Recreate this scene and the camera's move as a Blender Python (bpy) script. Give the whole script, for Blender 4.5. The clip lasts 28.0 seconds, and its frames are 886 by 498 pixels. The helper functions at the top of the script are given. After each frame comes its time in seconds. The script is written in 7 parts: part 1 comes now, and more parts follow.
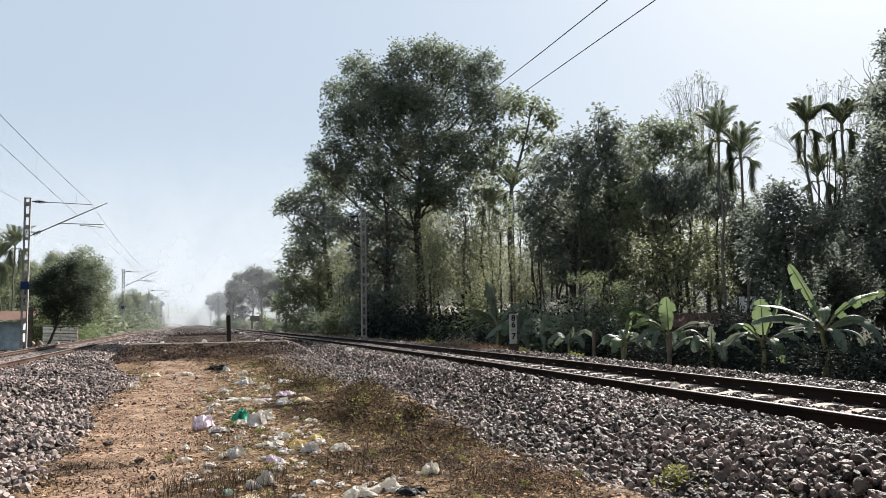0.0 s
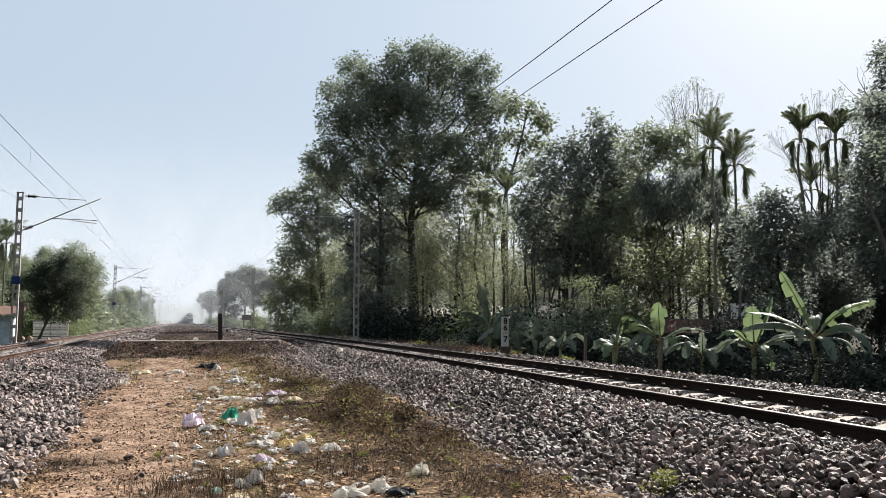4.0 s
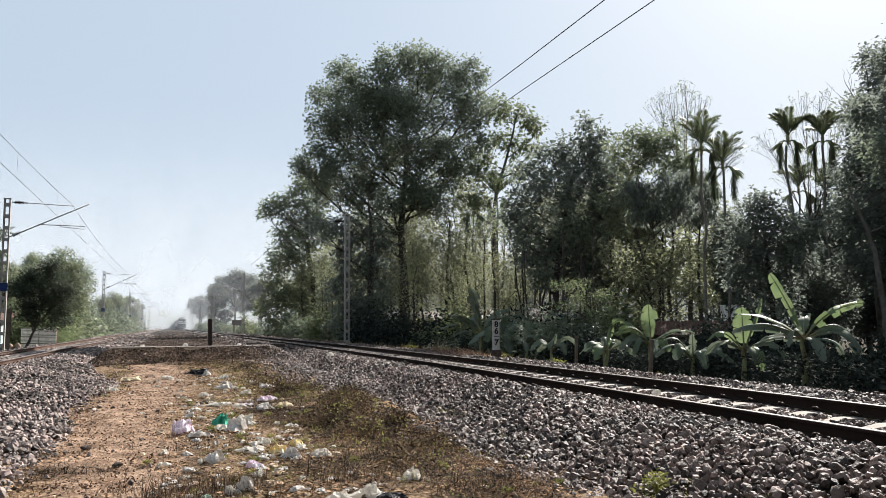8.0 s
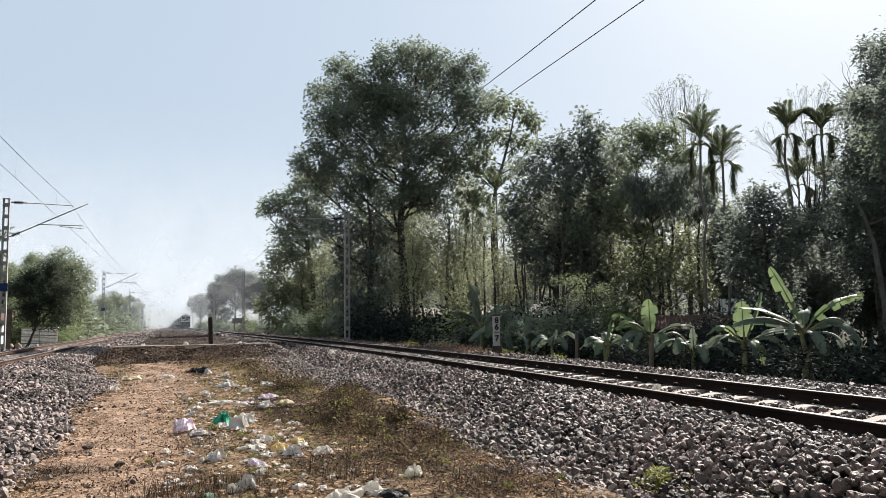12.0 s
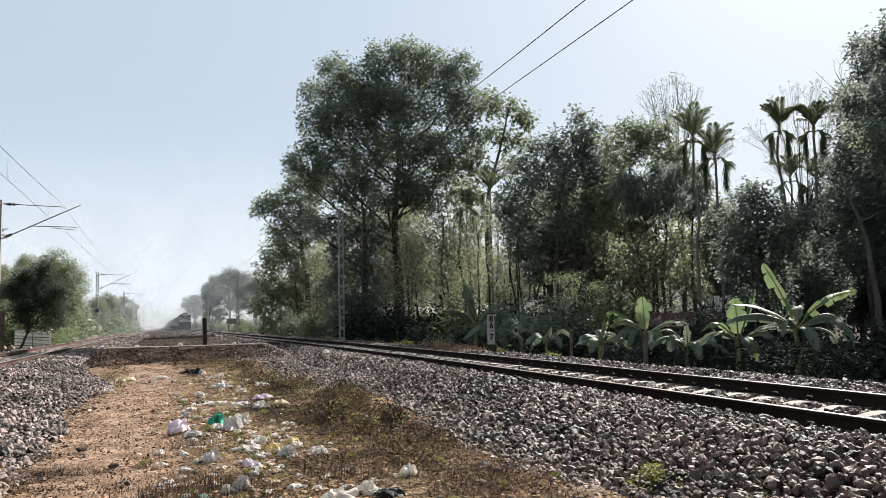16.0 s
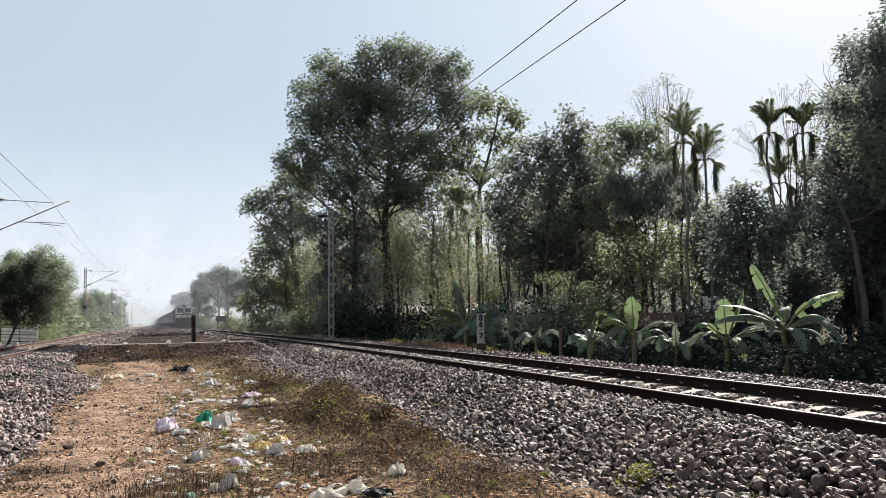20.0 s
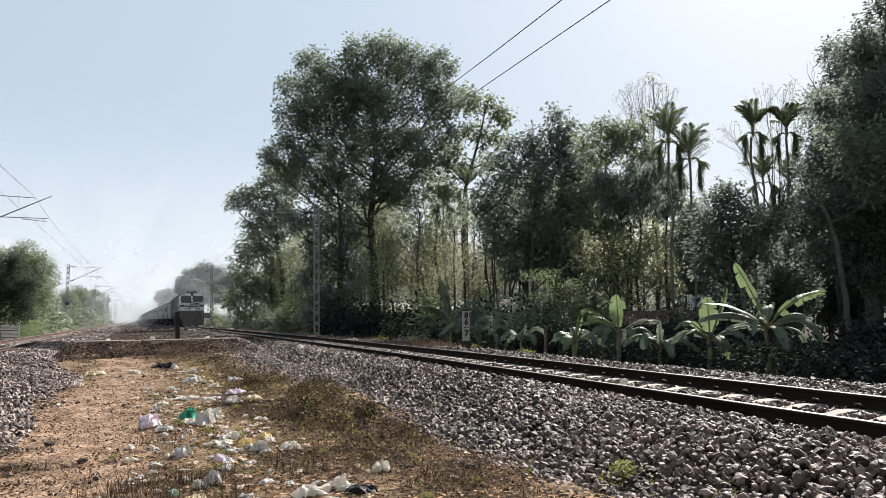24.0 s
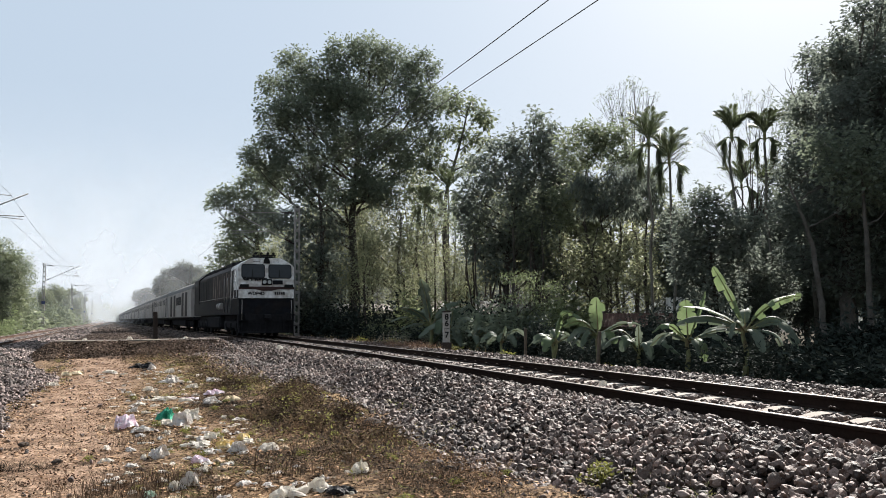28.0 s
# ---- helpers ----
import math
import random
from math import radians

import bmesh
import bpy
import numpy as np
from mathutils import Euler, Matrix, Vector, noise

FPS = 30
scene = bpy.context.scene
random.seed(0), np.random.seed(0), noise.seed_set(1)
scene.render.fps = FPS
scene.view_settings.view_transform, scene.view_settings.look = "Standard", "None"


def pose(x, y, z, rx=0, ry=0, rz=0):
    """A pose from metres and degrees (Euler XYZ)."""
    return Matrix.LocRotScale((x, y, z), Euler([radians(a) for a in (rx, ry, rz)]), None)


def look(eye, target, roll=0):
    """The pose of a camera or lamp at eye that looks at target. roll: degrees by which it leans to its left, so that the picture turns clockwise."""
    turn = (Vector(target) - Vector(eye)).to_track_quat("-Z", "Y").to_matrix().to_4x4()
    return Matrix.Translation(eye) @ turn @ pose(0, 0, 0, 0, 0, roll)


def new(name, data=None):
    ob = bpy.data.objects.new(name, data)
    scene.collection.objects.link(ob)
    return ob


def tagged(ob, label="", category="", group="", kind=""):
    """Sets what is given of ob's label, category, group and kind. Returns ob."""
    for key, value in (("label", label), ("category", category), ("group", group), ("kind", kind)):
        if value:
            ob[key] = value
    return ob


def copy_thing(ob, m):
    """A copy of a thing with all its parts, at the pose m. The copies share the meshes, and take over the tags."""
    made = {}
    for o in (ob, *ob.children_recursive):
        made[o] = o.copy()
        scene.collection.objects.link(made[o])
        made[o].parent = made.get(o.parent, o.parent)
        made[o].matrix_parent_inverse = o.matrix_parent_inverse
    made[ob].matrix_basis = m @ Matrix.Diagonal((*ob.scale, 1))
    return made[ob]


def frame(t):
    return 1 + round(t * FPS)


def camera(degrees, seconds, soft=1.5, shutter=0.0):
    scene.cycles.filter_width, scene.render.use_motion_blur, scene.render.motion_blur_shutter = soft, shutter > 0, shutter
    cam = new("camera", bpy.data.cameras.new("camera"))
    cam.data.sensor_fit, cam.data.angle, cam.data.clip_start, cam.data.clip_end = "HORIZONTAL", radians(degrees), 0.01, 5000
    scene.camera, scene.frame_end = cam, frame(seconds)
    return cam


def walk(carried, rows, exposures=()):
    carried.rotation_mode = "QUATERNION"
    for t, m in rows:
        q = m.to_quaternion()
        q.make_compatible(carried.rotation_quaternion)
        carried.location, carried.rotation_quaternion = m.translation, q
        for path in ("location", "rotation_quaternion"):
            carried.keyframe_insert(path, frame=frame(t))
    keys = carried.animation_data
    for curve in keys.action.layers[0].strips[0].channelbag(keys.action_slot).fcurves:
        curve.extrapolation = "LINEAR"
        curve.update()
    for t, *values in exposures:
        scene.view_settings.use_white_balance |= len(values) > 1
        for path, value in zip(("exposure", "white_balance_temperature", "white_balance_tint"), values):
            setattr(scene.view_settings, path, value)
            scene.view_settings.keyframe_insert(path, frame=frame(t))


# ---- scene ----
cam = camera(59.2, 28.0, soft=0.75)
PATH = [
    (0, pose(0, 0, 1.47, 95.143, 0.924, -17.678)),
    (0.5, pose(-0, -0.003, 1.467, 95.293, 0.712, -17.702)),
    (1, pose(-0.004, -0.007, 1.468, 95.342, 0.444, -17.75)),
    (1.5, pose(-0.003, -0.011, 1.467, 95.336, 0.293, -17.82)),
    (2, pose(0, -0.007, 1.467, 95.264, 0.169, -17.912)),
    (2.5, pose(0.001, -0.005, 1.468, 95.237, 0.124, -17.979)),
    (3, pose(-0.005, -0.009, 1.467, 95.244, 0.057, -18.063)),
    (3.5, pose(-0.005, -0.011, 1.467, 95.259, 0.003, -18.143)),
    (5.5, pose(-0.001, -0.013, 1.474, 95.366, -0.01, -18.654)),
    (6, pose(-0.002, -0.015, 1.473, 95.428, 0.022, -18.767)),
    (6.5, pose(-0.001, -0.013, 1.474, 95.489, 0.105, -18.879)),
    (7, pose(0.003, -0.005, 1.474, 95.501, 0.209, -18.926)),
    (7.5, pose(0.006, -0.006, 1.472, 95.523, 0.335, -18.928)),
    (8, pose(0.005, -0.001, 1.473, 95.538, 0.428, -18.909)),
    (8.5, pose(0.005, -0.003, 1.474, 95.569, 0.491, -18.899)),
    (9, pose(0.003, -0.005, 1.475, 95.557, 0.5, -18.952)),
    (9.5, pose(0.004, -0.001, 1.473, 95.483, 0.471, -19.019)),
    (10, pose(0.004, 0.005, 1.474, 95.389, 0.487, -19.039)),
    (10.5, pose(0.002, 0.003, 1.471, 95.316, 0.543, -19.003)),
    (11, pose(0.001, 0.002, 1.471, 95.276, 0.662, -18.939)),
    (11.5, pose(0.003, 0.007, 1.475, 95.266, 0.792, -18.913)),
    (12, pose(0.004, 0.002, 1.474, 95.274, 0.923, -18.888)),
    (12.5, pose(0.001, 0.003, 1.477, 95.263, 0.985, -18.92)),
    (14.5, pose(0.009, 0.01, 1.472, 95.044, 1.272, -19.134)),
    (15, pose(0.01, 0.002, 1.474, 95.059, 1.322, -19.161)),
    (15.5, pose(0.01, -0, 1.475, 95.121, 1.347, -19.215)),
    (16, pose(0.013, 0.001, 1.474, 95.189, 1.345, -19.265)),
    (16.5, pose(0.015, 0.002, 1.472, 95.27, 1.277, -19.369)),
    (17, pose(0.011, 0.003, 1.474, 95.308, 1.124, -19.51)),
    (17.5, pose(0.008, -0.004, 1.478, 95.309, 0.98, -19.625)),
    (18, pose(0.014, 0.002, 1.479, 95.261, 0.854, -19.728)),
    (18.5, pose(0.015, 0.002, 1.476, 95.206, 0.836, -19.797)),
    (19, pose(0.016, 0.005, 1.477, 95.131, 0.881, -19.862)),
    (19.5, pose(0.016, 0.004, 1.477, 95.098, 0.963, -19.931)),
    (20, pose(0.014, -0.001, 1.479, 95.076, 1.014, -20.015)),
    (20.5, pose(0.021, 0.003, 1.471, 95.071, 1.048, -20.115)),
    (21, pose(0.019, 0.007, 1.476, 95.024, 0.949, -20.244)),
    (21.5, pose(0.014, 0.008, 1.473, 95.001, 0.874, -20.401)),
    (23.5, pose(0.017, 0.011, 1.477, 94.896, 0.838, -20.936)),
    (24, pose(0.02, 0.001, 1.474, 94.876, 0.83, -21.068)),
    (24.5, pose(0.027, 0.008, 1.469, 94.84, 0.803, -21.206)),
    (25, pose(0.024, 0.007, 1.474, 94.794, 0.778, -21.385)),
    (25.5, pose(0.025, 0.007, 1.47, 94.802, 0.801, -21.539)),
    (26, pose(0.03, 0.005, 1.471, 94.862, 0.817, -21.673)),
    (26.5, pose(0.028, 0.004, 1.472, 94.934, 0.781, -21.811)),
    (27, pose(0.026, 0.001, 1.47, 94.987, 0.699, -21.967)),
    (27.5, pose(0.028, -0.004, 1.472, 94.986, 0.653, -22.387)),
    (28, pose(0.022, -0.005, 1.475, 94.963, 0.51, -22.493)),
]
walk(cam, PATH, [(0, 1.61), (28, 1.61)])

# ---- light: hazy winter sun, ahead and to one side of the line ----
SUN_TURN, SUN_HIGH = 50.0, 39.0      # degrees from the line's direction, and above the ground
world = bpy.data.worlds.new("sky")
scene.world = world
world.use_nodes = True
wn, wl = world.node_tree.nodes, world.node_tree.links
sky = wn.new("ShaderNodeTexSky")
sky.sky_type, sky.sun_disc = "NISHITA", False
sky.sun_elevation, sky.sun_rotation = radians(SUN_HIGH), radians(SUN_TURN)
sky.air_density, sky.dust_density, sky.ozone_density = 1.0, 3.4, 1.0
haze = wn.new("ShaderNodeMix")          # the whole dome veiled evenly by winter haze
haze.data_type = "RGBA"
haze.inputs[0].default_value = 0.86
haze.inputs[7].default_value = (3.75, 4.5, 5.36, 1)
wl.new(sky.outputs[0], haze.inputs[6])
wl.new(haze.outputs[2], wn["Background"].inputs[0])
wn["Background"].inputs[1].default_value = 0.0501
sun = new("sun", bpy.data.lights.new("sun", "SUN"))
sun.data.energy, sun.data.angle, sun.data.color = 5.0, radians(0.7), (1.0, 0.955, 0.90)
sa, sh = radians(SUN_TURN), radians(SUN_HIGH)
sun.matrix_world = look((60 * math.sin(sa), 60 * math.cos(sa), 60 * math.tan(sh)), (0, 0, 0))

# ---- materials ----


def shader(name, colour, rough=0.8, metal=0.0, vary=0.3, grain=8.0, bump=0.0, bump_scale=40.0, second=None, blotch=0.8, island=0.0, through_light=0.0, spec=0.04, single=0.0):
    """A surface: a base colour broken up at two scales, with fine relief. second: the colour of its stains."""
    m = bpy.data.materials.new(name)
    m.use_nodes = True
    n, l = m.node_tree.nodes, m.node_tree.links
    b = n["Principled BSDF"]
    b.inputs["Roughness"].default_value, b.inputs["Metallic"].default_value = rough, metal
    b.inputs["Specular IOR Level"].default_value = spec
    co = n.new("ShaderNodeTexCoord")
    fine, big = n.new("ShaderNodeTexNoise"), n.new("ShaderNodeTexNoise")
    fine.inputs["Scale"].default_value, fine.inputs["Detail"].default_value = grain, 6
    big.inputs["Scale"].default_value, big.inputs["Detail"].default_value = blotch, 4
    for t in (fine, big):
        l.new(co.outputs["Object"], t.inputs["Vector"])
    ramp = n.new("ShaderNodeMapRange")
    ramp.inputs[1].default_value, ramp.inputs[2].default_value = 0.42, 0.62
    l.new(big.outputs[0], ramp.inputs[0])
    mix = n.new("ShaderNodeMix")
    mix.data_type = "RGBA"
    mix.inputs[6].default_value = (*colour, 1)
    mix.inputs[7].default_value = (*(second or [c * (1 - vary) for c in colour]), 1)
    l.new(ramp.outputs[0], mix.inputs[0])
    val = n.new("ShaderNodeMapRange")
    val.inputs[1].default_value, val.inputs[2].default_value = 0.25, 0.75
    val.inputs[3].default_value, val.inputs[4].default_value = 1 - vary, 1 + vary
    l.new(fine.outputs[0], val.inputs[0])
    hsv = n.new("ShaderNodeHueSaturation")
    l.new(mix.outputs[2], hsv.inputs["Color"])
    last = val.outputs[0]
    if island:
        geo = n.new("ShaderNodeNewGeometry")
        isl = n.new("ShaderNodeMapRange")
        isl.inputs[3].default_value, isl.inputs[4].default_value = 1 - island, 1 + island
        l.new(geo.outputs["Random Per Island"], isl.inputs[0])
        mul = n.new("ShaderNodeMath")
        mul.operation = "MULTIPLY"
        l.new(last, mul.inputs[0]), l.new(isl.outputs[0], mul.inputs[1])
        last = mul.outputs[0]
    if single:
        inf, one = n.new("ShaderNodeObjectInfo"), n.new("ShaderNodeMapRange")
        one.inputs[3].default_value, one.inputs[4].default_value = 1 - single, 1 + single
        l.new(inf.outputs["Random"], one.inputs[0])
        mul = n.new("ShaderNodeMath")
        mul.operation = "MULTIPLY"
        l.new(last, mul.inputs[0]), l.new(one.outputs[0], mul.inputs[1])
        last = mul.outputs[0]
    l.new(last, hsv.inputs["Value"])
    l.new(hsv.outputs[0], b.inputs["Base Color"])
    if bump:
        bn, bt = n.new("ShaderNodeBump"), n.new("ShaderNodeTexNoise")
        bt.inputs["Scale"].default_value, bt.inputs["Detail"].default_value = bump_scale, 8
        l.new(co.outputs["Object"], bt.inputs["Vector"])
        bn.inputs["Strength"].default_value, bn.inputs["Distance"].default_value = 1.0, bump
        l.new(bt.outputs[0], bn.inputs["Height"])
        l.new(bn.outputs[0], b.inputs["Normal"])
    if through_light:
        tr, ms = n.new("ShaderNodeBsdfTranslucent"), n.new("ShaderNodeMixShader")
        l.new(hsv.outputs[0], tr.inputs[0])
        ms.inputs[0].default_value = through_light
        l.new(b.outputs[0], ms.inputs[1]), l.new(tr.outputs[0], ms.inputs[2])
        l.new(ms.outputs[0], n["Material Output"].inputs[0])
    return m


def ground_shader():
    """Bare earth, dry grass and shade-darkened forest litter, blended by the 'cover' attribute."""
    m = shader("earth", (0.245, 0.168, 0.12), 0.95, vary=0.5, grain=18, bump=0.05, bump_scale=24, second=(0.14, 0.09, 0.062), blotch=2.2)
    n, l = m.node_tree.nodes, m.node_tree.links
    b = n["Principled BSDF"]
    base = b.inputs["Base Color"].links[0].from_socket
    at = n.new("ShaderNodeAttribute")
    at.attribute_name = "cover"
    co = n.new("ShaderNodeTexCoord")
    prev = base
    for k, (c1, c2, scale) in enumerate((((0.045, 0.030, 0.019), (0.29, 0.195, 0.115), 14.0), ((0.018, 0.018, 0.011), (0.045, 0.036, 0.022), 4.0), ((0.06, 0.042, 0.03), (0.026, 0.018, 0.013), 12.0))):
        nz = n.new("ShaderNodeTexNoise")
        nz.inputs["Scale"].default_value, nz.inputs["Detail"].default_value = scale, 8
        l.new(co.outputs["Object"], nz.inputs["Vector"])
        cr = n.new("ShaderNodeValToRGB")
        cr.color_ramp.elements[0].position, cr.color_ramp.elements[1].position = 0.40, 0.72
        cr.color_ramp.elements[0].color, cr.color_ramp.elements[1].color = (*c1, 1), (*c2, 1)
        l.new(nz.outputs[0], cr.inputs[0])
        sep = n.new("ShaderNodeSeparateColor")
        l.new(at.outputs["Color"], sep.inputs[0])
        soft, edge = n.new("ShaderNodeMath"), n.new("ShaderNodeMath")
        soft.operation, edge.operation = "MULTIPLY_ADD", "ADD"
        # ragged borders: the amount is shifted by the same noise
        l.new(nz.outputs[0], soft.inputs[0])
        soft.inputs[1].default_value, soft.inputs[2].default_value = 1.6, -0.8
        l.new(sep.outputs[k], edge.inputs[0]), l.new(soft.outputs[0], edge.inputs[1])
        edge.use_clamp = True
        mx = n.new("ShaderNodeMix")
        mx.data_type = "RGBA"
        l.new(edge.outputs[0], mx.inputs[0])
        l.new(prev, mx.inputs[6]), l.new(cr.outputs[0], mx.inputs[7])
        prev = mx.outputs[2]
    l.new(prev, b.inputs["Base Color"])
    return m


M_EARTH = ground_shader()
# near black: the shade in the gaps between stones is put into this colour
M_BED = shader("stone_gap_shade", (0.016, 0.014, 0.012), 0.95, vary=0.4, grain=30, bump=0.03, bump_scale=26, second=(0.012, 0.010, 0.009))
M_STONE = shader("crushed_stone", (0.132, 0.097, 0.082), 0.6, spec=0.15, vary=0.3, grain=50, bump=0.012, bump_scale=48, second=(0.085, 0.067, 0.058), island=0.9, blotch=0.6)
M_STONE_ONE = shader("single_crushed_stone", (0.132, 0.097, 0.082), 0.6, spec=0.15, vary=0.3, grain=50, bump=0.012, bump_scale=48, second=(0.085, 0.07, 0.06), single=0.8, blotch=9)
M_STONE_DARK = shader("grey_crushed_stone", (0.205, 0.160, 0.143), 0.65, spec=0.12, vary=0.25, grain=60, second=(0.10, 0.082, 0.072), island=0.9, blotch=0.5)
M_RAIL = shader("rusty_rail_steel", (0.022, 0.014, 0.011), 0.8, 0.0, vary=0.3, grain=25, bump=0.002, second=(0.015, 0.010, 0.008))
M_RAIL_BROWN = shader("brown_rusty_rail_steel", (0.085, 0.058, 0.047), 0.75, 0.1, vary=0.3, grain=25, bump=0.002, second=(0.055, 0.03, 0.022))
M_HEAD = shader("polished_rail_head", (0.15, 0.13, 0.115), 0.38, 0.6, vary=0.15, grain=30)
M_SLEEPER = shader("sleeper_concrete", (0.235, 0.205, 0.185), 0.95, vary=0.18, grain=20, bump=0.004, second=(0.30, 0.265, 0.235), blotch=3, spec=0.05)
M_CLIP = shader("clip_iron", (0.035, 0.025, 0.02), 0.6, 0.4)
M_GALV = shader("galvanised_steel", (0.28, 0.265, 0.25), 0.6, 0.1, vary=0.2, grain=12, second=(0.24, 0.22, 0.20), blotch=2)
M_WIRE = shader("wire", (0.10, 0.10, 0.10), 0.6, 0.3)
M_INSUL = shader("brown_porcelain", (0.035, 0.022, 0.02), 0.5)
M_CONC = shader("old_concrete", (0.14, 0.122, 0.105), 0.9, vary=0.2, grain=18, bump=0.004, second=(0.13, 0.11, 0.095), blotch=2.5)
M_DARKPOST = shader("tarred_steel_and_opening_shade", (0.05, 0.04, 0.035), 0.7, 0.2)
# white limewash greyed to carry the shade on the distance post
M_POST = shader("shade_greyed_limewash", (0.34, 0.33, 0.31), 0.9, vary=0.15, grain=15, second=(0.30, 0.28, 0.25), blotch=4)
M_BLACK = shader("black_paint", (0.02, 0.02, 0.02), 0.6)
M_BARK = shader("grey_bark", (0.07, 0.06, 0.052), 0.95, vary=0.35, grain=10, bump=0.03, bump_scale=14, second=(0.05, 0.042, 0.034), blotch=1.5)
M_BARK_PALE = shader("pale_bark", (0.10, 0.09, 0.08), 0.95, vary=0.3, grain=10, bump=0.02, bump_scale=16, second=(0.07, 0.062, 0.052), blotch=1.5)
M_PALMBARK = shader("palm_bark", (0.15, 0.14, 0.115), 0.9, vary=0.3, grain=14, bump=0.01, bump_scale=20)
M_LEAF = shader("dark_leaf", (0.160, 0.184, 0.130), 0.6, spec=0.04, vary=0.25, grain=2, second=(0.13, 0.152, 0.112), blotch=0.3, island=0.2, through_light=0.5)
M_LEAF_DARK = shader("glossy_dark_leaf", (0.152, 0.172, 0.142), 0.55, spec=0.05, vary=0.25, grain=2, second=(0.118, 0.134, 0.115), blotch=0.3, island=0.25, through_light=0.58)
M_LEAF_GREEN = shader("fresh_dark_leaf", (0.050, 0.062, 0.042), 0.5, spec=0.15, vary=0.25, grain=2, second=(0.042, 0.052, 0.034), blotch=0.3, island=0.4, through_light=0.5)
M_LEAF2 = shader("green_leaf", (0.174, 0.196, 0.116), 0.5, spec=0.25, vary=0.25, grain=2, second=(0.131, 0.154, 0.099), blotch=0.3, island=0.3, through_light=0.48)
M_LEAF_THIN = shader("thin_sunlit_leaf", (0.203, 0.217, 0.126), 0.55, spec=0.2, vary=0.3, grain=2, second=(0.165, 0.165, 0.095), blotch=0.4, island=0.4, through_light=0.55)
M_LEAF3 = shader("yellow_green_leaf", (0.145, 0.165, 0.088), 0.55, vary=0.25, grain=2, second=(0.11, 0.13, 0.06), blotch=0.4, island=0.4, through_light=0.6)
# the shade at the wood's foot is put into this leaf colour
M_SHADE = shader("shade_darkened_leaf", (0.026, 0.033, 0.028), 0.7, spec=0.02, vary=0.25, grain=2, island=0.5, through_light=0.15)
# distance haze is mixed into this greyer leaf colour
M_HAZELEAF = shader("haze_greyed_leaf", (0.135, 0.150, 0.125), 0.8, spec=0.05, vary=0.2, grain=2, second=(0.11, 0.122, 0.10), blotch=0.2, island=0.3, through_light=0.5)
M_PALMLEAF = shader("palm_leaf", (0.119, 0.140, 0.077), 0.5, spec=0.25, vary=0.25, grain=2, island=0.35, through_light=0.3)
M_BANANA = shader("banana_leaf", (0.135, 0.175, 0.085), 0.5, spec=0.3, vary=0.2, grain=5, second=(0.095, 0.135, 0.06), blotch=1.5, through_light=0.4)
M_BANANA_OLD = shader("dusty_banana_leaf", (0.112, 0.132, 0.098), 0.55, spec=0.12, vary=0.2, grain=5, second=(0.075, 0.10, 0.06), blotch=1.5, through_light=0.3)
M_BANANA_STEM = shader("banana_stem", (0.19, 0.20, 0.10), 0.6, vary=0.3, grain=8, second=(0.14, 0.10, 0.06), blotch=3)
M_WEED = shader("weed_leaf", (0.19, 0.19, 0.055), 0.6, vary=0.25, grain=4, island=0.4, through_light=0.35)
M_BRUSH = shader("dead_brushwood", (0.10, 0.068, 0.045), 0.9, vary=0.3, grain=6, island=0.5)
M_RUST = shader("rusty_corrugated_iron", (0.085, 0.055, 0.044), 0.8, 0.1, vary=0.3, grain=9, second=(0.075, 0.042, 0.034), blotch=1.5)
M_TIN = shader("weathered_tin", (0.36, 0.345, 0.32), 0.8, 0.0, vary=0.2, grain=7, second=(0.20, 0.165, 0.14), blotch=1.2)
# pale colour carries the sunlight of a bright patch among the trees
M_SUNPATCH = shader("sunlit_patch_pale", (0.62, 0.59, 0.53), 0.6, 0.0, vary=0.15, grain=7, second=(0.5, 0.47, 0.42), blotch=1.2, spec=0.4)
M_MUD = shader("mud_plaster", (0.26, 0.20, 0.15), 0.95, vary=0.25, grain=8, second=(0.18, 0.14, 0.11), blotch=1.4)
M_BLUEWALL = shader("pale_blue_limewash", (0.42, 0.50, 0.52), 0.9, vary=0.2, grain=8, second=(0.30, 0.35, 0.36), blotch=1.4)
M_WOOD = shader("weathered_wood", (0.13, 0.10, 0.075), 0.9, vary=0.3, grain=10, second=(0.08, 0.062, 0.05), blotch=2)
M_SLAT = shader("whitewashed_slat", (0.86, 0.82, 0.74), 0.8, vary=0.15, grain=10, second=(0.70, 0.65, 0.57), blotch=3)
M_SACK = shader("white_sacking", (0.52, 0.49, 0.45), 0.85, vary=0.25, grain=10, second=(0.30, 0.27, 0.23), blotch=3)

# ---- mesh helpers ----


def mesh_np(name, verts, faces, materials, smooth=False, mat_index=None):
    """A mesh from arrays; all faces have the same number of corners."""
    verts, faces = np.asarray(verts, dtype=np.float32), np.asarray(faces, dtype=np.int32)
    me = bpy.data.meshes.new(name)
    k = faces.shape[1]
    me.vertices.add(len(verts)), me.loops.add(faces.size), me.polygons.add(len(faces))
    me.vertices.foreach_set("co", verts.ravel())
    me.loops.foreach_set("vertex_index", faces.ravel())
    me.polygons.foreach_set("loop_start", np.arange(0, faces.size, k, dtype=np.int32))
    me.polygons.foreach_set("use_smooth", np.full(len(faces), smooth))
    for m in materials if isinstance(materials, (list, tuple)) else [materials]:
        me.materials.append(m)
    if mat_index is not None:
        me.polygons.foreach_set("material_index", np.asarray(mat_index, dtype=np.int32))
    me.update(calc_edges=True)
    return me


def put(name, me, parent=None, label="", m=None):
    ob = new(name, me)
    if parent:
        ob.parent = parent
    if label:
        ob["label"] = label
    if m is not None:
        ob.matrix_basis = m
    return ob


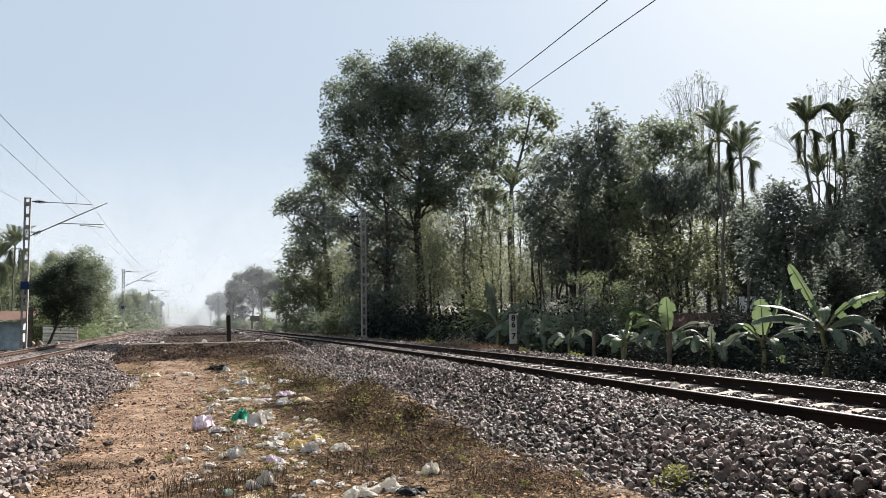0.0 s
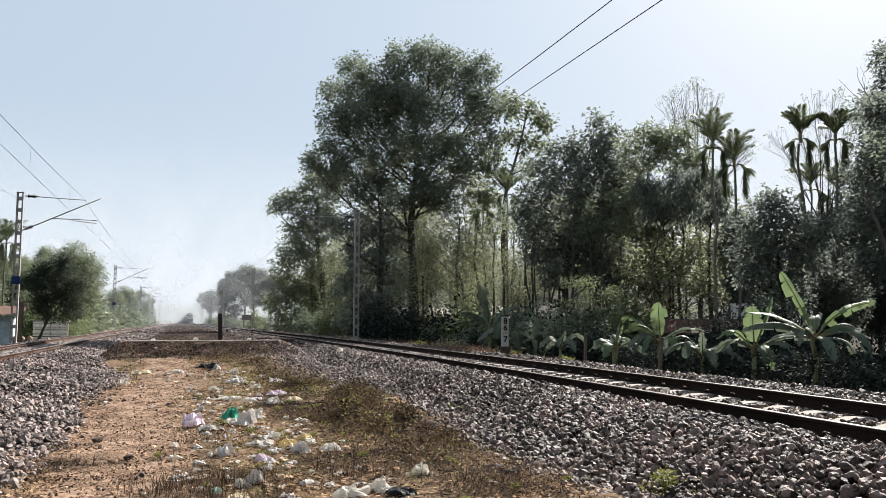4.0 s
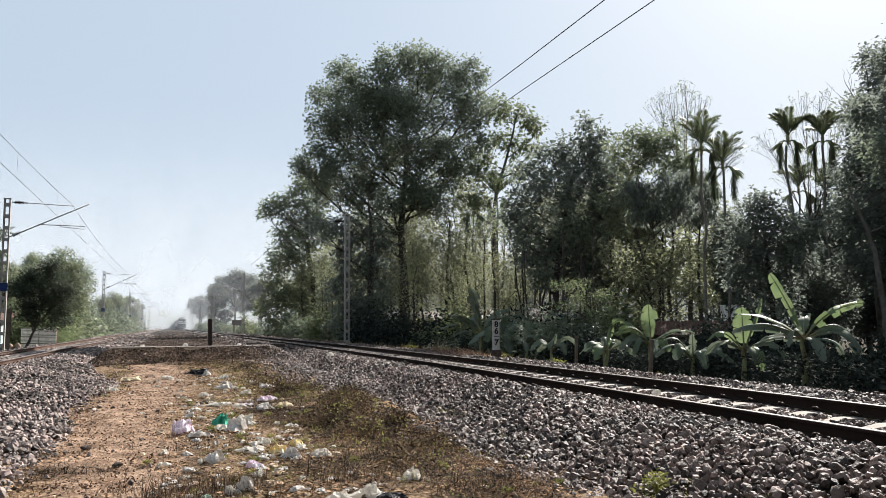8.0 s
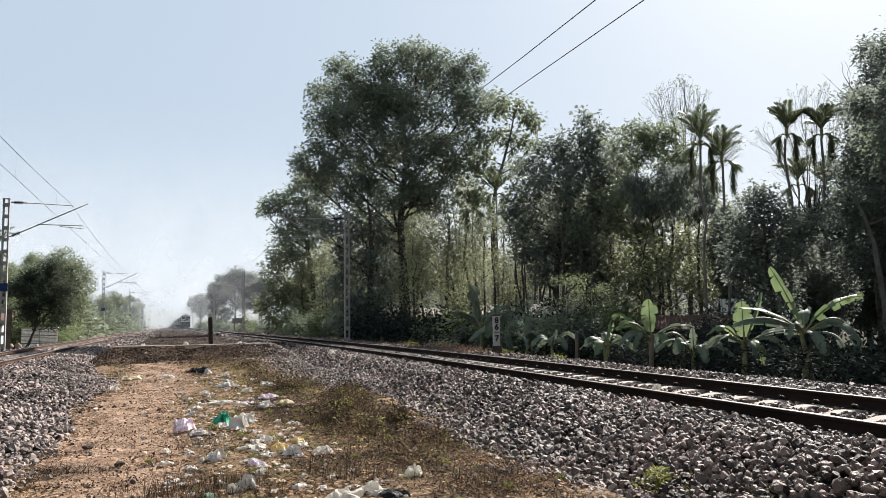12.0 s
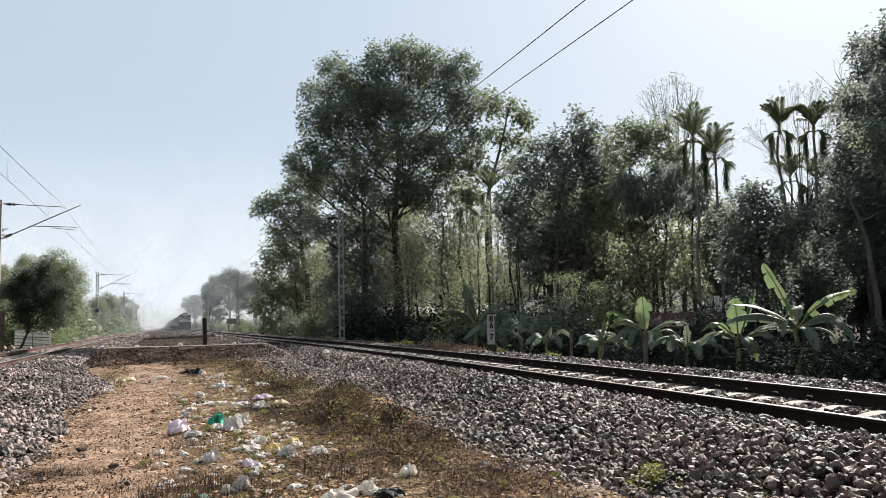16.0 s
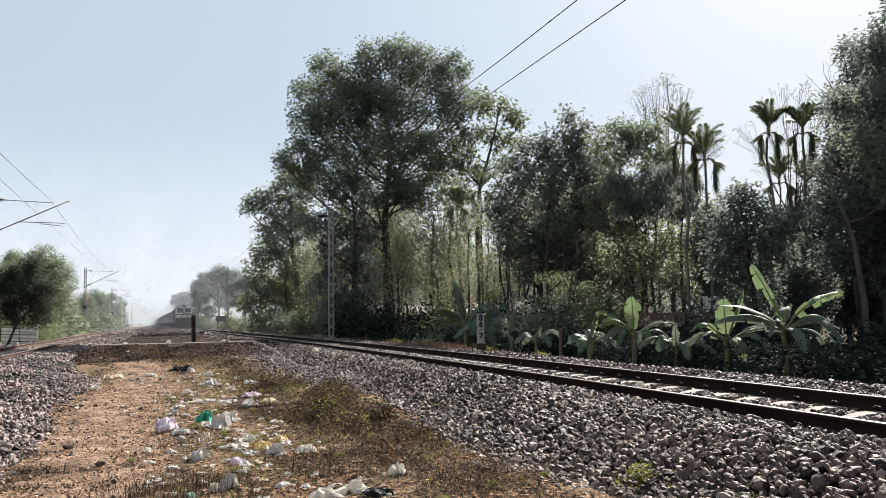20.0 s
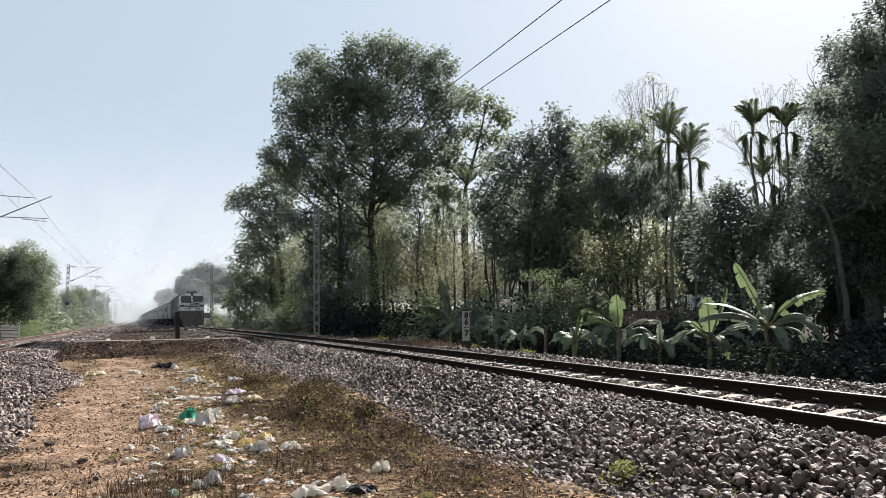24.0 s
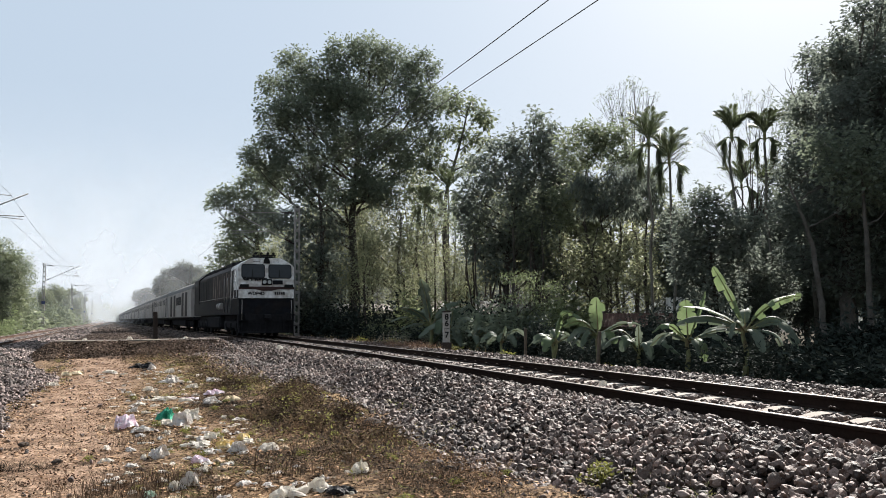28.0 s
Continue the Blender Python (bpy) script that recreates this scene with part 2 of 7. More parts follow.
def part(name, bm, material, parent, label="", m=None):
    me = bpy.data.meshes.new(name)
    bm.to_mesh(me)
    bm.free()
    for x in material if isinstance(material, (list, tuple)) else [material]:
        me.materials.append(x)
    return put(name, me, parent, label, m)


def thing(name, label, category, group="", m=None):
    """An empty at a thing's base, which carries its parts."""
    ob = tagged(new(name), label, category, group)
    ob.empty_display_size = 0.2
    if m is not None:
        ob.matrix_basis = m
    return ob


def box(bm, x0, x1, y0, y1, z0, z1, bevel=0.0, mat=0, turn=None):
    made = bmesh.ops.create_cube(bm, size=1.0)["verts"]
    for v in made:
        v.co = Vector((x0 + (v.co.x + 0.5) * (x1 - x0), y0 + (v.co.y + 0.5) * (y1 - y0), z0 + (v.co.z + 0.5) * (z1 - z0)))
    faces = {f for v in made for f in v.link_faces}
    for f in faces:
        f.material_index = mat
    if bevel:
        edges = list({e for v in made for e in v.link_edges})
        made = [v for v in bmesh.ops.bevel(bm, geom=edges, offset=bevel, segments=1, affect="EDGES", profile=0.5)["verts"]]
    if turn is not None:
        bmesh.ops.transform(bm, matrix=turn, verts=list({v for v in made}))
    return made


def new_box(*args, **kw):
    bm = bmesh.new()
    box(bm, *args, **kw)
    return bm


def rod(bm, a, b, r0, r1=None, sides=8, mat=0):
    a, b = Vector(a), Vector(b)
    d = b - a
    m = Matrix.Translation((a + b) / 2) @ d.to_track_quat("Z", "Y").to_matrix().to_4x4()
    made = bmesh.ops.create_cone(bm, cap_ends=True, segments=sides, radius1=r0, radius2=r0 if r1 is None else r1, depth=d.length, matrix=m)["verts"]
    for f in {f for v in made for f in v.link_faces}:
        f.material_index = mat
        f.smooth = len(f.verts) == 4
    return made


def tube_np(points, radii, sides=6):
    """A tapered tube along points: verts and quads."""
    p = np.asarray(points, float)
    r = np.broadcast_to(np.asarray(radii, float), (len(p),))
    d = np.gradient(p, axis=0)
    d /= np.linalg.norm(d, axis=1)[:, None] + 1e-9
    ref = np.where(np.abs(d[:, 2:3]) > 0.9, np.array([[1.0, 0, 0]]), np.array([[0, 0, 1.0]]))
    a = np.cross(d, ref)
    a /= np.linalg.norm(a, axis=1)[:, None] + 1e-9
    b = np.cross(d, a)
    t = np.linspace(0, 2 * np.pi, sides, endpoint=False)
    v = p[:, None] + r[:, None, None] * (np.cos(t)[None, :, None] * a[:, None] + np.sin(t)[None, :, None] * b[:, None])
    i = np.arange(len(p) - 1)[:, None] * sides
    j = np.arange(sides)[None]
    k = (j + 1) % sides
    f = np.stack([i + j, i + k, i + sides + k, i + sides + j], -1).reshape(-1, 4)
    return v.reshape(-1, 3), f


def join_np(pieces):
    vs, fs, n = [], [], 0
    for v, f in pieces:
        vs.append(v), fs.append(np.asarray(f) + n)
        n += len(v)
    return np.concatenate(vs), np.concatenate(fs)


def random_turns(n, rng):
    q = rng.normal(size=(n, 4))
    q /= np.linalg.norm(q, axis=1)[:, None]
    w, x, y, z = q.T
    return np.stack([1 - 2 * (y * y + z * z), 2 * (x * y - z * w), 2 * (x * z + y * w), 2 * (x * y + z * w), 1 - 2 * (x * x + z * z), 2 * (y * z - x * w), 2 * (x * z - y * w), 2 * (y * z + x * w), 1 - 2 * (x * x + y * y)], 1).reshape(n, 3, 3)


# ---- the plan of the line ----
RAIL_TOP, LEFT_TOP, GAUGE = 0.497, 0.54, 1.676


LINE_Y = np.arange(-60.0, 1500.0, 0.5)
LINE_SLOPE = np.interp(LINE_Y, (-60, 8, 14, 22, 36, 50, 72, 110, 160, 420), (0.035, 0.035, 0.03, 0.007, -0.006, -0.026, -0.025, -0.019, -0.014, -0.012))
LINE_X = np.concatenate([[0], np.cumsum((LINE_SLOPE[1:] + LINE_SLOPE[:-1]) / 4)])
LINE_X += 7.01 - np.interp(9.0, LINE_Y, LINE_X)


def right_x(y):
    """Centre of the line on which the train runs: a gentle curve towards the other line."""
    return np.interp(np.asarray(y, float), LINE_Y, LINE_X)


def left_x(y):
    return -5.54 + 0.001 * np.asarray(y, float)


def smooth(a, b, x):
    t = np.clip((x - a) / (b - a), 0, 1)
    return t * t * (3 - 2 * t)


def lumps(x, y, seed=0.0):
    return np.array([noise.noise((float(a), float(b), seed)) for a, b in zip(np.ravel(x), np.ravel(y))]).reshape(np.shape(x))


def ground_z(x, y):
    """The bare ground: the trodden hollow between the lines, the bank across it, and the land beyond."""
    x, y = np.asarray(x, float), np.asarray(y, float)
    mid = smooth(-3.4, -2.0, x) * (1 - smooth(3.4, 5.0, x))
    bank = (0.26 * smooth(20.5, 29.5, y) + 0.44 * smooth(28.4, 30.5, y)) * (1 - smooth(31.5, 42.0, y) * 0.62) * mid
    return bank + 0.04 * np.sin(x * 1.7 + 0.6 * y) * mid * (1 - smooth(25, 28, y)) + 0.12 * smooth(11, 30, np.abs(x)) * np.sin(x * 0.11 + y * 0.07)


# ground: one sheet, fine near the camera and coarse to the horizon
gx = np.unique(np.concatenate([np.linspace(-3000, -60, 12), np.linspace(-60, -12, 17), np.linspace(-12, 14, 131), np.linspace(14, 60, 24), np.linspace(60, 3000, 12)]))
gy = np.unique(np.concatenate([np.linspace(-1500, -20, 10), np.linspace(-20, 2, 12), np.linspace(2, 46, 221), np.linspace(46, 130, 43), np.linspace(130, 4500, 24)]))
X, Y = np.meshgrid(gx, gy)
Z = ground_z(X, Y)
near = (np.abs(X) < 14) & (Y > 0) & (Y < 60)
Z[near] += 0.035 * lumps(X[near] * 1.3, Y[near] * 1.3) + 0.03 * lumps(X[near] * 4, Y[near] * 4, 3.0)
Z -= 0.10 * smooth(60, 400, np.abs(X))
nx = len(gx)
ii, jj = np.meshgrid(np.arange(nx - 1), np.arange(len(gy) - 1))
q = (jj * nx + ii).ravel()
me = mesh_np("ground", np.stack([X, Y, Z], -1).reshape(-1, 3), np.stack([q, q + 1, q + 1 + nx, q + nx], 1), M_EARTH, smooth=True)
# cover: red dry grass, green forest litter with shade in its colour, blue dark soil
path_mid = -0.55 + 0.25 * np.sin(Y * 0.35)
grass = smooth(0.55, 1.1, np.abs(X - path_mid)) * 0.85
litter = np.maximum(smooth(9.5, 11.5, X), smooth(8.5, 11, -X))
soil = smooth(27.0, 29.0, Y) * (np.abs(X) < 9) * 1.6
col = np.stack([grass, litter, soil, np.ones_like(X)], -1).reshape(-1, 4).astype(np.float32)
att = me.color_attributes.new("cover", "FLOAT_COLOR", "POINT")
att.data.foreach_set("color", col.ravel())
tagged(put("ground", me), "trodden brown earth with dry grass between the lines", "ground", kind="structure")


# ---- the two lines ----
def sweep(profile, ys, centre, off, top, mats=None):
    """A profile of (across, up) points carried along a line at a distance off from its centre; open at the ends."""
    prof = np.asarray(profile, float)
    cx = centre(ys)
    v = np.stack([cx[:, None] + off + prof[None, :, 0], np.repeat(ys[:, None], len(prof), 1), np.full((len(ys), 1), top) + prof[None, :, 1]], -1)
    n = len(prof)
    i = np.arange(len(ys) - 1)[:, None] * n
    j = np.arange(n)[None]
    k = (j + 1) % n
    f = np.stack([i + j, i + k, i + n + k, i + n + j], -1).reshape(-1, 4)
    mi = None if mats is None else np.tile(np.asarray(mats), len(ys) - 1)
    return v.reshape(-1, 3), f, mi


RAIL = [(-0.068, -0.156), (-0.068, -0.147), (-0.012, -0.128), (-0.009, -0.045), (-0.033, -0.034), (-0.034, -0.006), (-0.027, 0.0), (0.027, 0.0), (0.034, -0.006), (0.033, -0.034), (0.009, -0.045), (0.012, -0.128), (0.068, -0.147), (0.068, -0.156)]
RAIL_MATS = [0, 0, 0, 0, 0, 1, 1, 1, 0, 0, 0, 0, 0, 0]
line_y = np.unique(np.concatenate([np.arange(-40, 130, 1.5), np.arange(130, 1500, 20.0)]))


def sleeper_bm():
    """A prestressed concrete sleeper, lower in the middle."""
    bm = bmesh.new()
    sect = [(-1.375, 0.10, 0.18), (-1.2, 0.12, 0.21), (-0.55, 0.12, 0.205), (-0.3, 0.10, 0.165), (0.3, 0.10, 0.165), (0.55, 0.12, 0.205), (1.2, 0.12, 0.21), (1.375, 0.10, 0.18)]
    rings = []
    for x, w, h in sect:
        rings.append([bm.verts.new(c) for c in ((x, -w - 0.025, -h), (x, w + 0.025, -h), (x, w - 0.02, 0.0 if h > 0.19 else -0.03), (x, -w + 0.02, 0.0 if h > 0.19 else -0.03))])
    for a, b in zip(rings, rings[1:]):
        for k in range(4):
            bm.faces.new((a[k], b[k], b[(k + 1) % 4], a[(k + 1) % 4]))
    bm.faces.new(rings[0]), bm.faces.new(rings[-1][::-1])
    bmesh.ops.recalc_face_normals(bm, faces=bm.faces)
    return bm


def clip_mesh():
    """An elastic rail clip: one bent rod."""
    pts = [(-0.045, -0.05, 0.012), (0.03, -0.05, 0.04), (0.05, -0.015, 0.06), (0.0, 0.0, 0.05), (0.05, 0.03, 0.06), (0.02, 0.055, 0.04), (-0.045, 0.045, 0.012)]
    return mesh_np("rail_clip", *tube_np(pts, 0.015, 6), M_CLIP, True)


def track(name, label, centre, top, rail_mat, y0, y1, first_clip, last_clip):
    tr = thing(name, label, "railway track")
    for side in (-1, 1):
        v, f, mi = sweep(RAIL, line_y, centre, side * (GAUGE / 2 + 0.034), top, RAIL_MATS)
        put("rail", mesh_np("rail", v, f, [rail_mat, M_HEAD], False, mi), tr, "steel rail with a worn bright head")
    bm = sleeper_bm()
    me = bpy.data.meshes.new("sleeper")
    bm.to_mesh(me), bm.free(), me.materials.append(M_SLEEPER)
    cm = clip_mesh()
    ys = np.arange(y0, y1, 0.62)
    for y in ys:
        s = put("sleeper", me, tr, m=pose(float(centre(y)), y, top - 0.16, rz=random.uniform(-0.6, 0.6)))
        if first_clip < y < last_clip:
            for rail_side in (-1, 1):
                for c in (-1, 1):
                    put("rail_clip", cm, s, m=pose(rail_side * (GAUGE / 2 + 0.034) + c * 0.085, 0, -0.002, rz=0 if c > 0 else 180))
    # the sleepers farther down the line, joined
    base = np.array([v.co for v in me.vertices])
    fs = [tuple(p.vertices) for p in me.polygons if len(p.vertices) == 4]
    far = np.arange(y1, 420, 0.62)
    v = np.concatenate([base + np.array([float(centre(y)), y, top - 0.16]) for y in far])
    f = np.concatenate([np.array(fs) + k * len(base) for k in range(len(far))])
    tagged(put("far_sleepers", mesh_np("far_sleepers", v, f, M_SLEEPER), tr, "concrete sleepers far down the line"), kind="stuff")
    return tr


track("railway_track", "broad-gauge track of dark rusty rails on pale concrete sleepers", right_x, RAIL_TOP, M_RAIL, 2.4, 62, 3, 26)
track("railway_track", "broad-gauge track of brown rusty rails on concrete sleepers", left_x, LEFT_TOP, M_RAIL_BROWN, 14.2, 62, 18, 40)

# ballast beds, coloured near black as the shade between the stones
BED_R = [(-3.65, -0.1), (-3.3, 0.02), (-2.8, 0.13), (-2.2, 0.29), (-1.95, 0.35), (-1.35, 0.355), (-1.05, 0.35), (-0.75, 0.285), (0.0, 0.295), (0.75, 0.285), (1.05, 0.35), (1.35, 0.355), (1.9, 0.36), (2.4, 0.40), (2.75, 0.35), (3.4, 0.1), (3.8, -0.1)]
BED_L = [(-3.6, -0.1), (-3.1, 0.1), (-2.2, 0.33), (-1.9, 0.39), (-1.35, 0.40), (-1.05, 0.39), (-0.75, 0.31), (0.75, 0.31), (1.05, 0.39), (1.35, 0.40), (1.9, 0.39), (2.2, 0.36), (3.0, 0.18), (3.9, 0.03), (4.3, -0.1)]
bed_y = np.unique(np.concatenate([np.arange(-40, 0, 4.0), np.arange(0, 60, 0.3), np.arange(60, 130, 3.0), np.arange(130, 1500, 40.0)]))


def bed_height(bed, centre, x, y):
    b = np.asarray(bed)
    w = 0.14 * np.sin(y * 0.55) + 0.1 * np.sin(y * 1.31 + 1)
    d = x - centre(y)
    return np.interp(d + w * smooth(2.0, 3.0, np.abs(d)) * np.sign(d), b[:, 0], b[:, 1])


def foot_x(y):
    """Where the dark rails' ballast runs out on the earth of the hollow."""
    xs = np.linspace(1.8, 5.4, 73)
    GX, GY = np.meshgrid(xs, np.ravel(y))
    return xs[np.argmax(bed_height(BED_R, right_x, GX, GY) - 0.03 > ground_z(GX, GY), axis=1)]


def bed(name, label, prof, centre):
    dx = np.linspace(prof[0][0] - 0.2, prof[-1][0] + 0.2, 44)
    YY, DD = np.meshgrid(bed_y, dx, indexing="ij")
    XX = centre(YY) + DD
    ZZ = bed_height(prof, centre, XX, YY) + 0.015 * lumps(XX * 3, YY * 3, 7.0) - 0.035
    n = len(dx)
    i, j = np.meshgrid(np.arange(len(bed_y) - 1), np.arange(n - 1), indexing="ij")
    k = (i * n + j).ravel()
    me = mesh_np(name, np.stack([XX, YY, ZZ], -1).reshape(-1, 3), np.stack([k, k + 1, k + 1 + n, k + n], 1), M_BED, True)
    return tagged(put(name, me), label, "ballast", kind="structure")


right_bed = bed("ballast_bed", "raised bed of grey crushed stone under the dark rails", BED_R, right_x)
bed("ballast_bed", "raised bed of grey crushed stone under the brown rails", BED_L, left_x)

# loose stones

def broken_stone(rng, points):
    """One angular shape: the hull of points scattered round a flattened ball."""
    bm = bmesh.new()
    p = rng.normal(size=(points, 3))
    p /= np.linalg.norm(p, axis=1)[:, None]
    p *= rng.uniform(0.92, 1.06, (points, 1)) * np.array([rng.uniform(1.0, 1.35), rng.uniform(0.85, 1.1), rng.uniform(0.65, 0.9)])
    for q in p:
        bm.verts.new(q)
    made = bmesh.ops.convex_hull(bm, input=bm.verts)
    bmesh.ops.delete(bm, geom=[g for g in made["geom_interior"] if isinstance(g, bmesh.types.BMVert)], context="VERTS")
    bmesh.ops.triangulate(bm, faces=bm.faces)
    bmesh.ops.recalc_face_normals(bm, faces=bm.faces)
    bm.verts.index_update()
    out = np.array([v.co for v in bm.verts]), np.array([[v.index for v in f.verts] for f in bm.faces])
    bm.free()
    return out


STONE_SHAPES = [broken_stone(np.random.default_rng(300 + k), 16) for k in range(24)]
LUMP_SHAPES = [broken_stone(np.random.default_rng(400 + k), 10) for k in range(24)]


def stones(name, label, rng, xs, ys, zs, size, material, shapes=None):
    """Angular broken stones, each turned and sized by chance."""
    n = len(xs)
    kind = rng.integers(0, 24, n)
    turn = random_turns(n, rng)
    sz = size * rng.lognormal(0, 0.26, n)
    at_xyz = np.stack([xs, ys, zs], 1)
    pieces = []
    for k, (sv, sf) in enumerate(STONE_SHAPES if shapes is None else shapes):
        w = kind == k
        if w.any():
            v = np.einsum("nij,kj->nki", turn[w], sv) * sz[w][:, None, None] + at_xyz[w][:, None]
            f = sf[None] + (np.arange(w.sum()) * len(sv))[:, None, None]
            pieces.append((v.reshape(-1, 3), f.reshape(-1, 3)))
    return tagged(put(name, mesh_np(name, *join_np(pieces), material)), label, "stones", kind="stuff")


def bed_stones(rng, prof, centre, top, d0, d1, y0, y1, per_m2, lift):
    n = int((d1 - d0) * (y1 - y0) * per_m2)
    y, d = rng.uniform(y0, y1, n), rng.uniform(d0, d1, n)
    # none stand on a sleeper
    x = centre(y) + d
    z = bed_height(prof, centre, x, y) + lift
    gap = np.abs(d) > 1.02
    z = z + rng.uniform(-0.05, 0.03, n) + 0.006 * (np.abs(d) < 0.76)
    first = 2.4 if top == RAIL_TOP else 14.2
    ph = np.abs(((y - first + 0.31) % 0.62) - 0.31)
    keep = gap | ((ph > 0.155) & (np.abs(np.abs(d) - 0.872) > 0.1))
    return x[keep], y[keep], z[keep]


rng = np.random.default_rng(4)
for (d0, d1, y0, y1, per, size, lift) in ((-3.7, 3.4, -9, 3.6, 190, 0.05, 0.0), (-3.7, 3.4, 3.6, 11, 520, 0.0345, 0.0), (-3.7, 3.3, 11, 20, 380, 0.036, 0.0), (-3.75, 3.2, 20, 36, 170, 0.043, 0.0), (-3.9, 2.8, 36, 75, 60, 0.065, 0.0), (-3.9, 2.8, 75, 125, 16, 0.11, 0.0)):
    stones("track_ballast", "loose grey-brown crushed stone beside and between dark rails", rng, *bed_stones(rng, BED_R, right_x, RAIL_TOP, d0, d1, y0, y1, per, lift), size, M_STONE, LUMP_SHAPES if y0 > 10 or y0 < 0 else None)
for (d0, d1, y0, y1, per, size, lift) in ((-3.4, 4.2, -9, 6.5, 190, 0.05, 0.0), (-3.4, 1.4, 6.5, 15, 170, 0.05, 0.0), (1.4, 4.2, 6.5, 15, 380, 0.036, 0.0), (-1.6, 4.2, 15, 26, 300, 0.038, 0.0), (-3.0, 4.1, 26, 42, 140, 0.048, 0.0), (-3.0, 4.0, 42, 75, 55, 0.065, 0.0), (-3.0, 4.0, 75, 125, 16, 0.11, 0.0)):
    stones("track_ballast", "loose grey crushed stone on the shoulder beside brown rails", rng, *bed_stones(rng, BED_L, left_x, LEFT_TOP, d0, d1, y0, y1, per, lift), size, M_STONE_DARK, LUMP_SHAPES if y0 > 10 or y0 < 0 else None)
# the nearest stones, each one by itself
one_mesh = [mesh_np("stone", *STONE_SHAPES[k], M_STONE_ONE) for k in range(10)]
for k in range(300):
    y = rng.uniform(4.9, 8.2)
    x = rng.uniform(3.55, 3.1 + 0.42 * y)
    z = float(bed_height(BED_R, right_x, np.array([x]), np.array([y]))[0]) + rng.uniform(0.012, 0.03)
    turn = Matrix(random_turns(1, rng)[0].tolist()).to_4x4()
    s = 0.037 * float(rng.lognormal(0, 0.2))
    put("stone", one_mesh[k % 10], right_bed, m=Matrix.Translation((x, y, z)) @ turn @ Matrix.Diagonal((s, s, s, 1)))
# stones strayed over the hollow and the ground past the bank
n = 5200
y, x = rng.uniform(5, 30, n), rng.uniform(-1.6, 3.6, n)
keep = rng.uniform(0, 1, n) < 0.04 + 0.96 * np.maximum(smooth(2.3, 3.5, x), smooth(-1.0, -1.7, x)) ** 1.5
stones("strayed_stones", "single stones strayed onto the earth", rng, x[keep], y[keep], ground_z(x, y)[keep] + 0.012, 0.03, M_STONE)
n = 3400
y = 4.6 + 21 * rng.uniform(0, 1, n) ** 1.3
x = foot_x(y) + 0.12 - np.abs(rng.normal(0, 0.3, n)) * (0.5 + 0.9 * np.abs(lumps(y * 0.9, y * 0.0, 2.0)))
stones("strayed_stones", "stones rolled out from the foot of the ballast", rng, x, y, ground_z(x, y) + 0.014, 0.034, M_STONE)
n = 4200
y = rng.uniform(16, 33, n)
x = 4.3 - np.abs(rng.normal(0, 0.5 + 0.35 * smooth(16, 22, y), n))
stones("spilt_ballast", "crushed stone spilt over the end of the earth bank", rng, x, y, np.maximum(ground_z(x, y), bed_height(BED_R, right_x, x, y)) + 0.02, 0.038, M_STONE, LUMP_SHAPES)
M_RUBBLE = shader("brown_rubble", (0.135, 0.108, 0.094), 0.9, vary=0.3, grain=30, second=(0.06, 0.045, 0.036), island=0.6, blotch=0.5)
n = 7000
y, x = 31.6 + 58 * rng.uniform(0, 1, n) ** 1.3, rng.uniform(-2.6, 4.0, n)
stones("rubble", "scattered rubble on the ground between the lines", rng, x, y, ground_z(x, y) + 0.01, 0.038, M_RUBBLE, LUMP_SHAPES)
n = 3000
y, x = rng.uniform(80, 190, n), rng.uniform(-2.6, 3.4, n)
stones("rubble", "grey-brown rubble between the lines far off", rng, x, y, ground_z(x, y) + 0.02, 0.13, M_RUBBLE, LUMP_SHAPES)


# ---- overhead line ----
M_PLATE = shader("blue_enamel", (0.02, 0.035, 0.10), 0.5)

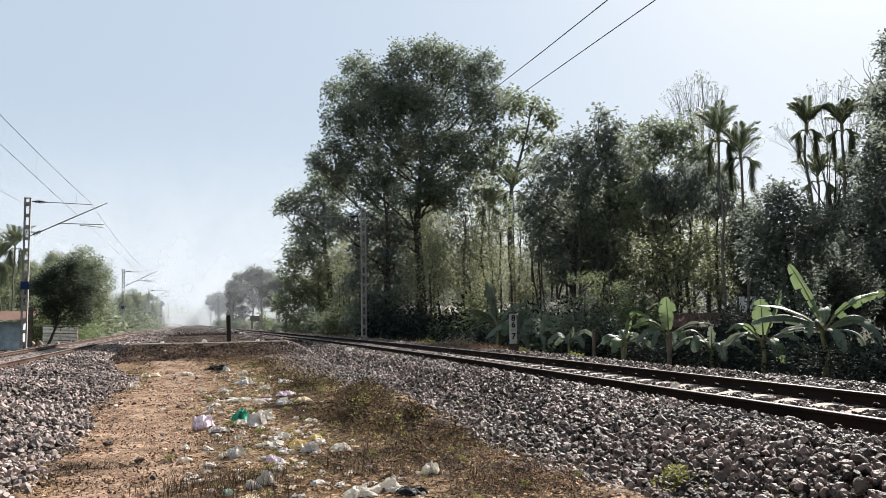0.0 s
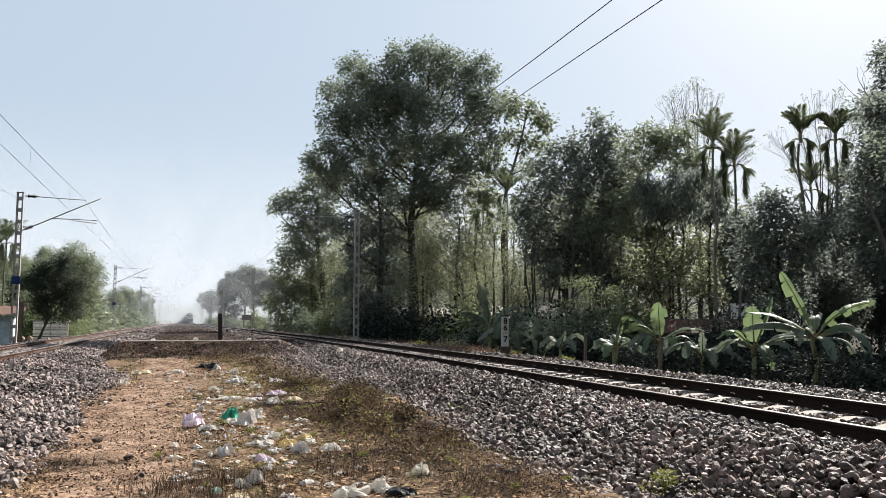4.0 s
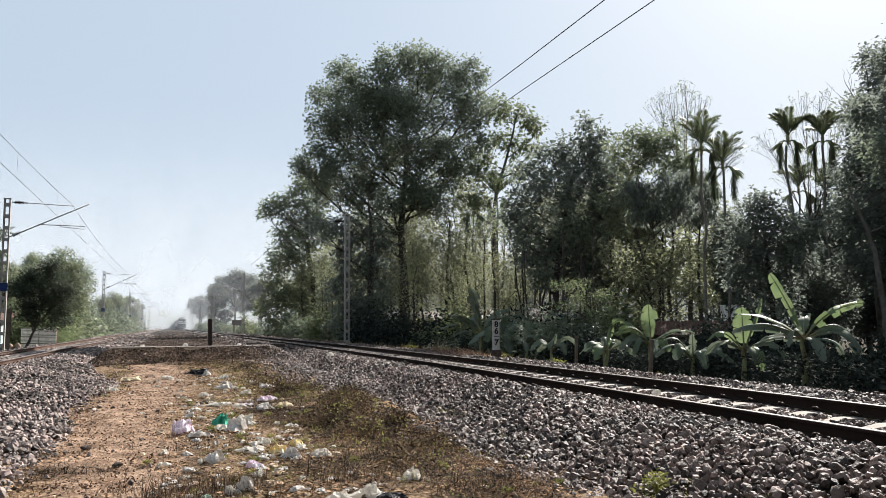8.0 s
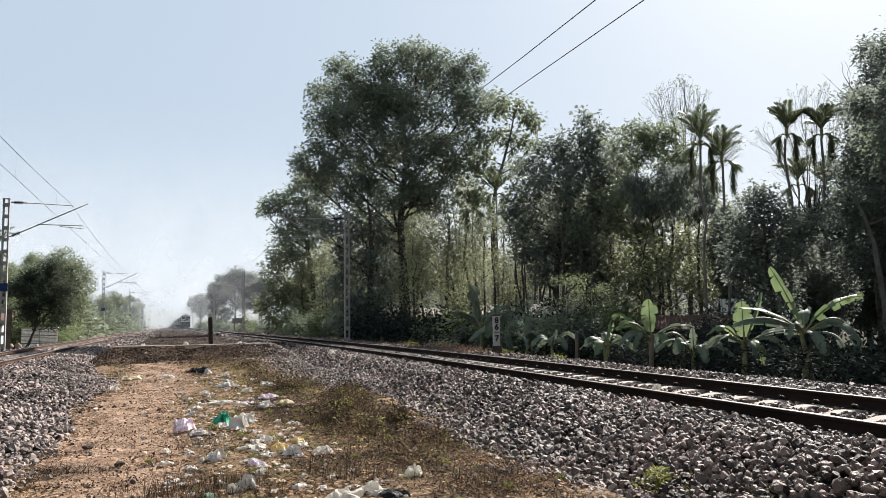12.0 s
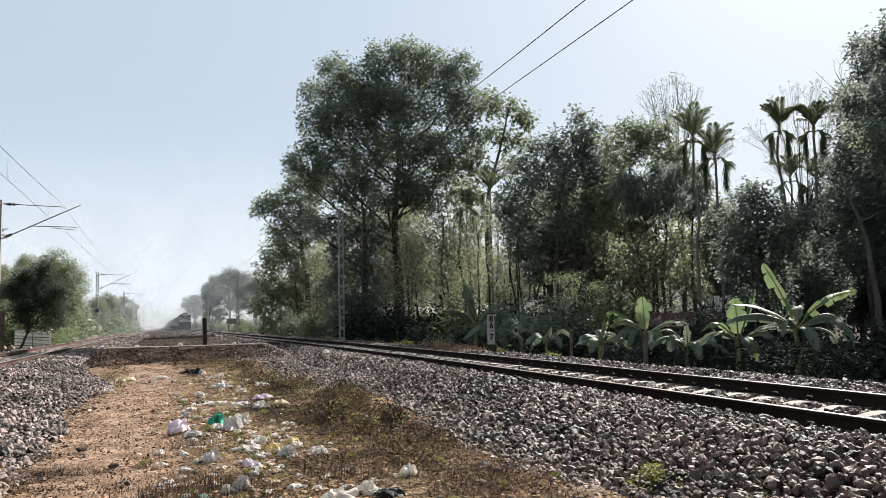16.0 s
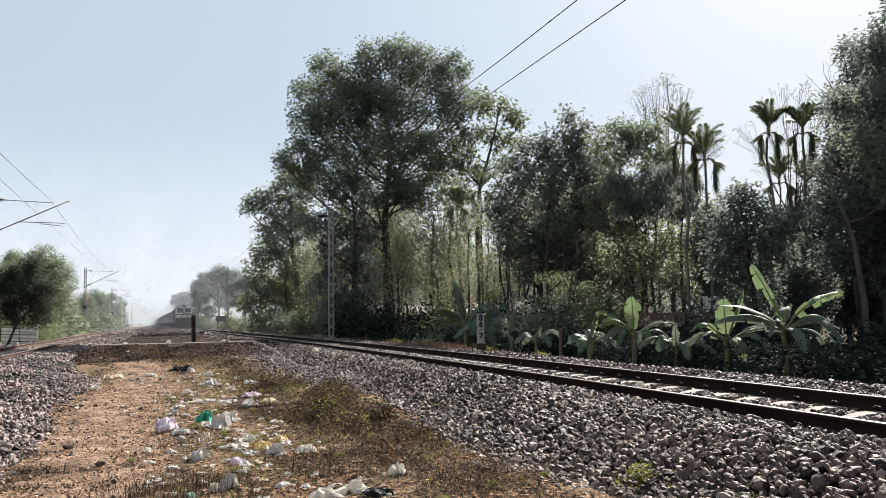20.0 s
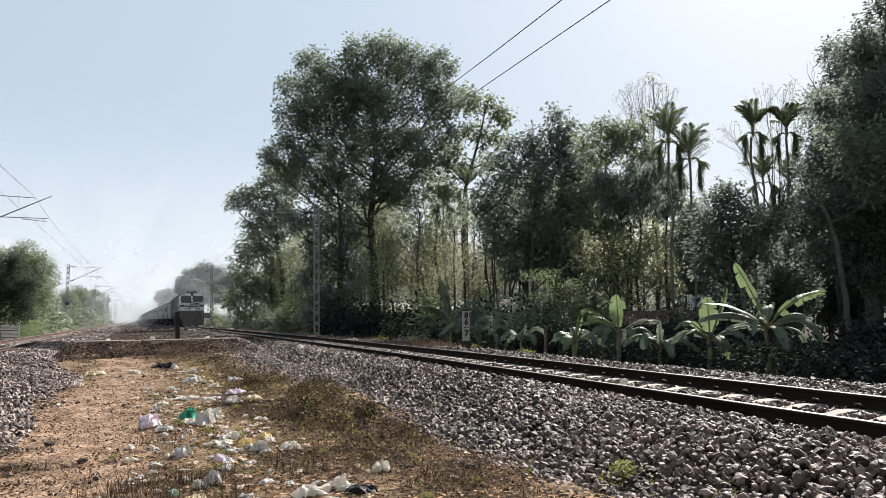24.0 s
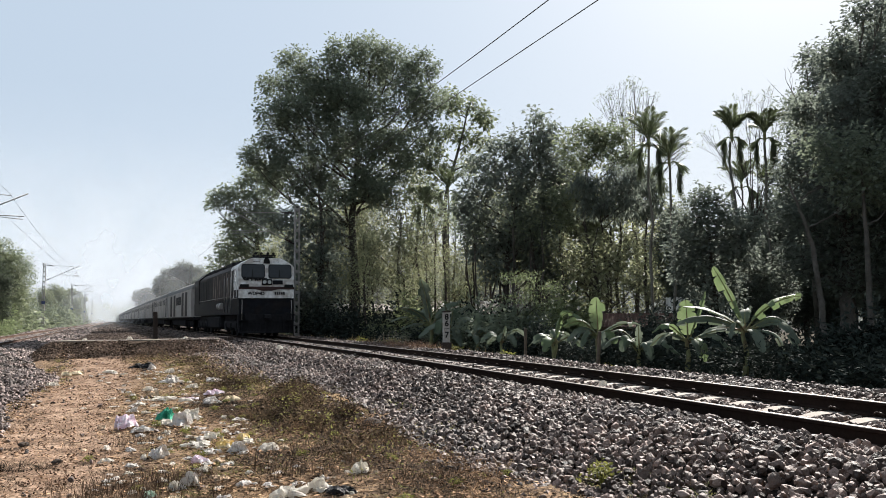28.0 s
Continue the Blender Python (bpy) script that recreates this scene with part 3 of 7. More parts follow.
def mast(m, side, label, height, arm_z):
    """A lattice mast of two channels and battens, with its cantilever towards the track on the given side (+1 or -1)."""
    t = thing("overhead_line_mast", label, "mast", "masts of the overhead line", m)
    w = 0.15
    for s in (-1, 1):
        bm = bmesh.new()
        box(bm, s * w - 0.012, s * w + 0.012, -0.1, 0.1, -0.3, height)
        box(bm, s * (w - 0.03) - 0.03, s * (w - 0.03) + 0.03, 0.088, 0.1, -0.3, height)
        box(bm, s * (w - 0.03) - 0.03, s * (w - 0.03) + 0.03, -0.1, -0.088, -0.3, height)
        part("channel", bm, M_GALV, t)
    first = part("batten", new_box(-w + 0.01, w - 0.01, -0.108, -0.1, -0.09, 0.09), M_GALV, t, m=pose(0, 0, 0.35))
    put("batten", first.data, t, m=pose(0, 0.208, 0.35))
    z = 0.35 + 0.62
    while z < height - 0.1:
        put("batten", first.data, t, m=pose(0, 0, z))
        put("batten", first.data, t, m=pose(0, 0.208, z))
        z += 0.62
    part("cap_plate", new_box(-w - 0.03, w + 0.03, -0.12, 0.12, height, height + 0.03), M_GALV, t)
    part("footing", new_box(-0.35, 0.35, -0.35, 0.35, -0.45, 0.02, bevel=0.03), M_CONC, t, "concrete footing")
    if side > 0:
        part("plate", new_box(-0.2, 0.2, -0.125, -0.115, 3.2, 3.62), M_PLATE, t, "dark blue enamel plate")
    s = side
    # top tie, bracket tube, register arm and their insulators
    bm = bmesh.new()
    rod(bm, (s * 0.9, 0, arm_z + 1.22), (s * 3.2, 0, arm_z + 1.15), 0.022)
    part("top_tie", bm, M_GALV, t)
    bm = bmesh.new()
    rod(bm, (s * 0.75, 0, arm_z - 0.34), (s * 3.95, 0, arm_z + 1.28), 0.032)
    part("bracket_tube", bm, M_GALV, t)
    bm = bmesh.new()
    rod(bm, (s * 1.5, 0, arm_z + 0.08), (s * 3.8, 0, arm_z + 0.06), 0.024)
    rod(bm, (s * 3.75, 0.02, arm_z - 0.1), (s * 2.6, 0.02, arm_z + 0.0), 0.018)
    rod(bm, (s * 2.6, 0, arm_z + 0.06), (s * 2.6, 0, arm_z - 0.05), 0.018)
    part("register_arm", bm, M_GALV, t)
    for a, b in (((s * 0.2, 0, arm_z + 1.24), (s * 0.95, 0, arm_z + 1.22)), ((s * 0.17, 0, arm_z - 0.62), (s * 0.8, 0, arm_z - 0.31))):
        bm = bmesh.new()
        rod(bm, a, b, 0.03)
        va, vb = Vector(a), Vector(b)
        for k in range(7):
            c = va.lerp(vb, 0.25 + 0.08 * k)
            d = (vb - va).normalized() * 0.012
            rod(bm, c - d, c + d, 0.10, 0.075, sides=10)
        part("insulator", bm, M_INSUL, t, "ribbed brown insulator")
    return t


mast(pose(9.75, 46.2, 0.15), -1, "grey lattice steel mast with a cantilever, by the trees", 8.0, 6.35)
for y in (109.0, 172.0, 235.0, 298.0):
    mast(pose(float(right_x(y)) + 3.0, y, 0.2), -1, "grey lattice steel mast with a cantilever, far down the line", 8.4, 6.45)
mast(pose(-8.55, 46.3, 0.2), 1, "grey lattice steel mast with a cantilever, beside a small hut", 8.1, 6.7)
for y in (106.0, 166.0, 226.0, 286.0):
    mast(pose(float(left_x(y)) - 3.05, y, 0.2), 1, "grey lattice steel mast with a cantilever, far down the line", 8.2, 6.7)


def wire(name, label, pts, r):
    v, f = tube_np(pts, r, 5)
    tagged(put(name, mesh_np(name, v, f, M_WIRE, True)), label, "overhead wire")


def contact_line(lines, supports, z_contact, z_mess, sag, stagger):
    """lines: how far across the wires hang at each support."""
    cp, mp, drops = [], [], []
    for a, b in zip(supports, supports[1:]):
        for k in range(13):
            t = k / 12
            y = a + (b - a) * t
            x = float(np.interp(y, supports, lines)) + stagger
            zm = z_mess - sag * 4 * t * (1 - t)
            cp.append((x, y, z_contact)), mp.append((x, y, zm))
            if k % 2 == 1:
                drops.append(((x, y, z_contact), (x, y, zm)))
    wire("contact_wire", "thin dark contact wire over the track", cp, 0.009)
    wire("messenger_wire", "thin dark messenger wire sagging between masts", mp, 0.010)
    for a, b in drops:
        if a[1] < 180:
            wire("dropper", "thin dropper between the overhead wires", (a, b), 0.004)


contact_line([6.81, 6.94] + [float(right_x(y)) for y in (109.0, 172.0, 235.0, 298.0)], (-17.0, 46.2, 109.0, 172.0, 235.0, 298.0), 6.42, 7.85, 0.85, 0.0)
contact_line([float(left_x(y)) for y in (-14.0, 46.3, 106.0, 166.0, 226.0, 286.0)], (-14.0, 46.3, 106.0, 166.0, 226.0, 286.0), 6.85, 8.2, 0.55, 0.0)
wire("earth_wire", "thin wire along the mast tops", [(-8.75, y, 8.0 + 0.5 * ((y - 16) / 30) ** 2 - 0.5) for y in np.linspace(-14, 46.3, 12)], 0.008)


# ---- marks beside the line ----
def lettering(text, size, material, name, parent, m, depth=0.004):
    cu = bpy.data.curves.new(name, "FONT")
    cu.offset = size * 0.03
    cu.body, cu.size, cu.extrude, cu.align_x, cu.align_y = text, size, depth, "CENTER", "CENTER"
    tmp = bpy.data.objects.new(name, cu)
    scene.collection.objects.link(tmp)
    me = bpy.data.meshes.new_from_object(tmp.evaluated_get(bpy.context.evaluated_depsgraph_get()))
    bpy.data.objects.remove(tmp)
    me.materials.append(material)
    return put(name, me, parent, m=m)


km = thing("kilometre_post", "white concrete distance post with black numerals 86 over 7", "distance post", m=pose(10.2, 24.3, 0.0, rz=-6))
part("pillar", new_box(-0.115, 0.115, -0.06, 0.06, 0.2, 1.62, bevel=0.012), M_POST, km)
part("plinth", new_box(-0.15, 0.15, -0.1, 0.1, -0.2, 0.62, bevel=0.015), M_DARKPOST, km, "dark foot")
part("cap", new_box(-0.14, 0.14, -0.08, 0.08, 1.62, 1.66, bevel=0.006), M_DARKPOST, km)
for ch, z in (("8", 1.46), ("6", 1.24), ("7", 0.86)):
    lettering(ch, 0.27, M_BLACK, "numeral", km, pose(0, -0.064, z, 90))
part("dividing_bar", new_box(-0.09, 0.09, -0.066, -0.061, 1.06, 1.08), M_BLACK, km)

stub = thing("rail_post", "short dark upright post cut from old rail", "post", m=pose(1.33, 31.65, 0.56, ry=-1.5))
bm = bmesh.new()
box(bm, -0.065, 0.065, -0.012, 0.012, -0.5, 1.2), box(bm, -0.08, -0.055, -0.07, 0.07, -0.5, 1.2), box(bm, 0.05, 0.075, -0.055, 0.055, -0.5, 1.17)
part("shaft", bm, M_DARKPOST, stub)
part("collar", new_box(-0.14, 0.14, -0.1, 0.1, -0.3, 0.02, bevel=0.02), M_CONC, stub)

beam = thing("kerb_beam", "long pale worn concrete slab along the top of the earth bank", "kerb", m=pose(0.8, 30.4, 0.665, rz=0.5))
x = -2.75
while x < 2.0:
    part("slab", new_box(x, x + 1.35, -0.07, 1.0, -0.12, 0.075 + random.uniform(-0.008, 0.008), bevel=0.012), M_CONC, beam)
    x += 1.37
# rusty plates lying by the end of the beam
pl = thing("scrap_rails", "two dark lengths of old rail lying beside the track", "scrap rail", m=pose(3.5, 33.5, 0.62, rz=-64))
for k in range(2):
    part("length", new_box(-1.3, 1.2, 0.25 * k, 0.25 * k + 0.09, 0, 0.13, bevel=0.02), M_DARKPOST, pl)


# a square board beside the line, far off
board = thing("trackside_board", "grey square board on a short post beside the line", "sign board", m=pose(8.2, 118.0, 0.3))
part("post", new_box(-0.1, 0.1, -0.06, 0.06, -0.3, 1.5), M_CONC, board)
part("panel", new_box(-0.3, 1.2, -0.1, -0.06, 1.3, 2.1, bevel=0.02), M_CONC, board)


# ---- plants ----
def leaf_cloud(rng, centres, per, spread, length, width, droop=0.0):
    """Single bent leaves scattered round the centres: verts and quads. Each leaf is two halves folded along its rib."""
    n = len(centres) * per
    off = np.clip(rng.normal(size=(n, 3)), -1.7, 1.7)
    c = np.repeat(np.asarray(centres, float), per, 0) + off * spread
    d = off * 0.55 + rng.normal(size=(n, 3)) * 0.6       # leaves point out of their clump
    d[:, 2] = d[:, 2] * 0.6 - droop
    d /= np.linalg.norm(d, axis=1)[:, None]
    s = np.cross(d, rng.normal(size=(n, 3)) * 0.8 + np.array([0, 0, 1.0]))
    s /= np.linalg.norm(s, axis=1)[:, None] + 1e-9
    up = np.cross(s, d)
    L = (length * rng.uniform(0.6, 1.3, n))[:, None]
    W = L * width / length
    v = np.stack([c, c + d * L * 0.5 + s * W * 0.5 + up * W * 0.15, c + d * L, c + d * L * 0.5 - s * W * 0.5 + up * W * 0.15], 1)
    f = np.arange(n * 4).reshape(n, 4)
    return v.reshape(-1, 3), f


def bent(rng, a, b, steps, wander):
    t = np.linspace(0, 1, steps)[:, None]
    p = np.asarray(a) * (1 - t) + np.asarray(b) * t
    w = rng.normal(size=(steps, 3)) * wander
    w[0] = w[-1] = 0
    w = (w + np.roll(w, 1, 0)) / 2
    w[0] = 0
    return p + w


def tree(seed, label, lobes, fork, trunk_r, bark, leaf, clumps=46, per=34, length=0.30, width=0.12, spread=0.32, droop=0.2, lean=(0, 0), m=None, name="broadleaf_tree", stems=1, bare=False, path=None, twigs=3):
    """A tapered trunk with a limb to every lobe of the crown, twigs to the clumps, and single leaves round them.
    lobes: (x, y, z, radius, flatness). path: the way of the trunk, where it is crooked."""
    rng = np.random.default_rng(seed)
    t = thing(name, label, "tree", m=m)
    wood, cents = [], []
    top = np.array([lean[0], lean[1], fork])
    if path is not None:
        q = np.asarray(path, float)
        h = np.linspace(q[0, 2], q[-1, 2], 22)
        axis = np.stack([np.interp(h, q[:, 2], q[:, 0]), np.interp(h, q[:, 2], q[:, 1]), h], 1)
        for _ in range(3):
            axis[1:-1] = (axis[:-2] + 2 * axis[1:-1] + axis[2:]) / 4
        axis[1:-1, :2] += rng.normal(size=(20, 2)) * trunk_r * 0.12
        wood.append(tube_np(axis, trunk_r * np.interp(h / h[-1], (0, 0.06, 0.6, 1), (1.35, 1.0, 0.72, 0.25)), 10))
    else:
        for s in range(stems):
            off = np.array([rng.uniform(-0.5, 0.5), rng.uniform(-0.5, 0.5), 0]) * (stems > 1)
            p = bent(rng, off + np.array([0, 0, -0.3]), top + off * 1.8, 9, 0.10 * fork / 8)
            wood.append(tube_np(p, np.linspace(trunk_r * 1.25, trunk_r * 0.62, 9) / (1 if stems == 1 else 1.5), 9))
    for (x, y, z, r, *rest) in lobes:
        flat = rest[0] if rest else 0.85
        c = np.array([x, y, z])
        if path is not None:
            far = math.hypot(x, y)
            k = int(np.clip(np.searchsorted(h, z - 0.75 * far - 0.6 * r), 3, 20))
            start = axis[k]
            thick = trunk_r * 0.5 * (1 - 0.6 * h[k] / h[-1])
            u = np.linspace(0, 1, 9)[:, None]
            ctl = start + (c - start) * np.array([0.62, 0.62, 0.36])
            p = (1 - u) ** 2 * start + 2 * u * (1 - u) * ctl + u * u * c
            p[1:-1] += rng.normal(size=(7, 3)) * r * 0.07
        else:
            start = top * rng.uniform(0.78, 1.0) if fork < z else top * 0.7
            p, thick = bent(rng, start, c, 9, r * 0.10), trunk_r * 0.42
        limb = [tube_np(p, np.linspace(thick, trunk_r * 0.09, 9), 6)]
        n = int(clumps * (r / 2.0) ** 1.6) + 2
        u = rng.normal(size=(n, 3))
        u /= np.linalg.norm(u, axis=1)[:, None]
        q = c + u * (r * rng.uniform(0.35, 1.0, (n, 1)) ** 0.5) * np.array([1, 1, flat])
        cents.append(q)
        for k in range(0, n, twigs):
            a = p[rng.integers(4, 9)]
            limb.append(tube_np(bent(rng, a, q[k], 5, r * 0.06), np.linspace(trunk_r * 0.06, 0.006, 5), 4))
        put("limb", mesh_np("limb", *join_np(limb), bark, True), t)
    put("trunk", mesh_np("trunk", *join_np(wood), bark, True), t)
    if not bare:
        put("crown", mesh_np("crown", *leaf_cloud(rng, np.concatenate(cents), per, spread, length, width, droop), leaf), t)
    return t


def at(x, y, z=0.0, turn=0.0, size=1.0):
    return pose(x, y, z, rz=turn) @ Matrix.Diagonal((size, size, size, 1))


# the tallest tree over the line, and its neighbours
tall = tree(11, "tall dark broadleaf tree with a broad domed crown and forked trunk", [(-0.8, 0.2, 19.8, 1.6), (-2.4, -0.4, 18.1, 1.4), (1.3, 0.7, 20.3, 1.6), (2.7, -0.9, 19.2, 1.6), (4.6, -0.5, 19.4, 1.2), (4.6, -1.6, 16.7, 1.4), (2.8, -2.0, 16.5, 1.6), (1.6, 1.6, 18.2, 1.6), (-0.7, 1.2, 17.2, 1.4), (-4.1, 1.0, 19.1, 1.3), (-5.2, 2.3, 17.7, 1.3), (-3.7, -0.1, 16.9, 1.5), (-5.5, 1.3, 15.2, 1.3), (-3.6, 1.9, 14.8, 1.6), (-2.3, -0.4, 14.9, 1.3), (-6.0, 1.4, 12.7, 1.5), (-7.1, 1.6, 12.3, 0.7), (-4.3, 0.1, 11.9, 1.8), (-2.0, 1.6, 12.0, 1.5), (-5.2, 2.3, 11.0, 1.4), (-2.9, 0.8, 10.2, 1.6), (2.2, -0.7, 13.9, 1.3), (4.5, -0.5, 14.5, 1.3), (0.5, -0.1, 11.1, 1.3), (2.5, -0.8, 11.7, 1.1), (4.0, -0.3, 12.7, 0.9), (1.3, -1.4, 9.8, 1.1), (-0.1, 2.1, 14.0, 1.1), (-0.9, -2.9, 14.1, 1.3), (-2.3, -1.4, 13.1, 1.2), (-4.5, -0.9, 15.3, 1.3), (-1.7, 2.5, 17.4, 1.3), (-1.6, -1.6, 9.8, 1.1), (-0.4, -2.0, 12.2, 1.3), (0.5, -1.9, 15.7, 1.4), (1.7, -2.1, 13.2, 1.1), (0.3, -2.2, 10.2, 1.1), (-1.3, -2.0, 16.4, 1.3)], 0, 0.3, M_BARK, M_LEAF, clumps=74, per=40, length=0.22, width=0.13, spread=0.27, droop=0.3, path=[(0, 0, -0.3), (-0.3, 0.1, 5.2), (-0.5, 0.1, 8.4), (0.1, -0.0, 13.2), (-0.3, 0.1, 16.4)], m=at(15.2, 51.8))
clad = tree(13, "dark tree clothed in hanging foliage down to the ground", [(-1.3, 0.3, 7.8, 1.4), (0.4, 0.9, 7.5, 1.4), (-1.2, 0.3, 5.7, 1.3), (0.5, -0.1, 5.3, 1.3), (-1.7, 0.4, 3.6, 1.3), (0.1, -0.0, 3.2, 1.4), (-1.2, 1.3, 1.8, 1.1), (0.4, -0.1, 1.5, 1.2), (-3.0, 1.6, 7.9, 0.9)], 0, 0.24, M_BARK, M_LEAF_DARK, clumps=80, per=30, length=0.26, width=0.11, spread=0.28, droop=0.6, path=[(0, 0, -0.3), (-0.1, 0.0, 4.0), (0.1, -0.0, 7.0), (-0.2, 0.0, 9.7)], m=at(12.3, 50.5))
layered = tree(12, "broadleaf tree with layered spreading branches, leafy to the ground", [(-3.4, 0.5, 11.7, 1.0), (-1.8, 1.3, 12.6, 1.1), (-0.4, 0.1, 11.4, 1.3), (-4.4, 0.6, 11.1, 0.6), (-0.6, 1.1, 14.1, 1.1), (-2.1, 0.3, 10.8, 0.9), (-2.8, 0.4, 7.4, 1.3), (-3.7, 0.5, 5.7, 1.1), (-1.3, 0.2, 7.9, 1.5), (0.1, -0.0, 5.9, 1.6), (-2.9, 0.4, 3.9, 1.6), (-4.0, 0.6, 2.7, 1.0), (-1.4, 0.2, 2.9, 1.7), (0.6, -0.1, 2.9, 1.6), (0.2, -0.0, 8.9, 1.4), (-2.0, -2.7, 1.2, 1.3), (-3.3, 0.5, 1.2, 1.1), (1.0, 1.9, 13.9, 1.3), (-1.4, 0.3, 9.7, 1.0), (0.1, 0.2, 10.2, 1.0), (-2.9, 0.4, 9.2, 0.8)], 0, 0.26, M_BARK, M_LEAF2, clumps=74, per=26, length=0.30, width=0.14, spread=0.26, droop=0.3, path=[(0, 0, -0.3), (-0.1, 0.0, 4.9), (-0.8, 0.1, 8.9), (-0.6, 0.1, 12.5)], m=at(15.5, 91.8, 0, 0, 1.33))
slender = tree(14, "slender tree with sparse large sunlit leaves", [(1.2, -0.5, 17.2, 1.1), (2.3, -1.0, 16.6, 0.9), (3.2, -1.4, 15.9, 0.6), (0.3, -0.1, 17.6, 0.9), (1.9, -0.8, 14.7, 0.9), (0.8, -0.3, 15.1, 0.9), (2.9, -1.3, 14.4, 0.5), (-0.6, 0.2, 14.0, 1.1), (-1.3, 0.5, 12.4, 1.1), (-0.0, 0.0, 12.4, 0.8), (1.7, -0.7, 12.8, 0.7), (-1.7, 0.7, 10.4, 1.0), (-0.6, 0.3, 10.5, 0.7)], 0, 0.19, M_BARK_PALE, M_LEAF2, clumps=64, per=15, length=0.34, width=0.17, spread=0.24, droop=0.5, path=[(0, 0, -0.3), (0.2, -0.1, 5.3), (0.1, -0.0, 10.7), (1.2, -0.5, 14.0), (1.8, -0.8, 17.0)], m=at(21.9, 52.6))
round_dark = tree(15, "dense dark round-crowned tree", [(-1.0, 0.5, 9.5, 1.0), (-1.4, 0.7, 8.1, 0.9), (0.0, 0.0, 10.3, 1.0), (1.2, -0.6, 10.7, 1.1), (2.0, -1.1, 11.4, 0.7), (2.3, -1.3, 10.2, 1.0), (-0.3, -1.0, 8.5, 1.4), (1.5, -0.8, 9.0, 1.4), (2.6, -1.4, 8.6, 1.0), (-1.1, 0.5, 6.8, 0.9), (0.2, -0.1, 6.8, 1.2), (1.4, -0.8, 6.9, 1.2), (2.2, -1.2, 6.8, 0.8), (-0.2, 0.1, 5.4, 0.8), (0.9, -0.5, 5.5, 0.8), (-1.7, 0.8, 6.2, 0.6), (-1.1, 0.5, 5.5, 0.6), (-1.3, 0.6, 5.0, 0.6), (2.1, -1.2, 5.3, 0.7), (1.7, -0.9, 4.2, 0.8), (1.1, 0.6, 4.3, 0.7), (-1.0, -0.6, 4.0, 0.6), (2.9, -0.5, 3.3, 0.7), (1.6, -0.9, 12.3, 0.35), (-1.9, 0.9, 7.3, 0.5), (3.6, -0.9, 9.7, 0.6)], 0, 0.2, M_BARK, M_LEAF_DARK, clumps=130, per=18, length=0.25, width=0.125, spread=0.25, droop=0.4, path=[(0, 0, -0.3), (0.1, -0.0, 3.9), (0.4, -0.2, 6.3), (1.0, -0.5, 9.4)], m=at(19.1, 37.4))
tree(48, "slim dark tree leaning beside a dense one", [(0.3, 0, 7.4, 0.9), (-0.4, 0, 6.3, 0.8), (0.5, 0, 5.4, 0.7)], 0, 0.13, M_BARK, M_LEAF, clumps=90, per=34, length=0.19, width=0.1, spread=0.22, droop=0.3, path=[(0, 0, -0.3), (0.1, 0, 3.0), (-0.2, 0, 5.0), (0.2, 0, 7.0)], m=at(20.4, 36.3))
feathery = tree(16, "tree with feathery olive-green leaves above its neighbours", [(-0.7, 0.5, 10.3, 0.7), (0.0, 0.0, 10.7, 0.7), (0.7, -0.5, 10.4, 0.8), (1.2, -0.9, 10.7, 0.6), (0.4, -0.3, 9.7, 0.8), (-0.5, 0.3, 9.4, 0.7), (-0.8, 0.5, 7.9, 0.7), (-1.3, 0.8, 7.4, 0.7), (1.7, -1.2, 9.7, 0.6), (1.1, -0.7, 9.2, 0.7), (-1.0, 0.6, 6.3, 0.7)], 0, 0.1, M_BARK, M_LEAF2, clumps=100, per=26, length=0.26, width=0.085, spread=0.2, droop=0.3, path=[(0, 0, -0.3), (0.2, -0.1, 3.7), (-0.4, 0.2, 6.5), (-0.0, 0.0, 9.9)], m=at(22.0, 33.4))
drooping = tree(17, "broadleaf tree hung with dark drooping clumps", [(-0.1, 0.1, 7.4, 0.9), (-0.8, 0.5, 7.7, 0.6), (0.8, -0.6, 7.8, 0.8), (0.2, -0.2, 6.5, 0.7), (1.5, -1.0, 7.9, 0.7), (1.0, -0.7, 6.7, 0.6), (-0.4, 0.2, 6.6, 0.6)], 0, 0.11, M_BARK, M_LEAF_DARK, clumps=110, per=28, length=0.24, width=0.07, spread=0.19, droop=1.1, path=[(0, 0, -0.3), (0.1, -0.1, 2.4), (0.1, -0.1, 4.2), (-0.1, 0.0, 6.1)], m=at(20.8, 30.6))
dense = tree(18, "small dense tree with glossy dark leaves beside the palms", [(-0.0, 0.0, 5.5, 0.3), (-0.4, 0.3, 5.0, 0.5), (0.1, -0.1, 4.8, 0.6), (-0.6, 0.5, 4.4, 0.4), (-0.1, 0.1, 4.1, 0.7), (0.5, -0.4, 4.3, 0.7), (0.9, -0.8, 4.3, 0.5), (-0.6, 0.5, 3.7, 0.6), (0.1, -0.1, 3.4, 0.7), (0.7, -0.6, 3.6, 0.6), (-0.3, 0.3, 2.9, 0.6), (0.3, -0.2, 2.7, 0.6), (-0.7, 0.6, 3.0, 0.4), (-0.2, 0.2, 2.1, 0.5), (0.4, -0.4, 1.9, 0.4)], 0, 0.1, M_BARK, M_LEAF_DARK, clumps=170, per=30, length=0.15, width=0.075, spread=0.15, droop=0.2, path=[(0, 0, -0.3), (0.1, -0.1, 1.7), (0.0, -0.0, 3.2), (0.0, -0.0, 4.3)], m=at(17.9, 20.2))
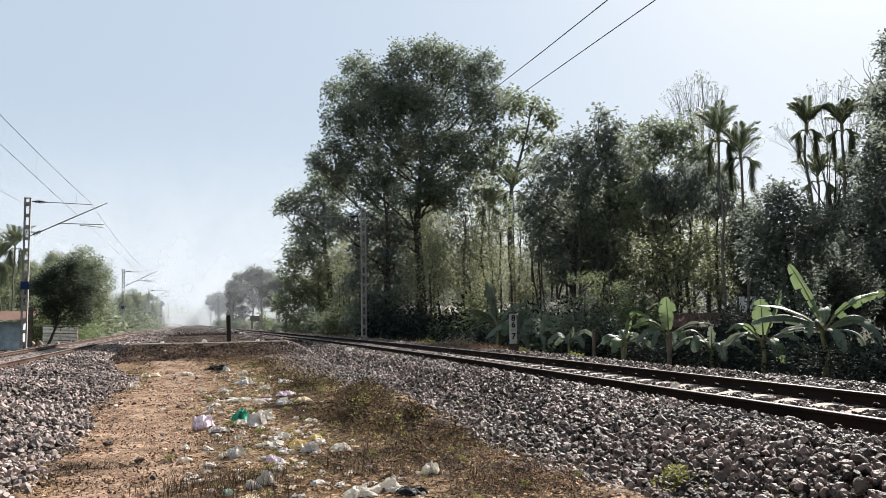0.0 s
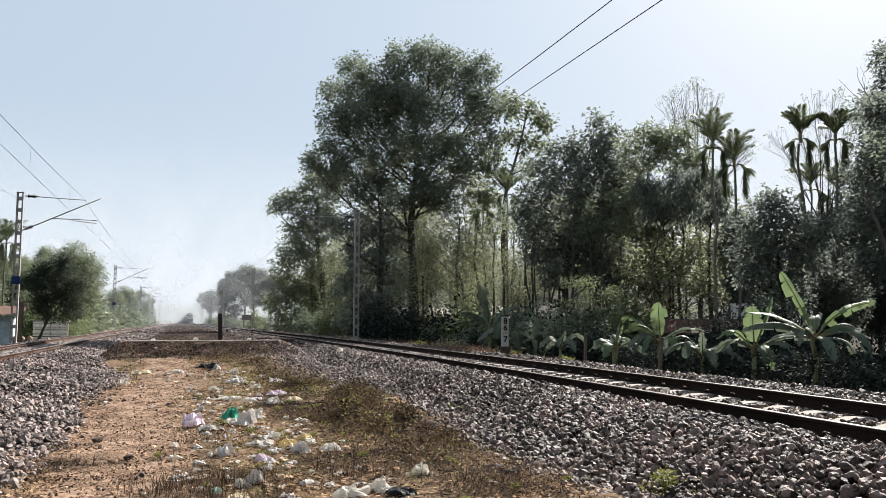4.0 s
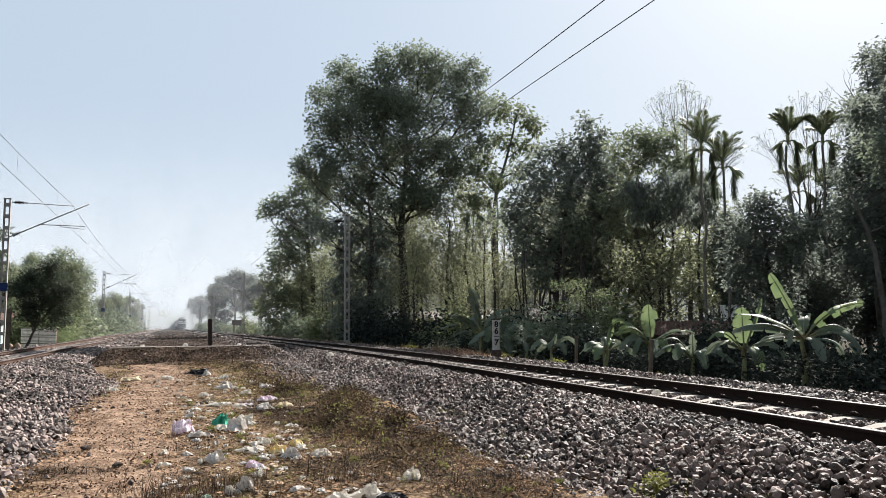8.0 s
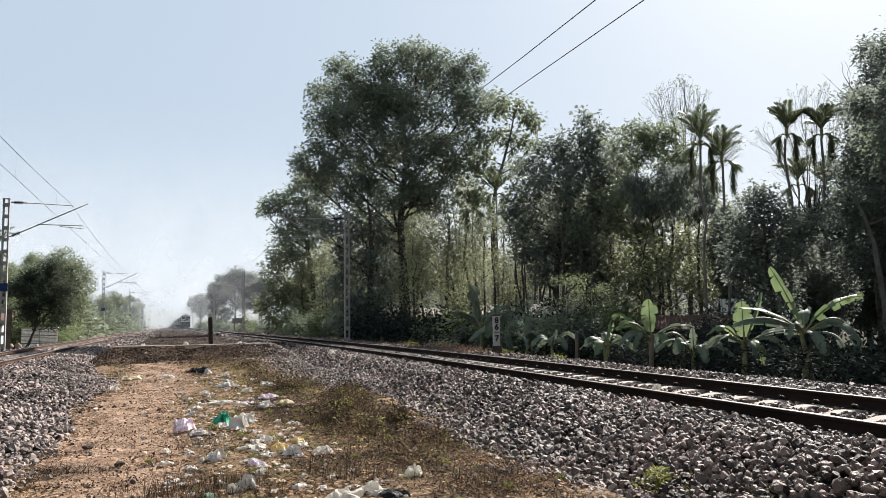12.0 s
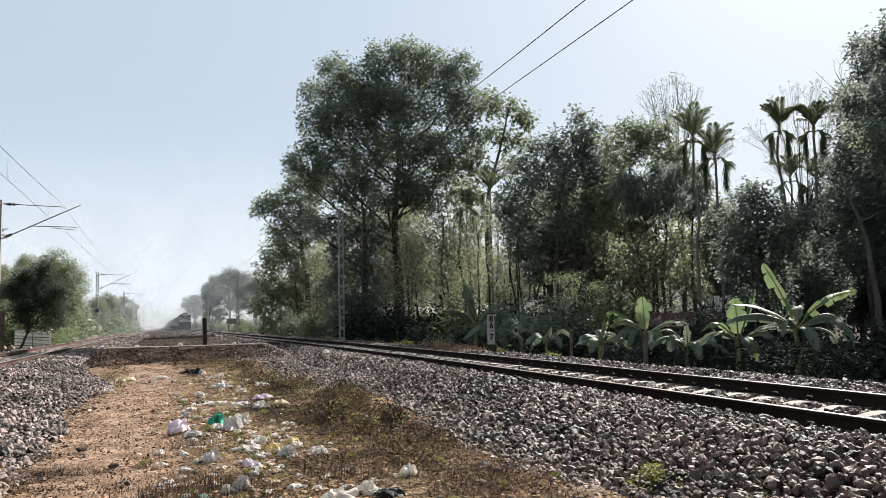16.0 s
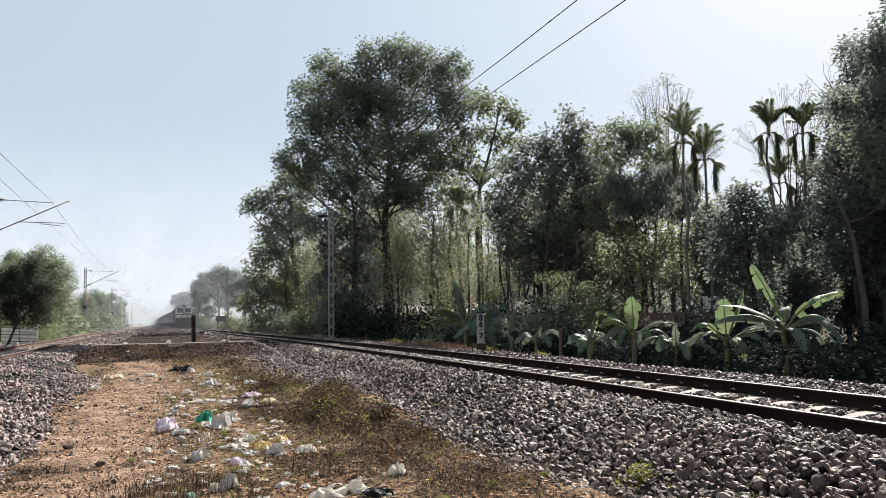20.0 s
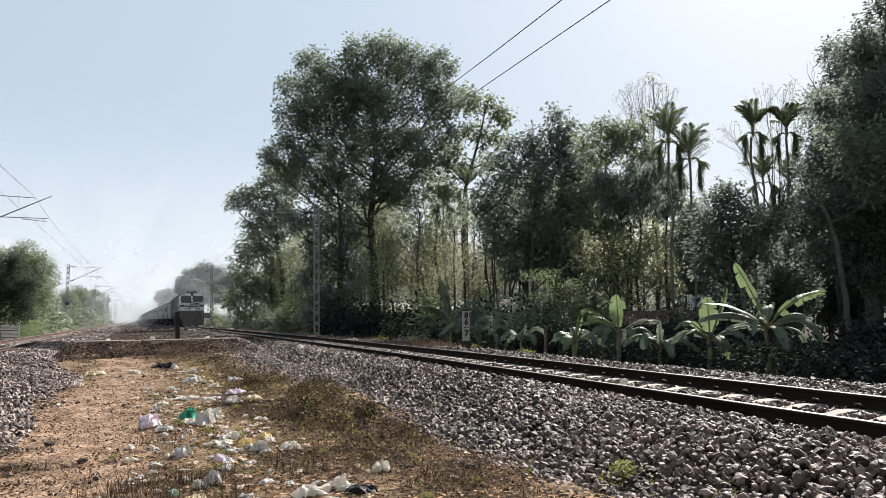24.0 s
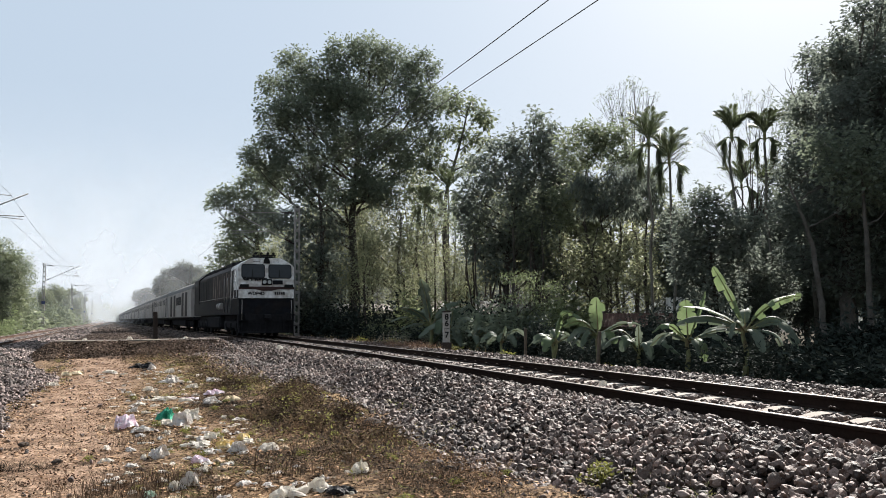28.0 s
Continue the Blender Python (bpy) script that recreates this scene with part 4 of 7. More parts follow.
tree(19, "nearly leafless tree with a spray of fine twigs", [(0.3, 0, 16.2, 0.7), (-0.8, 0.3, 15.7, 0.7), (1.2, -0.2, 15.4, 0.7), (-1.9, 0, 14.8, 0.8), (0.2, 0.4, 14.7, 0.8), (1.9, 0.2, 14.2, 0.7), (-1.0, -0.3, 13.7, 0.8), (-2.6, 0.3, 13.4, 0.7), (0.9, 0, 13.2, 0.8), (2.9, 0, 12.9, 0.8), (4.1, 0.2, 12.6, 0.7), (-0.4, 0.2, 12.4, 0.8), (3.4, -0.2, 11.8, 0.7)], 9.6, 0.13, M_BARK, M_LEAF3, clumps=120, per=5, length=0.10, width=0.06, spread=0.08, twigs=1, m=at(29.8, 40.2))
tree(20, "nearly leafless tree with crooked twigs behind the palms", [(-0.4, 0, 11.6, 0.7), (0.9, 0.2, 11.9, 0.7), (2.0, 0, 11.2, 0.7), (-1.5, -0.2, 10.6, 0.7), (0.4, 0.3, 10.5, 0.8), (1.7, 0, 10.0, 0.7), (-2.4, 0.2, 9.6, 0.7), (-0.7, 0, 9.4, 0.8), (0.8, -0.2, 9.0, 0.7), (-1.4, 0.2, 8.3, 0.7), (0.2, 0, 7.8, 0.7)], 6.2, 0.07, M_BARK, M_LEAF3, clumps=100, per=3, length=0.10, width=0.05, spread=0.07, twigs=1, m=at(27.2, 27.6))
clothed = tree(21, "tall tree clothed in dense dark foliage to the ground", [(0.2, -0.2, 11.0, 0.5), (0.1, -0.1, 10.3, 0.6), (0.7, -0.8, 11.7, 0.6), (1.0, -1.3, 12.0, 0.7), (0.3, -0.3, 9.7, 0.8), (1.6, -0.4, 10.8, 0.9), (-0.3, 0.4, 8.7, 0.7), (-0.6, -0.8, 8.3, 1.0), (0.7, -0.9, 9.1, 1.1), (-0.8, 0.9, 8.7, 0.4), (-0.6, 0.7, 7.7, 0.8), (-0.8, -0.6, 7.0, 1.1), (0.7, -0.8, 7.5, 1.2), (-0.8, 0.9, 6.5, 0.8), (-0.9, -0.4, 5.7, 1.1), (0.5, -0.6, 5.7, 1.2), (-1.0, 1.2, 5.1, 0.6), (-0.6, 0.7, 4.5, 0.9), (0.1, -0.1, 4.4, 1.1), (0.8, -1.0, 4.4, 1.1), (-0.8, 0.9, 3.5, 0.8), (-0.2, 0.2, 3.1, 1.0), (0.5, -0.7, 2.8, 1.1), (1.2, -1.6, 7.2, 1.5), (1.3, -1.7, 9.7, 1.2)], 0, 0.26, M_BARK_PALE, M_LEAF_DARK, clumps=100, per=34, length=0.18, width=0.085, spread=0.2, droop=0.25, path=[(0, 0, -0.3), (0.1, -0.1, 2.9), (0.2, -0.2, 5.8), (0.4, -0.4, 8.8)], m=at(22.9, 19.4))
tree(22, "bare crooked branch tree against the sky", [(-1.2, 0, 10.6, 1.3, 0.7), (-0.2, 0, 11.6, 1.0, 0.8)], 8.6, 0.14, M_BARK_PALE, M_LEAF3, clumps=26, per=1, length=0.1, width=0.05, bare=True, m=at(25.6, 22.8))
for x, y, z, r, k in ((26.2, 22.0, 0.0, 70, 1.0), (29.6, 23.8, 0.0, 200, 1.05), (25.4, 18.4, 0.0, 120, 1.0), (24.6, 13.0, 0.0, 250, 1.0)):
    copy_thing(clothed, at(x, y, z, r, k))
for x, y, k, r in ((31.0, 26.5, 0.9, 60), (30.0, 31.0, 0.75, 30), (33.0, 29.0, 0.8, 200)):
    copy_thing(round_dark, at(x, y, -1.5, r, k))
for k, (x, y, way) in enumerate(((18.7, 16.6, [(0, 0, -0.3), (0.0, 0.0, 1.6), (-0.1, 0.1, 3.4), (-0.5, 0.5, 5.3)]), (19.5, 15.7, [(0, 0, -0.3), (0.0, 0.0, 2.0), (0.05, 0, 3.6), (-0.05, 0.0, 5.6)]))):
    tree(24 + k, "pale-barked leaning tree in the dark of the wood", [(0.5, -0.4, 5.6, 0.6), (0.9, -0.6, 4.9, 0.5), (0.3, 0.1, 6.3, 0.5)], 0, 0.095, M_BARK_PALE, M_LEAF, clumps=110, per=34, length=0.17, width=0.085, spread=0.2, path=way, m=at(x, y))
copy_thing(drooping, at(24.6, 32.4, 0.6, 130, 0.95))
tree(46, "small tree with thin sunlit yellowish leaves behind banana plants", [(-1.3, 0.8, 4.7, 0.7), (-0.7, 0.4, 3.7, 0.7), (-0.1, 0.0, 4.7, 0.7), (0.7, -0.5, 3.7, 0.7), (1.3, -0.9, 4.6, 0.6), (1.5, -1.0, 2.9, 0.7), (0.1, -0.1, 2.7, 0.7), (-1.2, 0.7, 2.5, 0.6), (1.0, -0.7, 1.7, 0.5), (3.4, 0.0, 4.2, 0.6), (3.4, 0.0, 2.4, 0.6)], 0, 0.07, M_BARK, M_LEAF_THIN, clumps=110, per=16, length=0.19, width=0.09, spread=0.22, droop=0.3, path=[(0, 0, -0.3), (0.2, -0.1, 2.4), (-0.1, 0.1, 4.2), (0.2, -0.1, 5.5)], m=at(19.9, 30.0))
tree(47, "thin tree with scattered sunlit leaves down to the ground", [(-1.8, 0.6, 6.5, 0.9), (-0.5, 0.2, 5.4, 1.0), (0.6, -0.2, 6.8, 0.8), (-0.8, 0.3, 3.4, 1.0), (0.8, -0.3, 3.7, 0.9), (1.8, -0.7, 5.3, 0.8), (2.4, -1.0, 2.9, 0.8), (-2.2, 0.8, 4.1, 0.8), (0.1, 0.0, 1.6, 0.8), (-0.6, 2.4, 8.6, 0.8), (2.4, 1.2, 7.6, 0.6), (-2.5, 1.9, 5.9, 0.8), (-2.2, 1.8, 2.2, 0.8)], 0, 0.09, M_BARK, M_LEAF_THIN, clumps=70, per=13, length=0.24, width=0.11, spread=0.28, droop=0.4, path=[(0, 0, -0.3), (0.2, -0.1, 3.0), (-0.2, 0.1, 5.4), (0.1, 0.0, 7.5)], m=at(17.0, 44.9))
sunlit = [o for o in bpy.data.objects if o.get("label", "").startswith("small tree with thin sunlit")][0]
back_rng = random.Random(8)
for k in range(4):
    az, dist = radians(31.0 + 2.2 * k), back_rng.uniform(43, 58)
    copy_thing(sunlit, at(dist * math.sin(az), dist * math.cos(az), 0, 77 * k, back_rng.uniform(1.3, 1.9)))
copy_thing(feathery, at(24.6, 39.0, -1.5, 140, 0.95))

# slim trees that fill the wood, three kinds, copied about
slim = [
    tree(31, "slim thin-trunked tree with scattered pale leaves", [(0, 0, 9.0, 1.6, 1.0), (-0.8, 0, 7.2, 1.4, 1.0), (0.9, 0, 6.2, 1.4, 1.0), (0.1, 0, 4.6, 1.1, 1.0)], 5.6, 0.12, M_BARK, M_LEAF_THIN, clumps=38, per=36, length=0.2, width=0.11, spread=0.36, m=at(18.4, 60.0)),
    tree(32, "slim tree with two leaning stems and dull leaves", [(0.6, 0, 10.2, 1.5, 1.1), (-0.9, 0, 8.6, 1.4, 1.0), (0.8, 0.3, 6.8, 1.3, 1.0), (-0.4, 0, 5.0, 1.1, 1.0)], 6.4, 0.12, M_BARK, M_LEAF_THIN, clumps=40, per=40, length=0.19, width=0.1, spread=0.34, stems=2, m=at(16.6, 57.0)),
    tree(33, "young tree with dry brownish leaves in the wood", [(0, 0, 6.6, 1.2, 1.2), (0.6, 0, 4.8, 1.1, 1.0), (-0.6, 0, 3.4, 1.2, 1.0)], 4.2, 0.08, M_BARK, M_LEAF_THIN, clumps=44, per=40, length=0.14, width=0.07, spread=0.32, m=at(13.6, 45.0)),
]
# thin bare stems with a small crown high up
poles = [
    tree(34, "tall thin bare-stemmed tree with a small high crown", [(0.3, 0, 10.4, 1.3, 1.0), (-0.5, 0.2, 8.8, 1.1, 0.9)], 8.6, 0.085, M_BARK, M_LEAF2, clumps=22, per=16, length=0.2, width=0.1, spread=0.3, lean=(0.3, 0), m=at(17.5, 50.5)),
    tree(35, "thin leaning tree with a bare crooked stem", [(1.2, 0, 9.2, 1.2, 0.9), (0.2, 0.2, 8.0, 1.0, 0.9)], 7.6, 0.075, M_BARK, M_LEAF2, clumps=22, per=16, length=0.18, width=0.09, spread=0.3, lean=(1.0, 0.3), m=at(19.5, 54.0)),
]
pole_rng = random.Random(19)
for k in range(54):
    az, dist = radians(pole_rng.uniform(14.5, 37)), pole_rng.uniform(36, 66)
    if (0.325 < az < 0.43 and k % 4) or (az < 0.325 and dist < 56):
        continue
    copy_thing(poles[k % 2], at(dist * math.sin(az), dist * math.cos(az), 0, pole_rng.uniform(0, 360), min(pole_rng.uniform(0.75, 1.1), 0.13 + 0.0139 * dist)))
wood_rng = random.Random(7)
spots = []
for _ in range(900):
    y = wood_rng.uniform(20, 118)
    x = wood_rng.uniform(13.2, 15.5 + 0.34 * y)
    if x < 12.8 + (y < 40) * 5.2 + (y > 60) * 0.8 or (x < 24 and 18 < y < 33):
        continue
    az = math.degrees(math.atan2(x, y))
    if y < 51.5 and 13 < az < 19.5:
        continue
    if az > 33 and math.hypot(x, y) < 62 or 24.5 < az < 36 and math.hypot(x, y) < 47:
        continue
    if all((x - a) ** 2 + (y - b) ** 2 > 6.5 for a, b in spots):
        spots.append((x, y))
    if len(spots) >= 100:
        break
for x, y in spots:
    glade = 17.5 < math.degrees(math.atan2(x, y)) < 24.5      # low growth where the wood opens to the sky
    copy_thing(slim[2] if glade else wood_rng.choice(slim), at(x, y, 0, wood_rng.uniform(0, 360), min(0.14 + 0.016 * math.hypot(x, y), wood_rng.uniform(0.7, 0.95) if glade else wood_rng.uniform(0.75, 1.12))))


# taller thin growth closing the gap beside the tallest tree
gap_rng = random.Random(3)
for k in range(5):
    az, dist = radians(16.2 + 1.3 * k), gap_rng.uniform(60, 76)
    copy_thing(slim[k % 2], at(dist * math.sin(az), dist * math.cos(az), 0, 67 * k, gap_rng.uniform(0.9, 1.3)))


def shrub(seed, label, leaf, r, h, n, per, length, m):
    rng = np.random.default_rng(seed)
    t = thing("shrub", label, "shrub", "undergrowth", m)
    u = rng.normal(size=(n, 3))
    u /= np.linalg.norm(u, axis=1)[:, None]
    c = np.abs(u) * np.sign(u * np.array([1, 1, 0]) + np.array([0, 0, 1e-3])) * np.array([r, r, h]) * rng.uniform(0.3, 1, (n, 1)) ** 0.6
    stems = [tube_np(bent(rng, (0, 0, -0.1), q, 5, 0.08), np.linspace(0.02, 0.006, 5), 4) for q in c[::3]]
    put("stalk", mesh_np("stalk", *join_np(stems), M_BARK, True), t)
    put("foliage", mesh_np("foliage", *leaf_cloud(rng, c, per, 0.22, length, length * 0.45, 0.2), leaf), t)
    return t


shrubs = [
    shrub(41, "dark green shrub in the undergrowth", M_LEAF, 1.1, 1.7, 60, 26, 0.2, at(14.4, 31)),
    shrub(42, "light green shrub in the undergrowth", M_LEAF2, 1.3, 1.4, 60, 26, 0.22, at(13.8, 42)),
    # same shrub in the leaf colour that carries the shade
    shrub(46, "shrub at the foot of the wood with shade put into its leaf colour", M_SHADE, 1.1, 1.7, 60, 26, 0.2, at(17.4, 21)),
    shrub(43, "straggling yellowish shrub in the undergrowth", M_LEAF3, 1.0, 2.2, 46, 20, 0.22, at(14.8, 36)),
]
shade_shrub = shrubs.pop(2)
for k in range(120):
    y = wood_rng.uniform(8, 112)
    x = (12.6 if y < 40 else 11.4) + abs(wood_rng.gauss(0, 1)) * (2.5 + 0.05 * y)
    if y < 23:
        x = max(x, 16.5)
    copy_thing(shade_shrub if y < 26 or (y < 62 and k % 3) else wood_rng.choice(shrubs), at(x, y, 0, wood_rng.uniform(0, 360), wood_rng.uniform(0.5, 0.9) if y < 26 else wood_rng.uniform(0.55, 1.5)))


# darker tall growth filling the wood behind the banana plants
for k in range(7):
    az, dist = radians(wood_rng.uniform(40.5, 54)), wood_rng.uniform(27, 42)
    copy_thing(dense, at(dist * math.sin(az), dist * math.cos(az), -0.9, 50 * k, wood_rng.uniform(0.7, 1.05)))
for x, y, s, r in ((24.5, 29.5, 0.62, 100), (27.0, 31.5, 0.6, 210), (30.5, 28.0, 0.7, 60)):
    copy_thing(round_dark, at(x, y, -0.9, r, s))


# areca palms
def areca(seed, height, lean, crown, label, m, fronds=9):
    rng = np.random.default_rng(seed)
    t = thing("areca_palm", label, "palm tree", "palms in the wood", m)
    top = np.array([lean, 0, height])
    p = bent(rng, (0, 0, -0.2), top, 12, 0.05)
    put("trunk", mesh_np("trunk", *tube_np(p, np.linspace(0.065, 0.045, 12), 9), M_PALMBARK, True), t, "slender ringed trunk")
    put("crownshaft", mesh_np("crownshaft", *tube_np([top, top + (0, 0, 0.3), top + (0, 0, 0.55)], [0.05, 0.065, 0.035], 9), M_BANANA_STEM, True), t, "smooth green crownshaft")
    for k in range(fronds + 7):
        hang = k >= fronds
        if hang:
            a = rng.uniform(-0.5, 0.5) + (math.pi if k % 2 else 0.0) + 2.4
        else:
            a = 2 * math.pi * k / fronds + rng.uniform(-0.3, 0.3)
        rise = rng.uniform(0.7, 1.5)
        L = crown * (rng.uniform(0.85, 1.1) if hang else rng.uniform(0.72, 1.0))
        s = np.linspace(0, 1, 9)
        ang = 0.5 - 2.05 * smooth(0.0, 0.3, s) if hang else rise - s ** 2.2 * rng.uniform(0.7, 1.5)
        step = L / 8
        rr, zz = np.concatenate([[0], np.cumsum(np.cos(ang[:-1]) * step)]), np.concatenate([[0], np.cumsum(np.sin(ang[:-1]) * step)])
        spine = np.stack([rr * math.cos(a), rr * math.sin(a), zz], 1) + top + np.array([0, 0, 0.1 if hang else 0.35])
        pieces = [tube_np(spine, np.linspace(0.025, 0.006, 9), 4)]
        side = np.array([-math.sin(a), math.cos(a), 0])
        q = np.linspace(0.16, 1, 34)
        base = np.stack([np.interp(q, s, spine[:, i]) for i in range(3)], 1)
        fwd = np.stack([np.gradient(base[:, i]) for i in range(3)], 1)
        fwd /= np.linalg.norm(fwd, axis=1)[:, None]
        ll = crown * ((0.48 if hang else 0.30) * np.sin(np.pi * (0.18 + 0.72 * q)) + 0.05)
        for sg in (-1, 1):
            d = side * sg * (0.45 if hang else 0.6) + fwd * 0.75 + np.array([0, 0, -0.5 if hang else 0.12]) + rng.normal(size=(34, 3)) * 0.10
            d /= np.linalg.norm(d, axis=1)[:, None]
            w = fwd * (0.05 if hang else 0.034)
            tip = base + d * ll[:, None] - np.array([0, 0, 0.04])
            mid = base + d * ll[:, None] * 0.5 + np.array([0, 0, 0.02])
            v = np.stack([base, mid + w, tip, mid - w], 1).reshape(-1, 3)
            pieces.append((v, np.arange(136).reshape(34, 4)))
        put("frond", mesh_np("frond", *join_np(pieces), M_PALMLEAF), t, "hanging dry frond" if hang else "")
    return t


areca(51, 8.2, 0.0, 1.5, "tall slender areca palm with a ragged crown", at(19.85, 25.75))
areca(52, 7.45, 0.0, 1.5, "slender areca palm with arching fronds", at(20.45, 25.25), 8)
areca(53, 8.3, 0.0, 1.2, "tall areca palm with hanging dry fronds", at(22.3, 23.7), 11)
areca(54, 8.15, 0.0, 1.25, "tall areca palm with hanging dry fronds among twigs", at(23.15, 22.85), 11)
areca(55, 8.2, 0.2, 1.7, "areca palm farther back in the haze", at(31.0, 32.6))
areca(56, 8.0, 0.1, 1.7, "areca palm farther back in the haze", at(32.3, 32.0))
areca(57, 9.4, 0.0, 1.9, "slender areca palm between the trees", at(19.5, 46.0))
areca(58, 8.4, 0.0, 1.7, "slender areca palm with drooping crown between the trees", at(18.1, 46.6))
areca(59, 8.6, 0.0, 1.6, "areca palm standing against a dark tree", at(26.6, 24.0))
areca(60, 7.2, 0.2, 2.1, "palm behind the hut", at(-13.3, 66.7), 12)
areca(61, 6.0, -0.3, 2.2, "palm behind the hut", at(-13.4, 64.6), 12)


# banana plants
def banana_leaf(rng, base, a, rise, L, wide, curl, torn=True):
    n = 23
    s = np.linspace(0, 1, n)
    bend = rng.uniform(0.12, 0.42)            # where an old leaf gives way
    ang = rise - curl * (0.25 * s + 0.75 * smooth(bend, bend + 0.45, s) if curl > 1.2 else s ** 1.25)
    step = L / (n - 1)
    rr, zz = np.concatenate([[0], np.cumsum(np.cos(ang[:-1]) * step)]), np.concatenate([[0], np.cumsum(np.sin(ang[:-1]) * step)])
    d = np.array([math.cos(a), math.sin(a), 0])
    side = np.array([-math.sin(a), math.cos(a), 0])
    spine = rr[:, None] * d + zz[:, None] * np.array([0, 0, 1.0]) + np.asarray(base)
    rib = tube_np(spine, np.linspace(0.026, 0.005, n), 5)
    k = s[4:]
    w = 0.95 * wide * np.sin(np.pi * np.clip((k - 0.155) / 0.86, 0.02, 0.985)) ** 0.42
    blade = []
    sp = spine[4:]
    nrm = np.stack([-np.sin(ang[4:])[:, None] * d + np.cos(ang[4:])[:, None] * np.array([0, 0, 1.0])], 0)[0]
    roll = rng.uniform(-0.75, 0.75)
    cr, sr = math.cos(roll), math.sin(roll)
    side, nrm = side * cr + nrm * sr, nrm * cr - side * sr
    wave = 0.06 * np.sin(k * 17 + rng.uniform(0, 6))[:, None]
    for sg in (-1, 1):
        drop = 0.06 + rng.uniform(0, 0.22)
        segs, i = [], 0
        while i < len(k) - 1:
            j = min(len(k) - 1, i + (int(rng.integers(2, 6)) if torn else len(k)))
            segs.append((i, j))
            i = j
        for i, j in segs:
            tilt = drop + rng.uniform(-0.25, 0.55)
            idx = np.arange(i, j + 1)
            p0 = sp[idx] + nrm[idx] * 0.012
            wv = w[idx][:, None]
            shrink = np.ones((len(idx), 1))
            shrink[-1], shrink[0] = 0.90, 0.94
            p1 = p0 + side[idx] * sg * wv * 0.5 + nrm[idx] * wv * (0.10 + wave[idx])
            p2 = p0 + side[idx] * sg * wv * (0.95 - 0.2 * tilt) * shrink - nrm[idx] * wv * (tilt - 0.12)
            along = sp[min(j, len(sp) - 1)] - sp[i]
            p2[-1] -= along * 0.10
            p2[0] += along * 0.06
            v = np.stack([p0, p1, p2], 1).reshape(-1, 3)
            m = len(idx)
            q = np.arange(m - 1)[:, None] * 3
            f = np.concatenate([q + np.array([[0, 1, 4, 3]]), q + np.array([[1, 2, 5, 4]])])
            blade.append((v, f))
    return rib, join_np(blade)


def banana(seed, label, h, leaves, m, mats=(M_BANANA, M_BANANA_OLD)):
    """leaves: (turn, rise, length, width, curl, which of the two leaf colours)."""
    rng = np.random.default_rng(seed)
    t = thing("banana_plant", label, "banana plant", "banana plants beside the line", m)
    p = bent(rng, (0, 0, -0.15), (0.05, 0, h), 7, 0.03)
    put("stem", mesh_np("stem", *tube_np(p, np.linspace(0.075, 0.04, 7), 10), M_BANANA_STEM, True), t, "thick sheathed stem")
    for a, rise, L, wide, curl, k in leaves:
        rib, blade = banana_leaf(rng, (0.05, 0, h - 0.12), radians(a + rng.uniform(-8, 8)), rise, L * 0.92, wide * (1.1 if k == 0 else 0.86), curl * 0.82)
        b = put("leaf", mesh_np("leaf", *blade, mats[k], True), t)
        put("midrib", mesh_np("midrib", *rib, M_BANANA_STEM, True), b)
    return t


BAN_A = [(225, 1.47, 1.2, 0.25, 0.02, 0), (140, 0.9, 1.3, 0.18, 1.7, 0), (155, 0.6, 1.1, 0.17, 1.8, 1), (-43, 0.7, 1.4, 0.17, 1.3, 1), (-60, 0.6, 0.8, 0.18, 2.2, 0), (-40, 0.4, 1.3, 0.17, 1.7, 1), (200, 0.6, 1.1, 0.17, 2.2, 1), (120, 0.4, 1.2, 0.17, 1.7, 1), (-110, 0.4, 1.0, 0.17, 2.0, 1)]
BAN_A2 = [(-70, 1.35, 1.0, 0.16, 0.1, 0), (-45, 1.5, 1.8, 0.17, 2.7, 0), (140, 0.8, 1.1, 0.17, 1.9, 1), (-40, 0.6, 1.1, 0.17, 1.9, 1), (180, 0.7, 1.0, 0.17, 2.1, 1), (215, 0.6, 1.0, 0.17, 2.1, 0), (60, 1.0, 1.1, 0.17, 1.9, 1)]
BAN_B = [(228, 1.45, 1.15, 0.24, 0.1, 0), (-50, 1.2, 1.45, 0.1, -0.05, 0), (150, 0.9, 1.2, 0.18, 2.0, 0), (137, 0.7, 1.0, 0.17, 1.9, 1), (-43, 0.6, 1.5, 0.17, 1.2, 1), (-55, 0.4, 1.3, 0.17, 1.8, 1), (-90, 0.3, 1.0, 0.17, 2.2, 0), (120, 0.5, 1.2, 0.17, 1.6, 1), (250, 0.4, 1.0, 0.17, 2.0, 1)]
BAN_C = [(150, 1.25, 1.75, 0.25, 0.25, 0), (-43, 1.0, 1.65, 0.24, 1.25, 0), (137, 0.75, 1.6, 0.16, 1.0, 1), (137, 0.55, 1.7, 0.17, 1.3, 1), (120, 0.3, 1.2, 0.17, 1.2, 1), (-43, 0.6, 1.6, 0.18, 2.0, 1), (-50, 0.4, 1.6, 0.19, 2.1, 1), (-60, 0.1, 1.5, 0.2, 1.8, 1), (215, 0.5, 1.2, 0.18, 1.9, 1), (250, 0.2, 1.1, 0.18, 1.6, 1), (45, 1.0, 1.3, 0.18, 1.9, 1)]
BAN_D = [(150, 1.0, 1.4, 0.2, 2.2, 1), (-40, 1.0, 1.5, 0.2, 2.2, 1), (-100, 0.9, 1.2, 0.2, 2.6, 1), (200, 0.9, 1.2, 0.2, 2.5, 1), (240, 1.3, 0.9, 0.16, 0.4, 1), (80, 1.0, 1.1, 0.19, 2.2, 1)]
